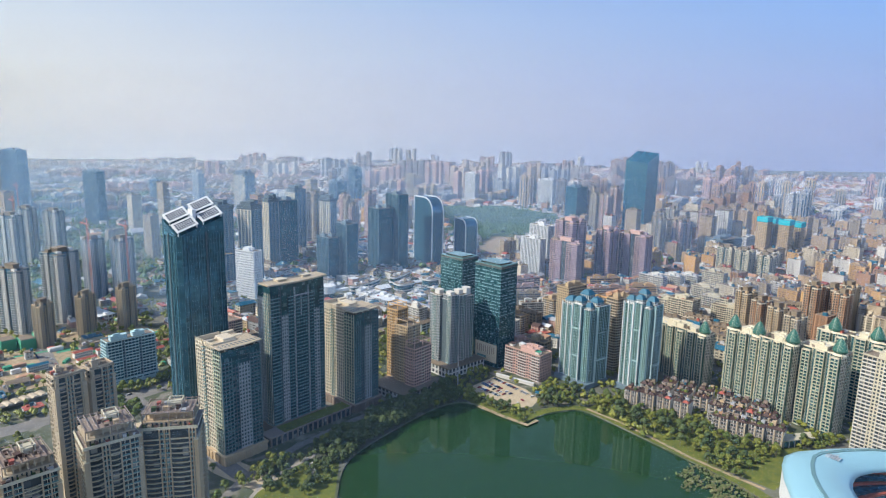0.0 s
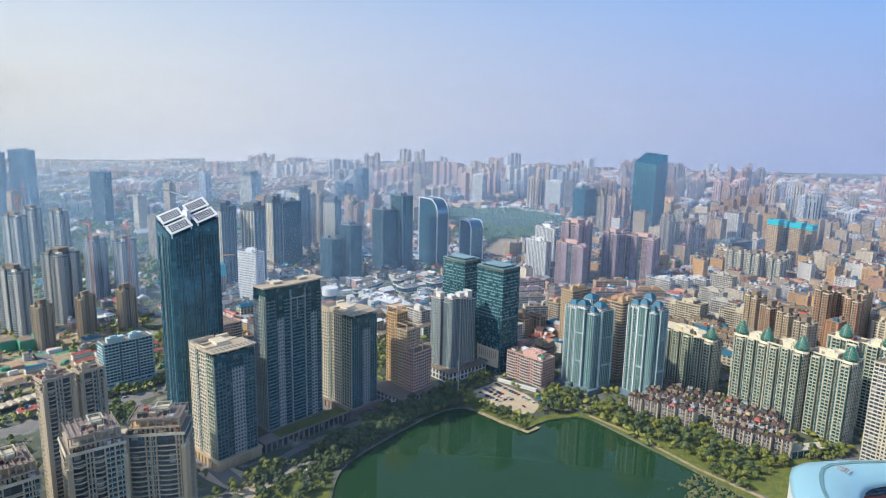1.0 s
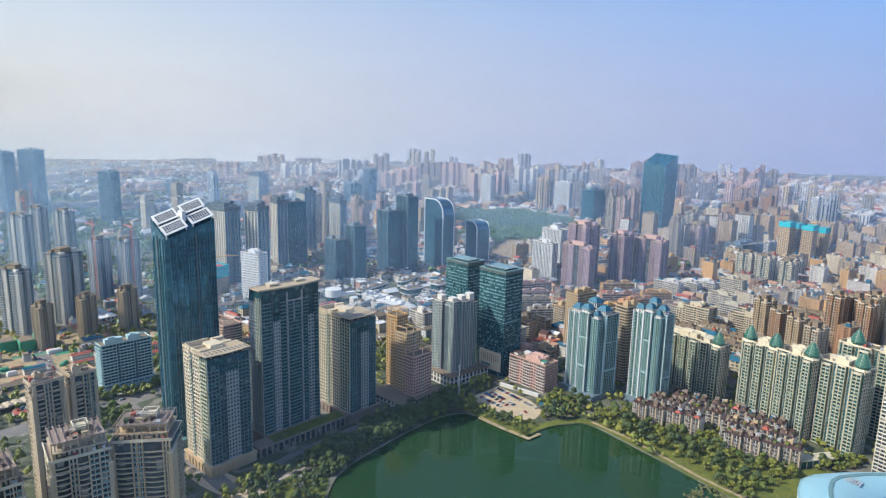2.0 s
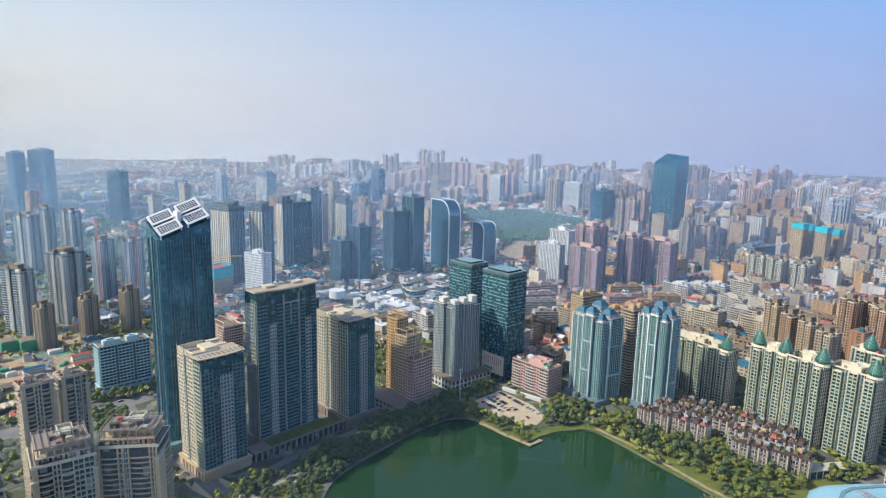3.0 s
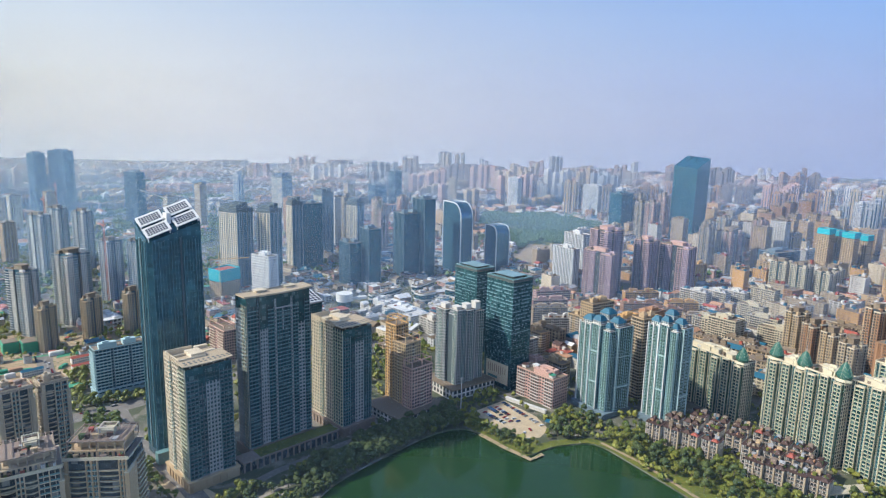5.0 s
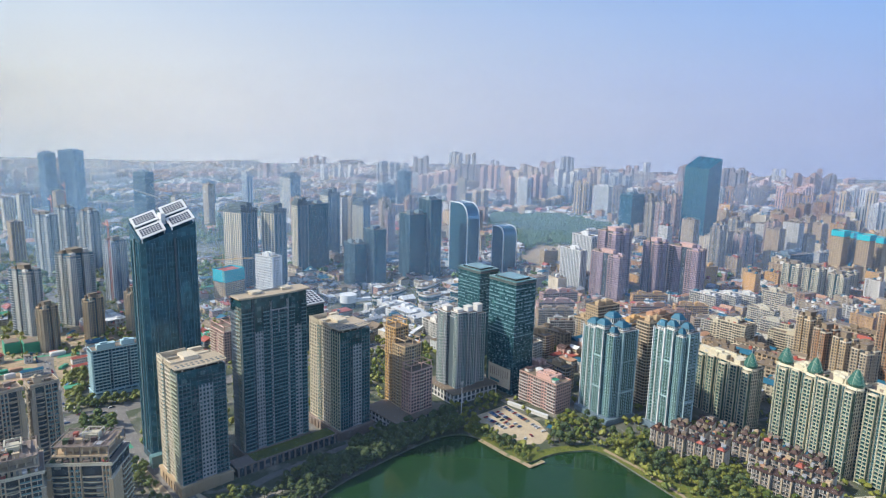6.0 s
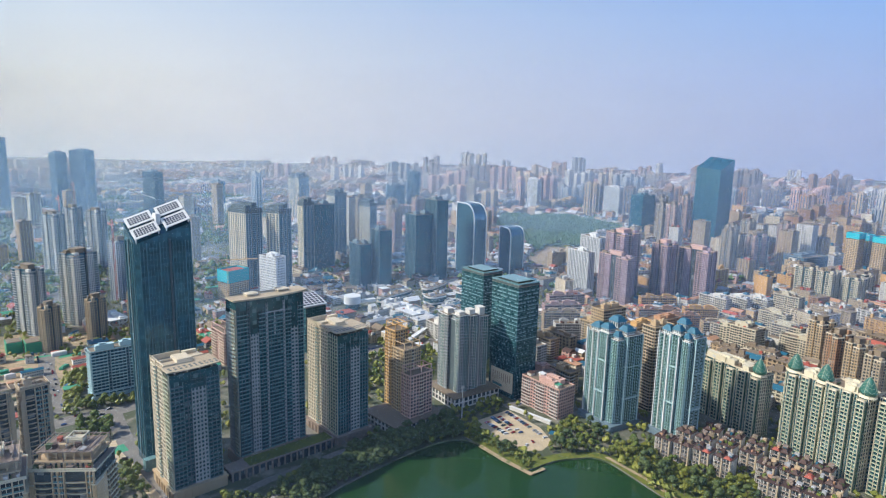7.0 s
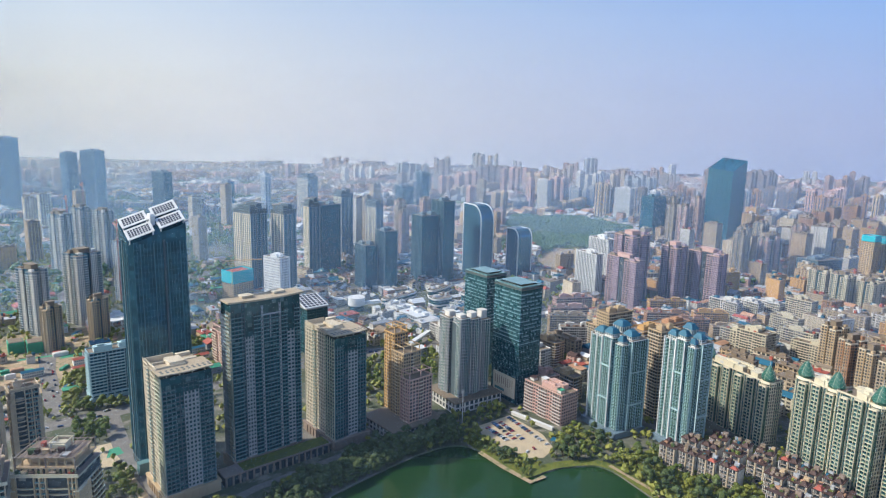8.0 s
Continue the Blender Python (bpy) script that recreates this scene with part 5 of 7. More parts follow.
# ---- trees ----
def crown_mesh(name, seed, r, h, mats, leaves=420, size=.8):
    """A crown of many small leaf sprays over uneven rounded clumps."""
    rng = random.Random(seed)
    mb = Boxes()
    clumps = []
    for k in range(11):
        t, q = rng.uniform(0, 6.28), rng.uniform(.1, .62)
        clumps.append((q * r * math.cos(t), q * r * math.sin(t), h * (.86 - .5 * q + rng.uniform(-.1, .08)), r * rng.uniform(.34, .5)))
    g = 1.618
    ico = [Vector(v).normalized() for v in ((-1, g, 0), (1, g, 0), (-1, -g, 0), (1, -g, 0), (0, -1, g), (0, 1, g), (0, -1, -g), (0, 1, -g), (g, 0, -1), (g, 0, 1), (-g, 0, -1), (-g, 0, 1))]
    tri = "0b5 051 017 07a 0ab 159 5b4 ba2 a76 718 394 342 326 368 389 495 24b 62a 867 981"
    for cx, cy, cz, cr in clumps:
        i = len(mb.v)
        mb.v += [(cx + v.x * cr * k, cy + v.y * cr * k, cz + v.z * cr * .85 * k) for v in ico for k in (rng.uniform(.75, 1.0),)]
        for f in tri.split():
            mb.f.append(tuple(i + int(c, 16) for c in f))
            mb.m.append(0)
    for _ in range(leaves):
        cx, cy, cz, cr = rng.choice(clumps)
        d = Vector((rng.gauss(0, 1), rng.gauss(0, 1), rng.gauss(0.3, .8))).normalized()
        p = Vector((cx, cy, cz)) + Vector((d.x, d.y, d.z * .85)) * cr * rng.uniform(.88, 1.06)
        s = d.cross(Vector((rng.uniform(-1, 1), rng.uniform(-1, 1), rng.uniform(-1, 1)))).normalized()
        u = (d.cross(s) + d * rng.uniform(-.35, .35)).normalized()
        w = size * rng.uniform(.5, 1)
        i = len(mb.v)
        mb.v += [tuple(p - s * w * .6), tuple(p + u * w * .5), tuple(p + s * w * .6), tuple(p - u * w * .5)]
        mb.f.append((i, i + 1, i + 2, i + 3))
        mb.m.append(0)
    return mb.mesh(name, mats)


def trunk_mesh(seed, h):
    rng = random.Random(seed)
    mb = Boxes()
    mb.tube(0, 0, -.2, h * .5, .28, .16, 6)
    for k in range(4):
        t = 6.28 * k / 4 + rng.uniform(-.4, .4)
        mb.bar((0, 0, h * .35), (math.cos(t) * h * .2, math.sin(t) * h * .2, h * .62), .14)
    return mb.mesh("tree", [BARK])


TREES = []
for k in range(6):
    hgt = (9, 8, 10, 7, 11, 6)[k]
    t = new("tree", trunk_mesh(k, hgt))
    tagged(t, ("broad green leafy tree beside the lake", "green leafy tree on the lake shore", "yellow-green leafy tree on the shore belt")[k % 3], "tree", "trees")
    part("crown", crown_mesh("crown", 40 + k, hgt * .42, hgt, [LEAFDARK if k == 4 else LEAF]), [], t)
    t.location = (-700 - 20 * k, -900, 0)
    TREES.append(t)
COUNT = [0]


def belt(poly, n, seed, kinds=None, sz=(.7, 1.25), gap=3.2):
    """Trees in a patch of ground, no two on one spot and none on a building."""
    rng = random.Random(seed)
    xs, ys = [p[0] for p in poly], [p[1] for p in poly]
    done = []
    for _ in range(n * 6):
        if len(done) >= n:
            break
        x, y = rng.uniform(min(xs), max(xs)), rng.uniform(min(ys), max(ys))
        if not inside(x, y, poly) or inside(x, y, SHORE) or not is_free(x, y, 0.5) or any((x - p) ** 2 + (y - q) ** 2 < gap ** 2 for p, q in done):
            continue
        done.append((x, y))
        s = rng.uniform(*sz)
        ob = copy_thing(rng.choice(kinds or TREES), pose(x, y, 0, 0, 0, rng.uniform(0, 360)))
        ob.scale = (s, s, s * rng.uniform(.85, 1.1))


def joined_belt(name, poly, n, seed, label, mat, sz=(.7, 1.2)):
    """A belt of leafy trees past counting, joined in one object."""
    rng = random.Random(seed)
    xs, ys = [p[0] for p in poly], [p[1] for p in poly]
    mb = Boxes()
    src = [t.children[0].data for t in TREES]
    src = [([tuple(v.co) for v in me.vertices], [tuple(f.vertices) for f in me.polygons]) for me in src]
    done, tries = 0, 0
    while done < n and tries < n * 8:
        tries += 1
        x, y = rng.uniform(min(xs), max(xs)), rng.uniform(min(ys), max(ys))
        if not inside(x, y, poly) or inside(x, y, SHORE) or not is_free(x, y, 0.5):
            continue
        done += 1
        s, t = rng.uniform(*sz), rng.uniform(0, 6.28)
        c_, s_ = math.cos(t) * s, math.sin(t) * s
        vs, fs = rng.choice(src)
        i = len(mb.v)
        mb.v += [(x + u * c_ - v * s_, y + u * s_ + v * c_, w * s) for u, v, w in vs]
        mb.f += [tuple(i + k for k in f) for f in fs]
        mb.m += [0] * len(fs)
        mb.tube(x, y, 0, 4.5 * s, .3, .2, 5)
    return tagged(new(name, mb.mesh(name, [mat])), label, "trees", "", "stuff")


def woods(name, spots, label, seed, mat=None, size=7.0):
    """Trees too many to count, as one object of small leafy clumps."""
    rng = random.Random(seed)
    mb = Boxes()
    for x, y in spots:
        h = size * rng.uniform(.6, 1.3)
        for _ in range(3 if size > 8 else 2):
            cx, cy, cz, r = x + rng.uniform(-.3, .3) * h, y + rng.uniform(-.3, .3) * h, h * rng.uniform(.45, .7), h * rng.uniform(.28, .42)
            i = len(mb.v)
            top = [(cx + r * math.cos(t + .5) * rng.uniform(.6, 1.15), cy + r * math.sin(t + .5) * rng.uniform(.6, 1.15), cz + rng.uniform(-.3, .3) * r) for t in (0, 1.26, 2.51, 3.77, 5.03)]
            mb.v += top + [(cx + rng.uniform(-.3, .3) * r, cy, cz + r * rng.uniform(.7, 1)), (cx, cy, cz - r)]
            for k in range(5):
                mb.f += [(i + k, i + (k + 1) % 5, i + 5), (i + (k + 1) % 5, i + k, i + 6)]
                mb.m += [0, 0]
        mb.tube(x, y, 0, h * .4, .3, .2, 4)
    return tagged(new(name, mb.mesh(name, [mat or LEAF])), label, "trees", "", "stuff")


# ---- shore, car park, roads ----
LOT = [(389, 457), (428, 463), (432, 420), (425, 396), (408, 388), (394, 395), (383, 430)]
patch("pavement", LOT, TANLOT, "sunlit tan concrete car park by the lake", "car park")
strip("pavement", [(447, 356), (450, 320), (448, 284), (445, 250), (446, 215), (448, 190)], 3.2, EARTH, "tan lakeside footpath", "path")
strip("pavement", [(368, 418), (372, 390), (378, 364), (392, 366)], 4.0, EARTH, "tan footpath round the promontory", "path", .08)
strip("road", [(146, 428), (140, 462), (131, 500), (120, 545), (116, 585), (114, 612)], 13, ASPHALT, "asphalt street beside the towers", "road")
strip("road", [(-60, 604), (20, 606), (80, 617), (113, 621), (190, 640), (280, 660), (380, 672), (460, 650), (560, 600), (640, 540), (720, 470)], 20, ASPHALT, "wide asphalt avenue through the town", "road", .07)
strip("road", [(72, 632), (66, 700), (60, 760), (58, 900), (70, 1200)], 15, ASPHALT, "pale asphalt street with parked cars", "road", .08)
strip("road", [(462, 636), (455, 690), (430, 760), (405, 800), (330, 850), (200, 860)], 16, ASPHALT, "curving avenue past the white mall", "road", .08)
strip("pavement", [(158, 404), (141, 446), (132, 492), (124, 530)], 22, TANLOT, "sunlit paved forecourt beside the tower", "pavement", .05)
strip("road", [(430, 470), (445, 470), (462, 480), (470, 540), (465, 640)], 10, ASPHALT, "side street behind the glass towers", "road", .09)
strip("road", [(640, 900), (760, 860), (900, 780), (1050, 700), (1250, 640), (1600, 560)], 24, ASPHALT, "broad hazy avenue across the town", "road", .07)
strip("road", [(620, 980), (700, 1120), (820, 1330), (1000, 1650), (1300, 2200)], 22, ASPHALT, "hazy avenue running to the horizon", "road", .08)
strip("pavement", [(120, 402), (150, 425), (200, 445), (262, 460), (330, 466), (372, 462)], 7, ASPHALT, "shaded shore road under trees", "road", .06)
bank = []
for i in range(len(SHORE) + 1):
    (x0, y0), (x1, y1) = SHORE[(i - 1) % len(SHORE)], SHORE[(i + 1) % len(SHORE)]
    d = math.hypot(x1 - x0, y1 - y0)
    x, y = SHORE[i % len(SHORE)]
    sx, sy = (y1 - y0) / d * 4.6, -(x1 - x0) / d * 4.6
    if inside(x + sx, y + sy, SHORE):
        sx, sy = -sx, -sy
    bank.append((x + sx, y + sy))
east = [p for p, q in zip(bank, SHORE + SHORE[:1]) if q[0] > 366 and q[1] > 60]
strip("ground", east, 8.8, GRASS, "grassy bank round the lake", "bank", .045)
patch("ground", [(452, 356), (512, 362), (528, 240), (540, 190), (452, 185), (448, 250)], GRASS, "lakeside lawn under trees", "grass", .03)
patch("ground", [(118, 300), (146, 300), (188, 362), (209, 395), (214, 404), (198, 420), (150, 408), (124, 372)], GRASS, "sunlit lawn on the west shore", "grass", .03)
patch("ground", [(365, 440), (371, 412), (376, 370), (392, 370), (400, 386), (384, 425), (386, 456)], GRASS, "lawn round the car park", "grass", .035)
patch("ground", PARK, GRASS, "park lawn under woods", "grass", .03)
patch("ground", SITE, EARTH, "bare earth building site", "site", .05)
patch("ground", [(1020, 674), (1072, 646), (1096, 677), (1045, 702)], EARTH, "patch of bare tan earth between streets", "site", .11)
patch("ground", [(1175, 695), (1222, 672), (1238, 692), (1190, 715)], EARTH, "patch of bare tan earth beside towers", "site", .11)
patch("ground", [(-40, 690), (130, 700), (190, 790), (150, 900), (-60, 900)], EARTH, "bare earth building site beside towers", "site", .04)
strip("pavement", [(128, 384), (150, 404), (176, 416), (204, 424)], 3.0, PAVING, "pale footpath beside the shore lawn", "path", .07)
patch("pavement", [(95, 520), (126, 522), (120, 562), (92, 560)], TANLOT, "fenced tan building yard", "yard", .05)


def car(mat):
    """A small saloon car: body, glazed cabin and four wheels."""
    t = thing("car", -650, -880, 0, "parked saloon car", "car", "parked cars")
    mb = Boxes()
    mb.hexa([(-2.2, -.85, .35), (2.2, -.85, .35), (2.2, .85, .35), (-2.2, .85, .35), (-2.25, -.8, .85), (2.25, -.8, .85), (2.25, .8, .85), (-2.25, .8, .85)])
    mb.taper(-1.3, 1.0, -.75, .75, 1.35, 1.42, .1)
    part("body", mb, mat, t)
    mb = Boxes()
    mb.taper(-1.7, 1.3, -.78, .78, .85, 1.36, .3)
    part("cabin", mb, GLASSDARK, t)
    for u in (-1.35, 1.35):
        for v in (-.8, .8):
            mb = Boxes()
            mb.box(u - .32, u + .32, v - .1, v + .1, 0, .64)
            part("wheel", mb, DARKGREY, t)
    return t


AUTOS = [car(m) for m in CARS]
CAR_NAMES = ("white", "black", "silver", "red", "dark blue")
for t, k in zip(AUTOS, CAR_NAMES):
    tagged(t, "%s saloon car parked in the open" % k)
rng = random.Random(11)
for row, (x0, y0, x1, y1) in enumerate(((424, 458, 424, 404), (412, 456, 411, 412), (406, 456, 405, 412), (396, 452, 399, 418))):
    for k in range(16):
        f = k / 15
        if rng.random() < (.9, .75, .65, .6)[row] and not (row and k > 12):
            copy_thing(rng.choice(AUTOS), pose(x0 + (x1 - x0) * f, y0 + (y1 - y0) * f, .06, 0, 0, rng.choice((0, 180)) + rng.uniform(-4, 4)))
for x, y, r in ((402, 401, 30), (410, 403, 80), (470, 357, 60), (474, 352, 60), (479, 349, 55), (472, 346, 50), (445, 468, 10), (452, 470, 5)):
    copy_thing(rng.choice(AUTOS), pose(x, y, .06, 0, 0, r))
for k in range(34):
    y = 640 + k * 7 + rng.uniform(-1, 1)
    if rng.random() < .75:
        copy_thing(rng.choice(AUTOS), pose(71 - (y - 632) * .09 + rng.choice((-5, 5, 2)), y, .1, 0, 0, 95))
for k in range(40):
    f = rng.random() * 8
    pts = [(20, 606), (80, 617), (113, 621), (190, 640), (280, 660), (380, 672), (460, 650), (560, 600), (640, 540)]
    i = int(f)
    (p, q), (r, s) = pts[i], pts[i + 1]
    d = math.atan2(s - q, r - p)
    o = rng.choice((-6, -3, 3, 6))
    copy_thing(rng.choice(AUTOS), pose(p + (r - p) * (f - i) - math.sin(d) * o, q + (s - q) * (f - i) + math.cos(d) * o, .1, 0, 0, math.degrees(d)))

t = thing("low_wall", 430, 463, 0, "long white-topped wall beside the car park", "wall")
mb = Boxes()
mb.hexa([(0, 0, 0), (13, -42, 0), (15, -41.5, 0), (2, .5, 0), (0, 0, 3), (13, -42, 3), (15, -41.5, 3), (2, .5, 3)])
part("wall", mb, PALE, t)
mb = Boxes()
mb.hexa([(-.4, .2, 3), (12.6, -42.2, 3), (15.4, -41.3, 3), (2.4, .7, 3), (-.4, .2, 3.3), (12.6, -42.2, 3.3), (15.4, -41.3, 3.3), (2.4, .7, 3.3)])
part("coping", mb, WHITE, t)
t = thing("awning", 428, 404, -60, "blue canopy at the car park gate", "awning")
mb = Boxes()
for u in (0, 9.6):
    for v in (0, 4.6):
        mb.box(u, u + .3, v, v + .3, 0, 3)
part("post", mb, STEEL, t, kind="stuff")
mb = Boxes()
mb.hexa([(-.5, -.5, 3), (10.4, -.5, 3), (10.4, 5.4, 3), (-.5, 5.4, 3), (-.5, -.5, 3.2), (10.4, -.5, 3.2), (10.4, 5.4, 3.6), (-.5, 5.4, 3.6)])
part("canopy", mb, BLUEROOF, t)
t = thing("light_mast", 377, 461, 0, "tall pale steel light mast on the shore", "mast")
mb = Boxes()
mb.tube(0, 0, 0, 34, .55, .3, 8)
part("pole", mb, STEEL, t)
mb = Boxes()
mb.box(-1.6, 1.6, -.3, .3, 32, 33.2)
part("lamp_head", mb, STEEL, t)

# arcade with planted roof between the shore towers
t = thing("arcade", 180, 455, 11, "low brown shop arcade with grass roof", "building")
mb = Boxes()
mb.box(0, 84, 0, 13, 0, 7)
part("body", mb, GLASS, t)
for k in range(17):
    mb = Boxes()
    mb.box(k * 5.1, k * 5.1 + 1.3, -.8, 0, 0, 7)
    part("pillar", mb, BROWN, t)
mb = Boxes()
mb.box(-.6, 84.6, -1, 13, 7, 8)
part("fascia", mb, BROWN, t)
mb = Boxes()
mb.box(14, 83, .2, 12.5, 8, 8.3)
part("roof_lawn", mb, GRASS, t)
reserve(180, 455, 11, 13, 84)


# brown-roofed walk-ups behind the east shore
def walkup(x, y, rot, L, label):
    top = thing("apartment_block", x, y, rot, label, "apartments", "brown-roofed walk-ups")
    h, d = 15.0, 11.0
    mb = Boxes()
    mb.box(0, d, 0, L, 0, h)
    part("glazed_core", mb, GLASS, top)
    n = max(2, round(L / 8))
    w = L / n
    for k in range(n):
        segment(top, "w", L, d, k * w + .8, (k + 1) * w - .8, 0, h, "balc", [PALE, BROWN], 3, 3)
        mb = Boxes()
        on_face(mb, "w", L, d, k * w - .5, k * w + .5, -.02, 1.6, 0, h)
        part("pier", mb, TAN, top)
    segment(top, "s", L, d, 0, d, 0, h, "win", [PALE], 3, 3, 1.3, 1.5)
    segment(top, "e", L, d, 0, L, 0, h, "win", [PALE], 3, 3, 1.3, 1.2)
    segment(top, "n", L, d, 0, d, 0, h, "win", [PALE], 3, 3, 1.3, 1.5)
    mb = Boxes()
    mb.box(-.8, d + .8, -.8, L + .8, h, h + .5)
    part("roof_slab", mb, BROWNROOF, top)
    rng = random.Random(int(x * 3 + y))
    for k in range(n):
        mb = Boxes()
        if rng.random() < .45:
            mb.taper(-.6, d * rng.uniform(.3, .6), k * w, (k + 1) * w - .6, h + .5, h + rng.uniform(1.6, 3), .6)
            part("gable_roof", mb, rng.choice((BROWNROOF,) * 9 + (REDROOF,)), top)
        mb = Boxes()
        u, v = d * rng.uniform(.45, .6), k * w + rng.uniform(.5, 2)
        mb.box(u, u + rng.uniform(2, 4), v, v + rng.uniform(2, 4), h + .5, h + rng.uniform(2.6, 4.2))
        part("roof_hut", mb, rng.choice((SAND, BROWN, BROWNROOF, BROWN, GREY, CONCRETE)), top)
        for _ in range(4):
            mb = Boxes()
            u, v = rng.uniform(0, d - 3), k * w + rng.uniform(0, w - 2)
            mb.box(u, u + rng.uniform(1, 3), v, v + rng.uniform(1, 3), h + .5, h + rng.uniform(1, 2.8))
            part("roof_clutter", mb, rng.choice((LEAFDARK, LEAF, LEAFDARK, CONCRETE, BROWN, ORANGE, BROWNROOF, BLUEROOF)), top)
        if rng.random() < .25:
            mb = Boxes()
            mb.tube(d * .8, v + 2, h + .5, h + 2.6, 1.0, 1.0, 8)
            part("water_tank", mb, GREY, top)
    reserve(x, y, rot, L, d, 1)


for k, (x, y) in enumerate(((488, 331), (493, 317), (498, 303), (503, 288), (503, 251), (508, 238), (513, 225), (519, 212))):
    walkup(x + 1, y, 12, 12.4, "six-storey walk-up with brown roofs and balconies facing the lake")
for k, (x, y, rot) in enumerate(((512, 331, 12), (517, 316, 12), (522, 300, 12), (528, 284, 12), (522, 266, 12), (528, 252, 12), (533, 238, 12), (538, 226, 12), (535, 322, 20), (541, 306, 20), (547, 290, 20), (552, 274, 20), (549, 258, 12), (554, 243, 12))):
    walkup(x + 1, y, rot, 12.0, "six-storey walk-up with cluttered brown roofs and roof huts")


# stadium with a pale blue membrane roof
def stadium():
    top = thing("stadium", 0, 0, 0, "stadium with pale blue curved membrane roof", "stadium")
    outer = [(392, 132, 15), (405, 150, 17), (420, 161, 18.5), (436, 173, 20), (452, 182, 21), (464, 186, 22), (474, 184, 23), (492, 171, 25), (513, 155, 26), (533, 138, 25), (548, 118, 22)]
    inner = [(430, 106, 19), (440, 122, 20), (448, 134, 20.5), (457, 141, 21), (466, 144.5, 21.5), (474, 146, 22), (482, 145.5, 22), (494, 141, 22), (508, 134, 21.5), (520, 122, 20.5), (528, 108, 19)]
    inner = [(p + (p - q) * .06, r + (r - s) * .06, t) for (p, r, t), (q, s, _) in zip(inner, outer)]
    m = 12
    mb, gv = Boxes(), Boxes()
    for i in range(len(outer)):
        for k in range(m + 1):
            f = k / m
            p = Vector(outer[i]).lerp(Vector(inner[i]), f)
            mb.v.append((p.x, p.y, p.z + 6.5 * math.sin(math.pi * f) ** .8))
    for i in range(len(outer) - 1):
        for k in range(m):
            j = i * (m + 1) + k
            mb.f.append((j, j + m + 1, j + m + 2, j + 1))
            mb.m.append(0)
    me = mb.mesh("roof_membrane", [SKYBLUE])
    for f in me.polygons:
        f.use_smooth = True
    ob = part("roof_membrane", me, [], top)
    ob.modifiers.new("thick", 'SOLIDIFY').thickness = .8
    for i in range(len(outer) - 1):
        for f0, w in ((.42, 2.4), (1.0, 1.0), (0.0, .8)):
            a, b = Vector(outer[i]).lerp(Vector(inner[i]), f0), Vector(outer[i + 1]).lerp(Vector(inner[i + 1]), f0)
            z = Vector((0, 0, 6.5 * math.sin(math.pi * f0) ** .8 + .2))
            gv.bar(a + z, b + z, w, 0 if f0 == .42 else 1)
    part("roof_groove", gv, [TEALRAIL, SKYBLUE], top)
    mb = Boxes()
    for i in range(len(outer) - 1):
        a, b, c, d = outer[i], outer[i + 1], inner[i + 1], inner[i]
        mb.f.append(tuple(len(mb.v) + k for k in range(4)))
        mb.v += [(a[0], a[1], a[2]), (b[0], b[1], b[2]), (b[0], b[1], 0), (a[0], a[1], 0)]
        mb.m.append(0)
    part("outer_wall", mb, WHITE, top)
    for tier in range(9):
        mb = Boxes()
        f = .35 + tier * .1
        for i in range(len(outer) - 1):
            a, b = Vector(outer[i]).lerp(Vector(inner[i]), f), Vector(outer[i + 1]).lerp(Vector(inner[i + 1]), f)
            mb.bar((a.x, a.y, 15 - tier * 1.5), (b.x, b.y, 15 - tier * 1.5), 2.6)
        part("seat_tier", mb, (GLASSBLUE, REDROOF, GLASSBLUE)[tier % 3], top)
    for u, v in ((482, 163), (478, 160)):
        mb = Boxes()
        for k in range(6):
            mb.box(u - 3, u + 3, v - 5 + k * 1.6, v - 4.2 + k * 1.6, 29.5, 30)
        part("roof_vent", mb, STEEL, top, kind="stuff")
    reserve(440, 130, 0, 60, 90)


stadium()
t = thing("low_building", 522, 212, -24, "white flat-roofed hall beside the stadium", "building")
mb = Boxes()
mb.box(0, 34, 0, 8, 0, 6)
part("body", mb, GLASSDARK, t)
mb = Boxes()
mb.box(-1.2, 35, -1.2, 9, 6, 6.8)
part("roof", mb, STONE, t)
for k in range(7):
    mb = Boxes()
    mb.box(k * 5.5, k * 5.5 + .5, -.9, -.4, 0, 6)
    part("column", mb, WHITE, t)

# footbridge on the west lawn
t = thing("footbridge", 189, 391, 73, "small pale footbridge on the shore lawn", "bridge")
mb = Boxes()
mb.box(0, 22, 0, 3, 1.2, 1.7)
part("deck", mb, PAVING, t)
for v in (0, 2.8):
    mb = Boxes()
    mb.box(0, 22, v, v + .2, 1.7, 2.7)
    part("railing", mb, WHITE, t)
mb = Boxes()
mb.box(2, 4, .3, 2.7, 0, 1.2)
mb.box(18, 20, .3, 2.7, 0, 1.2)
part("pier", mb, PAVING, t)

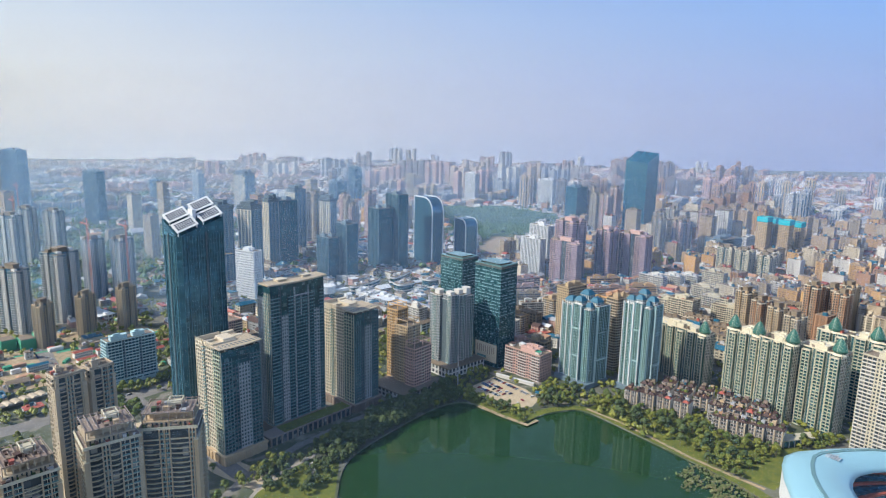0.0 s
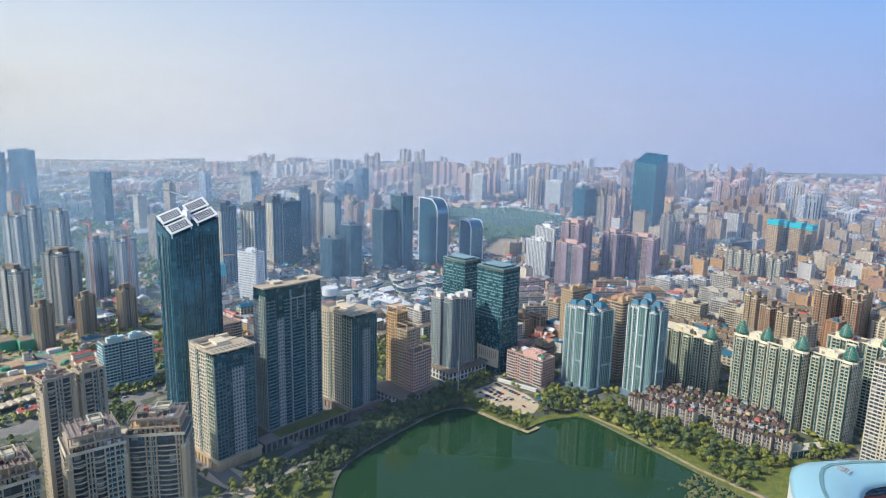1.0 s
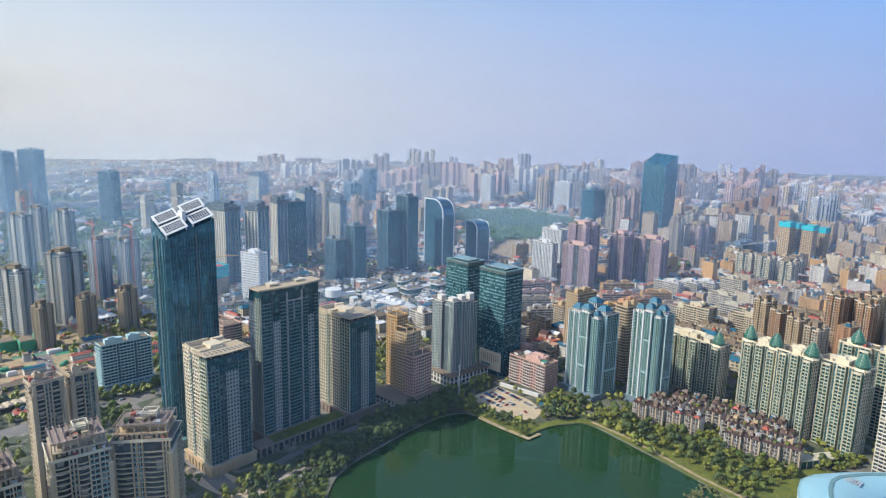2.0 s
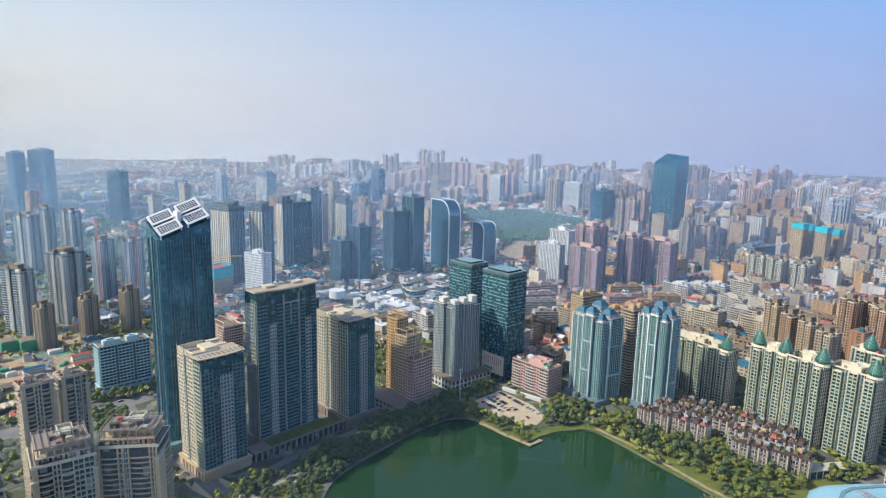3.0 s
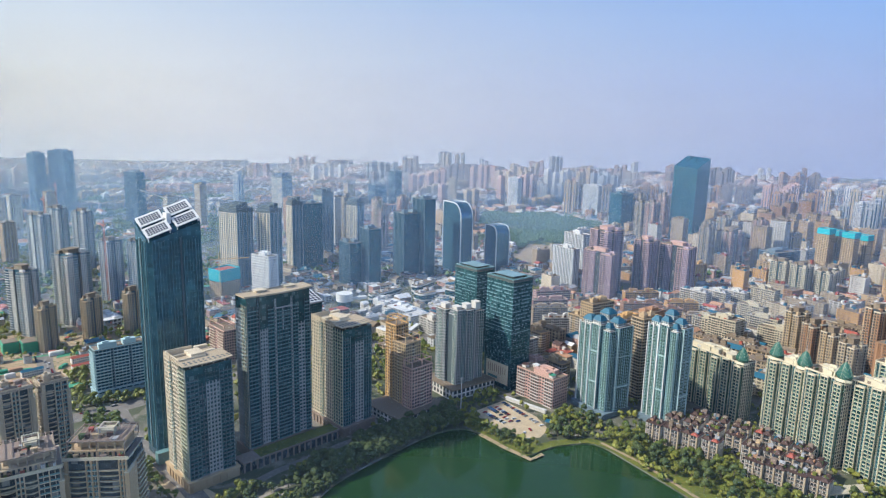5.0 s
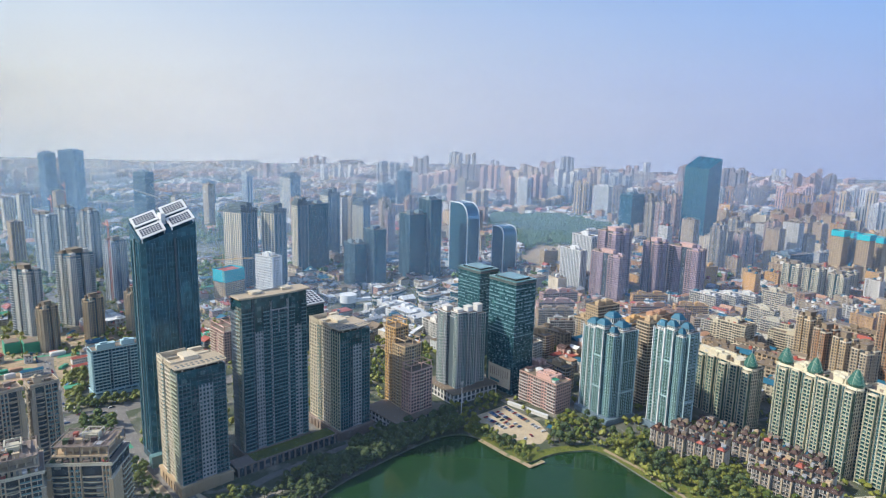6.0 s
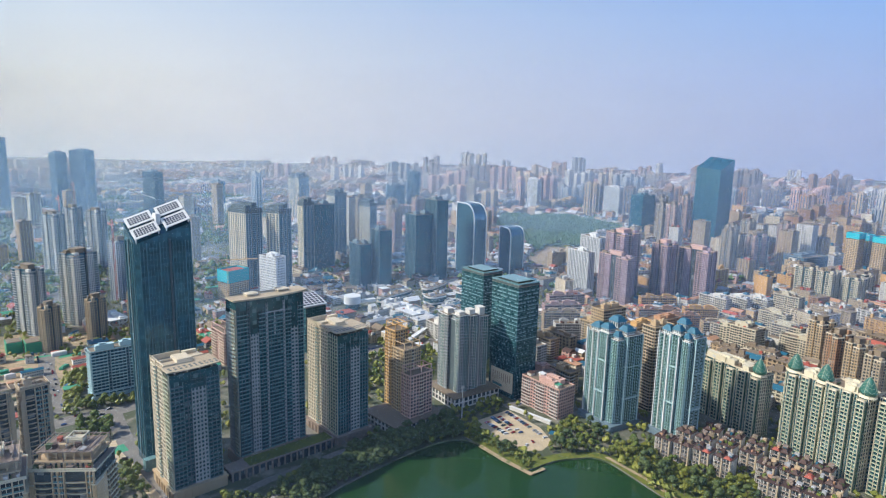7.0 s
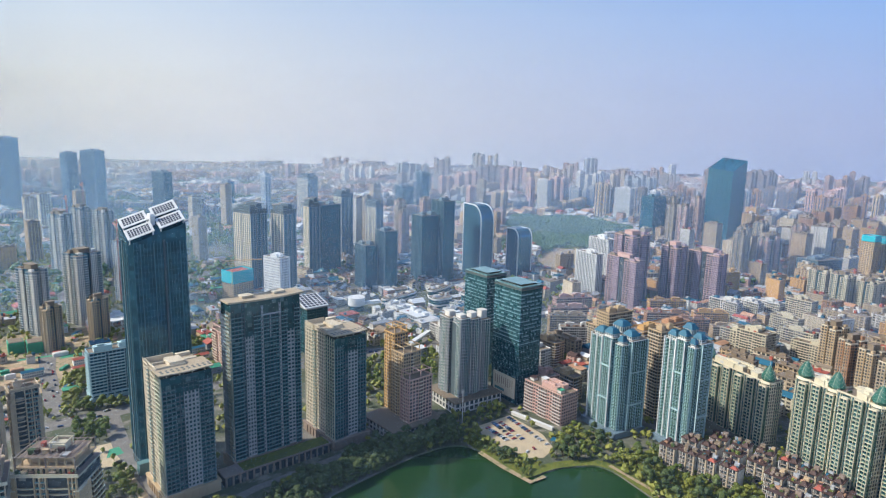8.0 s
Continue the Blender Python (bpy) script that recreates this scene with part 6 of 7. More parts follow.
# white mall and the round building
t = thing("drum_building", 428, 838, 0, "round white drum building with dark base", "building")
mb = Boxes()
mb.tube(0, 0, 0, 8, 10.5, 10.5, 32)
part("base", mb, GLASSDARK, t)
mb = Boxes()
mb.tube(0, 0, 8, 19, 12, 12, 40)
part("drum", mb, WHITE, t)
mb = Boxes()
mb.box(8, 34, -6, 2, 8, 11.5)
part("wing", mb, WHITE, t)
reserve(413, 823, 0, 30, 60)
rng = random.Random(77)
for k, (x, y, w, d, h) in enumerate(((545, 806, 34, 26, 15), (592, 800, 26, 24, 17), (500, 850, 70, 16, 12), (575, 862, 60, 18, 14))):
    t = thing("mall", x, y, 8 + 7 * k, "white rounded shopping pavilion with roof terrace", "building", "mall pavilions")
    n = 20
    loop = [(w / 2 * math.copysign(abs(math.cos(6.2832 * i / n)) ** .6, math.cos(6.2832 * i / n)), d / 2 * math.copysign(abs(math.sin(6.2832 * i / n)) ** .6, math.sin(6.2832 * i / n))) for i in range(n)]
    mb = Boxes()
    mb.prism([(p * .95, q * .95) for p, q in loop], 0, h)
    part("glazing", mb, GLASSTEAL, t)
    for z in (4, h - 2.4):
        mb = Boxes()
        mb.prism(loop, z, z + 2.2)
        part("fascia", mb, PALE, t)
    mb = Boxes()
    mb.prism([(p * .9, q * .9) for p, q in loop], h, h + .3)
    part("roof", mb, CONCRETE, t)
    for i in range(4):
        mb = Boxes()
        u = -w * .35 + i * w * .2
        mb.box(u, u + rng.uniform(3, 6), rng.uniform(-4, -1), rng.uniform(1, 4), h + .3, h + rng.uniform(1.5, 4))
        part("roof_plant", mb, (STEEL, PALE, CONCRETE, WHITE)[i], t)
    reserve(x - w / 2, y - d / 2, 0, d, w)
for k in range(34):
    x, y = rng.uniform(440, 600), rng.uniform(772, 850)
    w, d, h = rng.uniform(9, 24), rng.uniform(8, 18), rng.uniform(6, 15)
    if not is_free(x + w / 2, y + d / 2, 4):
        continue
    t = thing("shop_block", x, y, rng.choice((8, 20, 32)), "angular %s shop block of the open-air mall" % ("white", "pale grey", "glazed")[k % 3], "building", "mall blocks")
    mb = Boxes()
    mb.box(0, w, 0, d, 0, h)
    part("body", mb, (WHITE, PALE, GLASSTEAL)[k % 3], t)
    segment(t, "w", d, w, .5, d - .5, .5, h - 1, "win", [(PALE, GREY, WHITE)[k % 3]], 4, 4, 2.2, 2.4)
    segment(t, "s", d, w, .5, w - .5, .5, h - 1, "win", [(PALE, GREY, WHITE)[k % 3]], 4, 5, 2.2, 3)
    mb = Boxes()
    for u0, u1, v0, v1 in ((-.3, w + .3, -.3, .1), (-.3, w + .3, d - .1, d + .3), (-.3, .1, .1, d - .1), (w - .1, w + .3, .1, d - .1)):
        mb.box(u0, u1, v0, v1, h, h + 1)
    part("parapet", mb, (WHITE, PALE, PALE)[k % 3], t)
    mb = Boxes()
    mb.box(w * .2, w * .5, d * .3, d * .7, h, h + 2.4)
    part("roof_plant", mb, (STEEL, CONCRETE, GREY)[k % 3], t)
    RESERVED.append((x + w / 2, y + d / 2, max(w, d) * .45))

# white tensile canopies in the west yard
for k, (x, y) in enumerate(((10, 648), (30, 655))):
    t = thing("canopy", x, y, 20, "pale tensile canopy over a yard", "canopy", "pale canopies")
    mb = Boxes()
    for i in range(3):
        u = i * 7
        mb.hexa([(u, 0, 4), (u + 7, 0, 4), (u + 7, 13, 4), (u, 13, 4), (u + 2.2, 1, 5.2), (u + 4.8, 1, 5.2), (u + 4.8, 12, 5.2), (u + 2.2, 12, 5.2)])
    part("membrane", mb, TAN, t)
    for u in (0.2, 20.4):
        for v in (.2, 12.4):
            mb = Boxes()
            mb.box(u, u + .3, v, v + .3, 0, 4.1)
            part("post", mb, STEEL, t)
    reserve(x, y, 20, 13, 21, 1)

# towers under construction
def building_site_tower(x, y, rot, a, b, h, cap, label):
    t = thing("tower_shell", x, y, rot, label, "construction", "towers under construction")
    mb = Boxes()
    mb.box(0, b, 0, a, 0, h - cap)
    part("core", mb, GLASS, t)
    segment(t, "w", a, b, 0, a, 0, h - cap, "win", [SAND], 3, 4, 1.2, 1.2)
    segment(t, "s", a, b, 0, b, 0, h - cap, "win", [SAND], 3, 4, 1.2, 1.2)
    for face in "wsen":
        mb = Boxes()
        on_face(mb, face, a, b, -.6, (a if face in "we" else b) + .6, .6, .9, h - cap, h)
        part("scaffold_net", mb, CYANNET, t)
    mb = Boxes()
    mb.box(.5, b - .5, .5, a - .5, h - cap, h - 2)
    part("deck", mb, REDROOF, t)
    reserve(x, y, rot, a, b)


building_site_tower(283, 950, 25, 26, 34, 44, 18, "half-built tower wrapped in cyan netting")
for x, y, h in ((1250, 588, 96), (1272, 556, 92), (1292, 592, 90), (1322, 556, 84)):
    building_site_tower(x, y, 0, 20, 20, h, 10, "tall half-built tower with cyan netted top")


def crane(x, y, h, jib, rot, mat, label):
    t = thing("tower_crane", x, y, rot, label, "crane", "tower cranes")
    mb = Boxes()
    for u in (-.8, .8):
        for v in (-.8, .8):
            mb.box(u - .15, u + .15, v - .15, v + .15, 0, h)
    for k in range(int(h / 3)):
        mb.bar((-.8, -.8, k * 3), (.8, -.8, k * 3 + 3), .2)
        mb.bar((-.8, .8, k * 3 + 3), (-.8, -.8, k * 3), .2)
    part("mast", mb, mat, t)
    mb = Boxes()
    mb.bar((-jib * .3, 0, h), (jib, 0, h), 1.3)
    mb.bar((0, 0, h), (0, 0, h + 8), 1.0)
    mb.bar((0, 0, h + 8), (jib * .8, 0, h + .5), .35)
    mb.bar((0, 0, h + 8), (-jib * .28, 0, h + .5), .35)
    part("jib", mb, mat, t)
    mb = Boxes()
    mb.box(-jib * .3, -jib * .2, -1.2, 1.2, h - 2.5, h + .5)
    part("counterweight", mb, CONCRETE, t)


crane(280, 945, 62, 42, -8, YELLOW, "yellow tower crane over a half-built tower")
for x, y, h in ((140, 1000, 112), (186, 985, 108), (98, 1560, 120), (74, 1300, 118)):
    crane(x, y, h, 26, 100, CRANERED, "red tower crane among pale towers")

# netted huts and site cabins in the west
for x, y in ((22, 826), (40, 818), (56, 832)):
    t = thing("netted_shed", x, y, 10, "low building wrapped in green netting", "construction")
    mb = Boxes()
    mb.box(0, 15, 0, 18, 0, 12)
    part("net", mb, GREENNET, t)
    mb = Boxes()
    mb.box(1, 14, 1, 17, 12, 12.8)
    part("roof", mb, CONCRETE, t)
    reserve(x, y, 10, 18, 15)
for k in range(16):
    x, y = 40 + (k % 8) * 22, 740 + (k // 8) * 26 - (k % 8) * 3
    if not is_free(x + 9, y + 3, 6):
        continue
    t = thing("site_cabin", x, y, 14, "two-storey site cabin with red roof" if k % 3 else "pale site cabin with blue roof", "cabin", "site cabins")
    mb = Boxes()
    mb.box(0, 19, 0, 6, 0, 6)
    for i in range(9):
        mb.box(.8 + i * 2, 1.9 + i * 2, -.05, .02, 3.8, 5, 1)
        mb.box(.8 + i * 2, 1.9 + i * 2, -.05, .02, 1, 2.2, 1)
    part("body", mb, [PALE, GLASSBLUE], t)
    mb = Boxes()
    mb.hexa([(-.5, -.8, 6), (19.5, -.8, 6), (19.5, 6.8, 6), (-.5, 6.8, 6), (-.5, 2.8, 7.6), (19.5, 2.8, 7.6), (19.5, 3.2, 7.6), (-.5, 3.2, 7.6)])
    part("roof", mb, REDROOF if k % 3 else BLUEROOF, t)
    reserve(x, y, 14, 6, 19, 1)

rng = random.Random(63)
for k in range(46):
    x, y = rng.uniform(-10, 185), rng.uniform(676, 880)
    w, d, h = rng.uniform(4, 16), rng.uniform(3, 7), rng.uniform(2.2, 5)
    if not is_free(x + w / 2, y + d / 2, 2):
        continue
    m = rng.randrange(6)
    t = thing("site_hut" if m < 4 else "material_stack", x, y, rng.choice((10, 14, 60, 100)), ("red-roofed builders' hut on the earth site", "blue-roofed builders' hut on the earth site", "green netted builders' hut on bare ground", "white builders' hut on bare ground", "stack of pale boards on bare ground", "stack of rusty steel on bare ground")[m], "hut" if m < 4 else "stack", "building site")
    mb = Boxes()
    mb.box(0, w, 0, d, 0, h)
    part("body", mb, (PALE, PALE, GREENNET, WHITE, SAND, BROWN)[m], t)
    mb = Boxes()
    mb.taper(-.3, w + .3, -.3, d + .3, h, h + .8, .3)
    part("roof" if m < 4 else "cover", mb, (REDROOF, BLUEROOF, GREENNET, PALE, SAND, ORANGE)[m], t)
    RESERVED.append((x + w / 2, y + d / 2, w * .5))
for x, y, w, d in ((20, 760, 30, 9), (70, 790, 24, 12), (92, 770, 40, 7), (108, 536, 12, 14), (30, 800, 44, 5)):
    patch("ground", [(x, y), (x + w, y + 3), (x + w - 3, y + d + 2), (x + 2, y + d)], GREENNET, "green dust netting laid on bare earth", "netting", .12)

# podiums of the ochre and grey towers, footbridge over the avenue
for x, y, rot, a, b, h, label in ((313, 460, 12, 46, 52, 9, "pale shop podium under the ochre apartments"), (384, 485, 5, 46, 52, 11, "grey shop podium under the ribbed tower")):
    t = thing("podium", x, y, rot, label, "building")
    mb = Boxes()
    mb.box(0, b, 0, a, 0, h - 1)
    part("glazing", mb, GLASS, t)
    for face in "ws":
        segment(t, face, a, b, 0, a if face == "w" else b, 0, h - 1, "win", [PALE], 4, 5, 1.2, 1.4)
    mb = Boxes()
    mb.box(-.8, b + .8, -.8, a + .8, h - 1, h)
    part("roof", mb, CONCRETE, t)
for x, y, rot, L in ((425, 655, 38, 52), (452, 640, -30, 40)):
    t = thing("footbridge", x, y, rot, "white covered footbridge over the avenue", "bridge", "footbridges")
    mb = Boxes()
    mb.box(0, L, 0, 5, 5.5, 6.2)
    part("deck", mb, PALE, t)
    mb = Boxes()
    mb.box(0, L, -.3, 5.3, 8.6, 9)
    part("canopy", mb, WHITE, t)
    for u in (2, L / 2, L - 3):
        mb = Boxes()
        mb.box(u, u + 1, 2, 3, 0, 5.5)
        part("pier", mb, CONCRETE, t)
        mb = Boxes()
        for v in (.1, 4.7):
            mb.box(u, u + .2, v, v + .2, 6.2, 8.6)
        part("canopy_post", mb, STEEL, t, kind="stuff")
t = thing("solar_roof", 309, 688, 12, "tilted white solar roof on a glass block", "roof", z=53.8)
mb = Boxes()
mb.hexa([(0, 0, 0), (30, 0, 0), (30, 28, 8), (0, 28, 8), (0, 0, .8), (30, 0, .8), (30, 28, 8.8), (0, 28, 8.8)])
part("frame", mb, WHITE, t)
for i in range(6):
    mb = Boxes()
    for j in range(6):
        u, v = 1.5 + i * 4.7, 1.5 + j * 4.4
        mb.hexa([(p, q, q * 8 / 28 + .8) for p, q in ((u, v), (u + 3.6, v), (u + 3.6, v + 3.3), (u, v + 3.3))] + [(p, q, q * 8 / 28 + .9) for p, q in ((u, v), (u + 3.6, v), (u + 3.6, v + 3.3), (u, v + 3.3))])
    part("solar_panel", mb, SOLAR, t, kind="stuff")

# blocks behind the dark tower and the green towers
tower("apartment_block", "cream and pink apartment block with red roof frames", "apartments", 224, 690, 12, 34, 22, 34, "balc:1 win:.5 balc:1", "win:1 balc:1", GLASS, PINK, CREAM, roof="frame")
tower("low_building", "glass pavilion with tilted white solar roof", "building", 312, 690, 12, 24, 26, 52, "glass:1", "glass:1", GLASSTEAL, GREY, None)
for x, y, a, b, h, m in ((478, 470, 26, 12, 24, PINK), (500, 462, 30, 12, 22, SAND), (505, 520, 36, 14, 30, PALE), (540, 540, 30, 14, 26, SAND), (498, 568, 40, 14, 33, PALE), (470, 660, 30, 14, 18, PALE), (610, 470, 28, 14, 30, ORANGE), (640, 510, 22, 40, 34, YELLOW), (690, 520, 22, 44, 32, ORANGE), (620, 560, 18, 46, 30, SAND)):
    tower("apartment_block", "older walk-up block with cluttered balconies", "apartments", x, y, 6, a, b, h, "balc:1 win:.5 balc:1", "balc:1 win:1", GLASS, m, PALE, group="older walk-ups")


rng = random.Random(14)
for k, (u, v) in enumerate(((3, 4), (9, 12), (4, 22), (11, 30), (4, 38))):
    t = thing("roof_shed", 456 + u - v * .14, 426 + v + u * .14, 8, "%s roof shed on the pink row" % ("green", "blue", "red", "white", "brown")[k], "shed", z=27.3)
    mb = Boxes()
    mb.box(0, 5, 0, 5, 0, 2.6)
    part("wall", mb, PALE, t)
    mb = Boxes()
    mb.hexa([(-.4, -.4, 2.6), (5.4, -.4, 2.6), (5.4, 5.4, 2.6), (-.4, 5.4, 2.6), (-.4, -.4, 2.8), (5.4, -.4, 2.8), (5.4, 5.4, 3.4), (-.4, 5.4, 3.4)])
    part("roof", mb, (GREENNET, BLUEROOF, REDROOF, WHITE, BROWNROOF)[k], t)

# ---- the wider city ----
scatter(640, 1000, 20, 48, 31, LOWS, 3, 8, .95, .18, (.7, 1.3), 11)
scatter(700, 1300, 46, 70, 50, SHEDS + LOWS, 5, 10, .5)
scatter(600, 1200, 80, 105, 60, SHEDS, 6, 20, .5)
scatter(1300, 1900, 42, 100, 90, TALL + MIDS + SHEDS, 7, 15, .45)

rng = random.Random(41)
for i in range(5):
    for j in range(3):
        x, y = 1120 + i * 52 + j * 14, 700 + j * 58 - i * 6
        if is_free(x + 12, y + 14, 12):
            RESERVED.append((x + 12, y + 14, 16))
            put(TALL[:4], x, y, rng.choice((0, 0, 90)), rng, (.75, 1.0))
for i in range(5):
    for j in range(2):
        x, y = 1480 + i * 46 + j * 20, 830 + j * 60 - i * 10
        RESERVED.append((x + 12, y + 14, 16))
        put(TALL[4:], x, y, rng.choice((0, 0, 90)), rng, (.9, 1.15))
tower("office_block", "white gridded office block in the haze", "office", 1900, 830, 0, 20, 70, 88, "win:1", "win:1", GLASS, WHITE, None, 3.8, 3.6, 1.2, 1.0)

TOWN = [SAND, YELLOW, CREAM, PALE, RUST, TAN, GREY, GLASS, CONCRETE, REDROOF, BLUEROOF]
town_mb = Boxes()


def town_block(x, y, rot, a, b, h, mat, rng):
    """A mid-rise block with ledges, piers, balconies and roof huts, joined to the rest of the quarter."""
    c, s = math.cos(rot), math.sin(rot)

    def put_box(u0, u1, v0, v1, z0, z1, m):
        pts = [(x + u * c - v * s, y + u * s + v * c) for u, v in ((u0, v0), (u1, v0), (u1, v1), (u0, v1))]
        town_mb.hexa([(p, q, z0) for p, q in pts] + [(p, q, z1) for p, q in pts], m)
    put_box(0, b, 0, a, 0, h, 7)
    n = max(3, int(h / 3.1))
    for k in range(n):
        put_box(-.4, b + .4, -.4, a + .4, k * h / n, (k + .34) * h / n, mat)
    n = max(2, int(a / 6))
    for k in range(n + 1):
        v = min(k * a / n, a - 1.6)
        put_box(-.6, b + .6, v, v + 1.6, 0, h, mat)
    n = max(1, int(b / 6))
    for k in range(n + 1):
        u = min(k * b / n, b - 1.6)
        put_box(u, u + 1.6, -.6, a + .6, 0, h, mat)
    put_box(-.7, b + .7, -.7, a + .7, h, h + .8, mat)
    put_box(.2, b - .2, .2, a - .2, h + .8, h + .9, 8)
    for k in range(rng.randint(2, 5)):
        u, v = rng.uniform(0, .7) * b, rng.uniform(0, .8) * a
        put_box(u, u + b * rng.uniform(.15, .4), v, v + a * rng.uniform(.08, .22), h + .8, h + rng.uniform(2.5, 6), rng.choice((mat, mat, 8, 3, 9, 10)))


rng = random.Random(31)
for r0, r1, a0, a1, step, lo, hi, rot, chance in ((1000, 1500, 8, 46, 34, 18, 50, -.1, .92), (820, 1010, 8, 24, 33, 18, 60, -.08, .95), (1500, 1950, 8, 44, 46, 25, 80, .05, .85), (1450, 1950, 44, 60, 70, 18, 60, .1, .6)):
    n = int(r1 / step) + 1
    for i in range(n):
        for j in range(n):
            x, y = (i + rng.uniform(-.2, .2)) * step, (j + rng.uniform(-.2, .2)) * step
            r, d = math.hypot(x, y), math.degrees(math.atan2(y, x))
            p = rng.random()
            if not (r0 < r < r1 and a0 < d < a1) or p > chance or inside(x, y, PARK) or not is_free(x, y, 12):
                continue
            RESERVED.append((x, y, 9))
            patchy = noise.noise(Vector((x / 160, y / 160, 7)))
            tall = rng.random() < .35 + patchy
            town_block(x - 7, y - 12, rot + rng.choice((0, 0, 0, 1.57)) + rng.uniform(-.05, .05), rng.uniform(20, 32), rng.uniform(11, 15), rng.uniform((lo + hi) / 2, hi) if tall else rng.uniform(lo, (lo + hi) / 2), rng.choice((0, 0, 1, 1, 2, 4, 5, 5, 3)), rng)
tagged(new("town_quarter", town_mb.mesh("town_quarter", TOWN)), "dense quarter of sand and ochre mid-rise blocks", "buildings", "", "stuff")

WALLS = [SAND, PALE, PINK, GREY, TAN, BROWN, RUST]
far_mb = Boxes()
rng = random.Random(21)


def far_block(x, y, rot, a, b, h, mat):
    c, s = math.cos(rot), math.sin(rot)

    def put_box(u0, u1, v0, v1, z0, z1, m):
        pts = [(x + u * c - v * s, y + u * s + v * c) for u, v in ((u0, v0), (u1, v0), (u1, v1), (u0, v1))]
        far_mb.hexa([(p, q, z0) for p, q in pts] + [(p, q, z1) for p, q in pts], m)
    put_box(0, b, 0, a, 0, h, mat)
    n = max(2, int(b / 7))
    for k in range(n):
        u = b * (k + .3) / n
        put_box(u, u + b / n * .3, -.5, a + .5, 2, h - 3, 7)
    n = max(2, int(a / 7))
    for k in range(n):
        u = a * (k + .3) / n
        put_box(-.5, b + .5, u, u + a / n * .3, 2, h - 3, 7)
    put_box(b * .3, b * .7, a * .3, a * .7, h, h + 4, mat)


for r0, r1, count, tall in ((1900, 2600, 620, .28), (2600, 3500, 860, .22), (3500, 4450, 900, .14)):
    for _ in range(count // 4):
        # estates: rows of alike towers
        rr, bb = math.sqrt(rng.uniform(r0 * r0, r1 * r1)), radians(rng.uniform(8, 100))
        cx, cy, rot = rr * math.cos(bb), rr * math.sin(bb), rng.choice((0, .25, .5)) + rng.uniform(-.08, .08)
        mat, high = rng.randrange(7), rng.random() < tall * (1 if bb < 1.1 else .3)
        h = rng.uniform(62, 112) if high else rng.uniform(14, 38)
        for k in range(rng.randint(2, 7)):
            x, y = cx + (k % 4) * 46 + rng.uniform(-8, 8), cy + (k // 4) * 55 + (k % 4) * 14
            if inside(x, y, PARK) or not is_free(x, y, 16):
                continue
            RESERVED.append((x, y, 12))
            far_block(x, y, rot, rng.uniform(18, 28), rng.uniform(16, 24) if high else rng.uniform(24, 60), h * rng.uniform(.9, 1.1), mat)
tagged(new("far_city", far_mb.mesh("far_city", WALLS + [GLASSBLUE])), "hazy estates of distant apartment towers", "buildings", "", "stuff")

# ---- low houses, shops and yards that fill the town ----
HOUSES = [PALE, SAND, CREAM, GREY, PINK, TAN, WHITE, GLASS, CONCRETE, REDROOF, BLUEROOF, BROWNROOF, ORANGE, STEEL, GREENNET]


def houses(label, where, count, seed, low, high, size, roofs, detail=True, gap=.55):
    """Small houses, shops and sheds past counting: storeys with ledges, flat or ridged roofs and roof huts."""
    rng = random.Random(seed)
    mb = Boxes()
    done = tries = 0
    while done < count and tries < count * 7:
        tries += 1
        x, y = where(rng)
        w, d, h = rng.uniform(*size), rng.uniform(size[0], size[1] * 1.5), rng.uniform(low, high)
        if inside(x, y, PARK) or inside(x, y, SHORE) or inside(x, y, SITE) or not is_free(x, y, w * gap):
            continue
        done += 1
        RESERVED.append((x, y, w * gap))
        t = .14 + .35 * noise.noise(Vector((x / 300, y / 300, 2))) + rng.choice((0, 0, 1.5708))
        c, s = math.cos(t), math.sin(t)

        def put_box(u0, u1, v0, v1, z0, z1, m, draw=0.0):
            k = (u1 - u0) * draw / 2
            pts = [(x + u * c - v * s, y + u * s + v * c) for u, v in ((u0, v0), (u1, v0), (u1, v1), (u0, v1))]
            cap = [(x + u * c - v * s, y + u * s + v * c) for u, v in ((u0 + k, v0), (u1 - k, v0), (u1 - k, v1), (u0 + k, v1))]
            mb.hexa([(p, q, z0) for p, q in pts] + [(p, q, z1) for p, q in cap], m)
        wall, roof = rng.choice((0, 0, 1, 2, 3, 4, 5, 6)), rng.choice(roofs)
        w, d = w / 2, d / 2
        if detail:
            put_box(-w, w, -d, d, 0, h, 7)
            n = max(1, round(h / 3.1))
            for k in range(n):
                put_box(-w - .3, w + .3, -d - .3, d + .3, k * h / n, (k + .42) * h / n, wall)
            for k in range(3):
                u, v = -w + k * (w - .7), -d + k * (d - .7)
                put_box(u, u + 1.4, -d - .4, d + .4, 0, h, wall)
                put_box(-w - .4, w + .4, v, v + 1.4, 0, h, wall)
        else:
            put_box(-w, w, -d, d, 0, h, wall)
        if rng.random() < .45:
            put_box(-w - .6, w + .6, -d - .6, d + .6, h, h + w * .5, roof, .9)
        else:
            put_box(-w - .4, w + .4, -d - .4, d + .4, h, h + .7, roof)
            if detail:
                for _ in range(rng.randint(1, 3)):
                    u, v = rng.uniform(-w, w * .5), rng.uniform(-d, d * .6)
                    put_box(u, u + rng.uniform(1.5, 4), v, v + rng.uniform(1.5, 4), h + .7, h + rng.uniform(1.8, 4), rng.choice((0, 3, 8, 9, 10, 13)))
    return tagged(new("low_houses", mb.mesh("low_houses", HOUSES)), label, "buildings", "", "stuff")


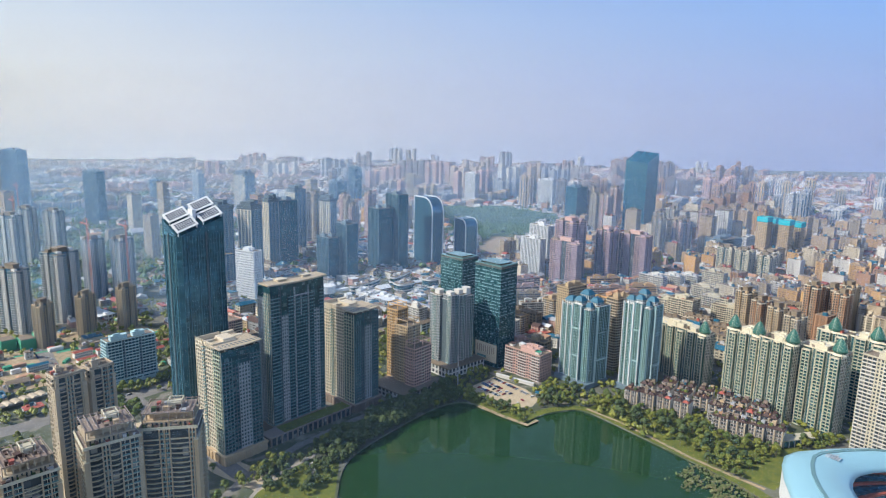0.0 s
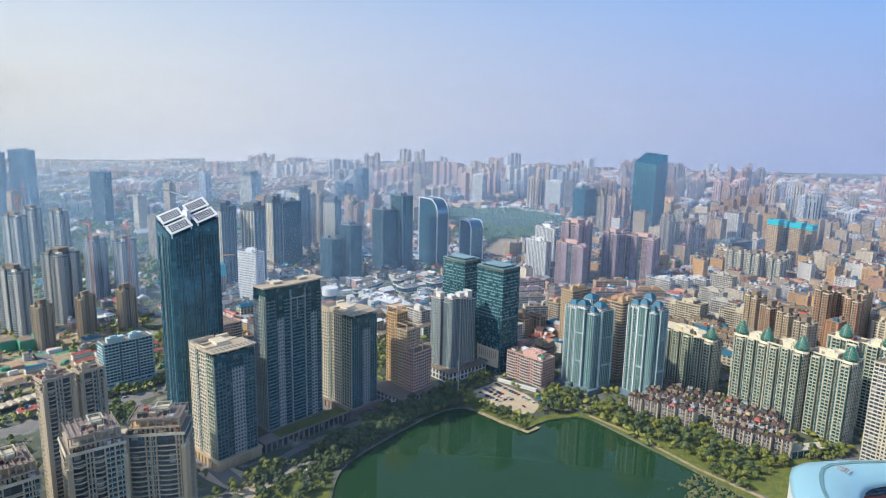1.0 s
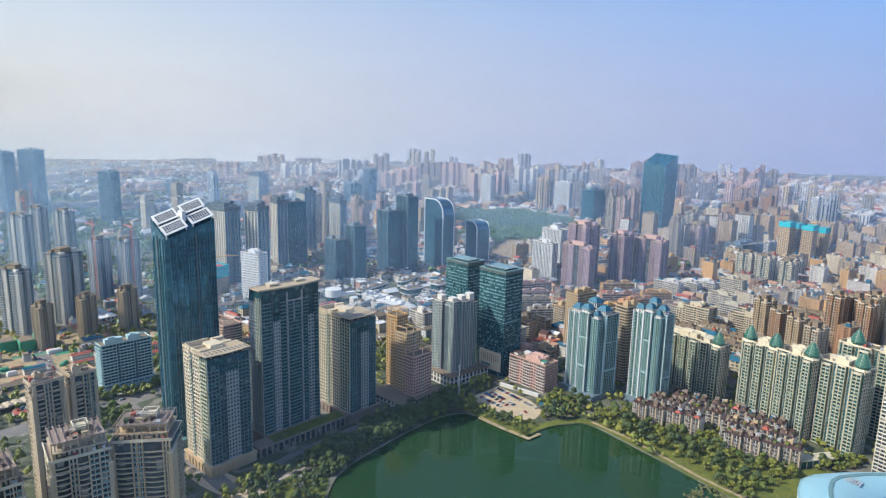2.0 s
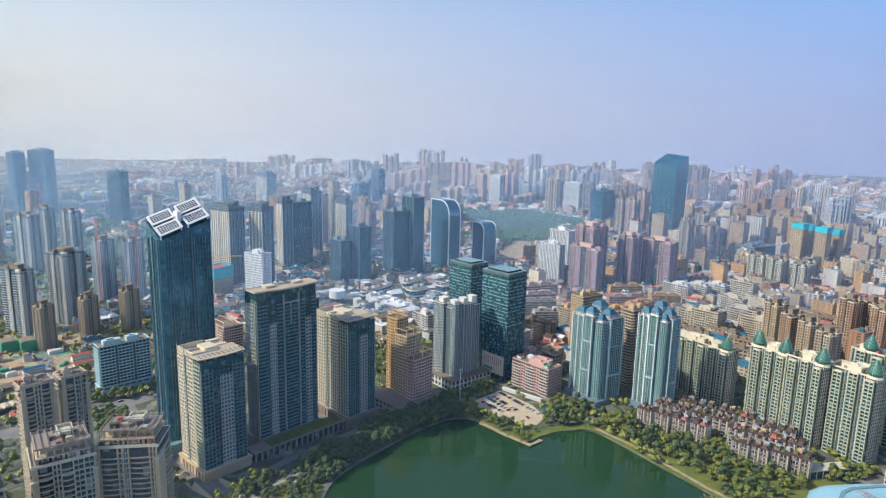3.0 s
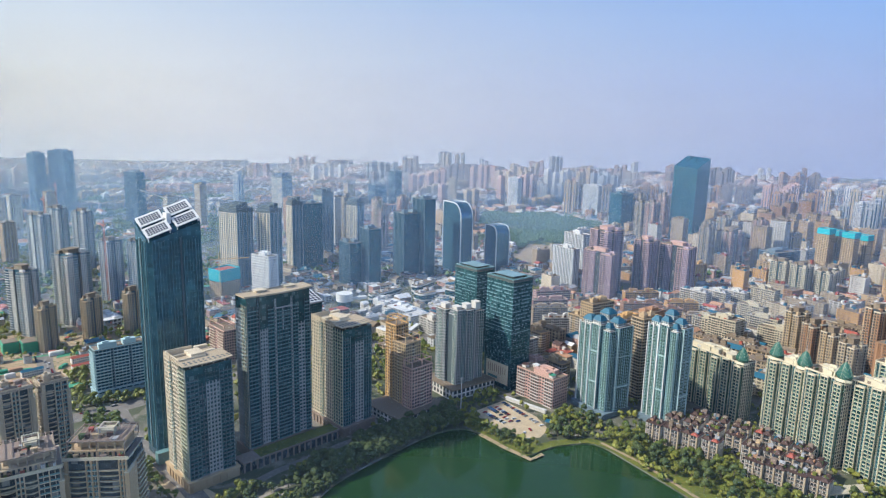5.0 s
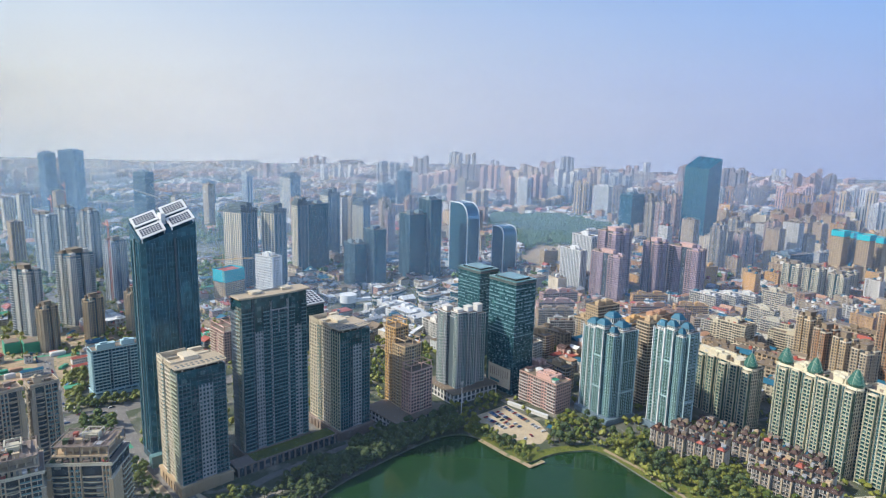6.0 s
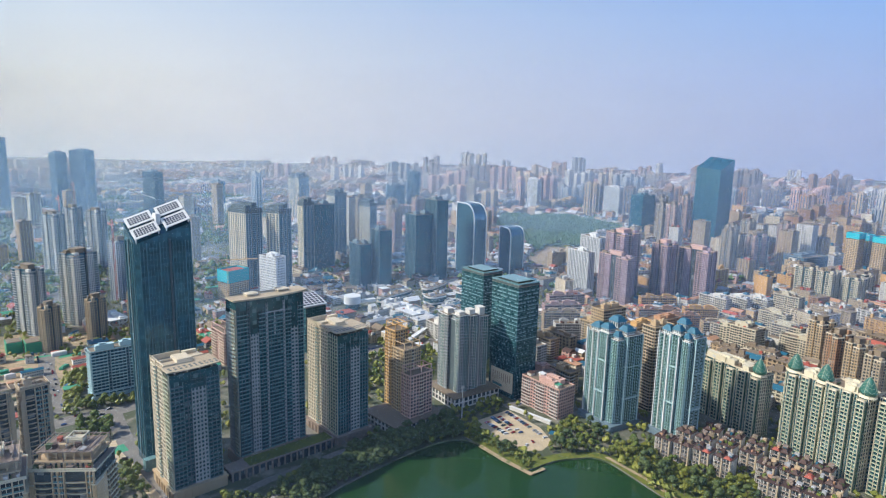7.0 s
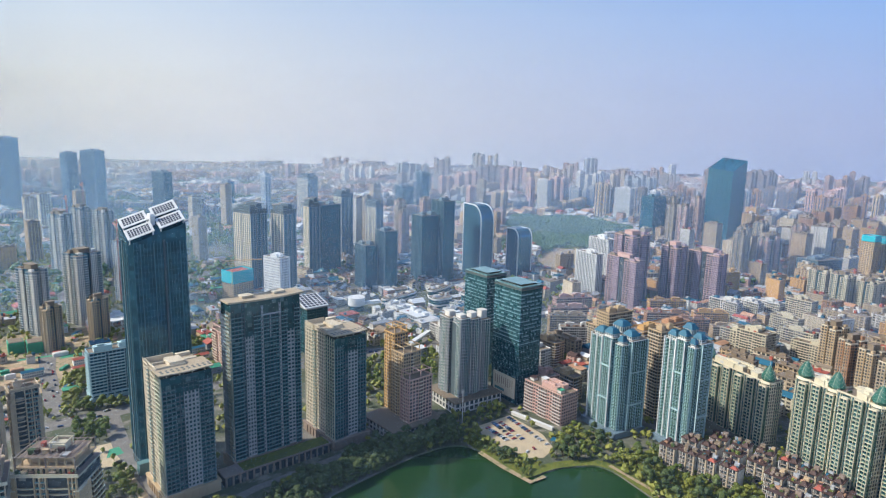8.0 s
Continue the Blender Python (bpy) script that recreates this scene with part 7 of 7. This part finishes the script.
def sector(r0, r1, b0, b1):
    """Draws places in a sector: radii in metres, bearings in degrees."""
    def draw(rng):
        r, b = math.sqrt(rng.uniform(r0 * r0, r1 * r1)), radians(rng.uniform(b0, b1))
        return r * math.cos(b), r * math.sin(b)
    return draw


houses("white and grey shops round the open-air mall", lambda rng: (rng.uniform(430, 660), rng.uniform(690, 890)), 230, 101, 4, 13, (7, 17), (6, 0, 8, 13, 3, 3, 8, 10))
houses("low yards, sheds and houses between the western towers", sector(600, 1300, 72, 104), 260, 102, 3, 9, (6, 16), (9, 10, 8, 8, 13, 3, 14, 8))
houses("low-rise streets before the northern towers", sector(760, 1500, 48, 74), 600, 103, 4, 15, (8, 18), (9, 10, 6, 8, 8, 13, 3, 11))
houses("crowded old houses between the walk-ups", sector(740, 1100, 12, 46), 900, 104, 7, 19, (7, 13), (9, 10, 10, 6, 8, 8, 3, 11, 12), gap=.45)
houses("crowded low blocks of the eastern quarter", sector(1100, 1950, 6, 48), 1700, 105, 8, 24, (9, 18), (9, 10, 8, 8, 3, 11, 12), gap=.5)
houses("hazy low-rise town towards the horizon", sector(1600, 4300, 4, 70), 6500, 106, 5, 17, (10, 30), (9, 12, 8, 8, 13, 12, 0, 3), False)
houses("scattered hazy halls in the far west", sector(1500, 4000, 70, 102), 500, 107, 5, 14, (12, 34), (8, 8, 3, 13, 12), False)

# ---- planting ----
belt([(448, 358), (455, 372), (512, 366), (500, 330), (512, 270), (520, 222), (470, 200), (452, 200), (456, 250), (452, 300)], 165, 1)
belt([(366, 440), (371, 412), (377, 372), (396, 372), (400, 388), (392, 394), (384, 428), (386, 458)], 42, 2, sz=(.5, .95), gap=2.6)
belt([(408, 384), (428, 372), (450, 372), (484, 384), (474, 400), (462, 418), (440, 412), (430, 398)], 50, 3)
belt([(505, 222), (520, 205), (545, 206), (570, 196), (572, 186), (540, 188), (500, 196)], 45, 31)
belt([(458, 185), (446, 190), (446, 236), (456, 236)], 20, 9, sz=(.5, .9))
belt([(375, 458), (430, 466), (428, 478), (376, 470)], 18, 10, sz=(.5, .8))
# next two belts: the towers' shade is put into the leaf colour
joined_belt("shore_trees", [(214, 440), (262, 462), (330, 468), (372, 470), (367, 440), (334, 441), (276, 426), (240, 414), (220, 414)], 400, 4, "shore trees with leaves coloured dark for the shade of the towers", LEAFDARK, (.8, 1.35))
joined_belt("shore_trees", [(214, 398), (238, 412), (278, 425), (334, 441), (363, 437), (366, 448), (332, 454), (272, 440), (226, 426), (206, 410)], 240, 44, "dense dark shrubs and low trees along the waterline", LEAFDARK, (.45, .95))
joined_belt("lawn_trees", [(112, 330), (150, 330), (170, 366), (140, 400), (120, 420), (100, 390)], 22, 5, "small trees on the west shore lawn", LEAF, (.45, .9))
joined_belt("lawn_trees", [(140, 408), (190, 430), (222, 434), (220, 446), (180, 440), (140, 424)], 46, 41, "yellow-green trees along the shore road", LEAF, (.6, 1.0))
joined_belt("lawn_trees", [(196, 376), (206, 392), (200, 400), (190, 384)], 8, 42, "low trees round the footbridge", LEAF, (.4, .7))
joined_belt("street_trees", [(78, 640), (98, 650), (96, 720), (76, 740)], 60, 26, "yellow-green trees along the parked street", LEAF)
joined_belt("street_trees", [(150, 690), (215, 700), (215, 800), (160, 790)], 70, 27, "green trees between the blocks", LEAF)
# dark leaf colour stands for the shade along this lawn
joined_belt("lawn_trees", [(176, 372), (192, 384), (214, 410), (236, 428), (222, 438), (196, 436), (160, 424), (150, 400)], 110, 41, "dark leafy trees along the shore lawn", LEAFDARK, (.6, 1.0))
joined_belt("street_trees", [(92, 470), (126, 470), (124, 512), (96, 516)], 30, 6, "green trees beside the tower street", LEAF)
joined_belt("street_trees", [(84, 628), (180, 646), (172, 668), (90, 645)], 60, 7, "green trees along the avenue", LEAF)
joined_belt("street_trees", [(100, 380), (134, 400), (136, 440), (128, 470), (98, 470), (100, 420)], 24, 16, "leafy trees between the towers and the street", LEAF)
joined_belt("street_trees", [(-30, 470), (30, 470), (30, 590), (-40, 590)], 60, 17, "leafy trees in a yard", LEAF)
joined_belt("street_trees", [(455, 480), (470, 490), (478, 560), (462, 600), (452, 560)], 50, 18, "trees along the side street", LEAFDARK)
joined_belt("street_trees", [(300, 560), (420, 560), (440, 640), (300, 640)], 120, 19, "green trees round the bend of the avenue", LEAF)
joined_belt("street_trees", [(420, 700), (600, 720), (600, 770), (430, 760)], 130, 20, "green trees before the white mall", LEAF)
joined_belt("street_trees", [(84, 565), (114, 565), (112, 606), (86, 606)], 40, 8, "green trees at the street corner", LEAF)

rng = random.Random(5)
spots = []
while len(spots) < 14500:
    r, b = math.sqrt(rng.uniform(520 ** 2, 1850 ** 2)), radians(rng.uniform(8, 102))
    x, y = r * math.cos(b), r * math.sin(b)
    if noise.noise(Vector((x / 90, y / 90, 0))) > -.18 and is_free(x, y, -3) and not inside(x, y, SHORE) and not inside(x, y, LOT):
        spots.append((x, y))
woods("street_trees", spots, "scattered street and yard trees between the blocks", 6)
spots = []
xs, ys = [p[0] for p in PARK], [p[1] for p in PARK]
while len(spots) < 3400:
    x, y = rng.uniform(min(xs), max(xs)), rng.uniform(min(ys), max(ys))
    if inside(x, y, PARK) and not inside(x, y, SITE) and noise.noise(Vector((x / 60, y / 60, 3))) > -.28:
        spots.append((x, y))
woods("park_woods", spots, "dense green park woods in the haze", 8, LEAFPARK, 12)
spots = []
while len(spots) < 10000:
    r, b = math.sqrt(rng.uniform(1050 ** 2, 3300 ** 2)), radians(rng.uniform(20, 102))
    x, y = r * math.cos(b), r * math.sin(b)
    if noise.noise(Vector((x / 210, y / 210, 5))) > (-.4 if b > 1.2 else .12) and is_free(x, y, -2):
        spots.append((x, y))
woods("far_woods", spots, "dark woods and parks between the far estates", 18, LEAFPARK, 13)
spots = []
while len(spots) < 420:
    x, y = rng.uniform(400, 440), rng.uniform(176, 242)
    if inside(x, y, SHORE) and x > 404 + 10 * math.sin(y * .3) + (242 - y) * .08:
        spots.append((x, y))
reeds = woods("reeds", spots, "pale reeds and lotus at the lake edge", 9, REED, 2.4)
reeds.location.z = -1.3
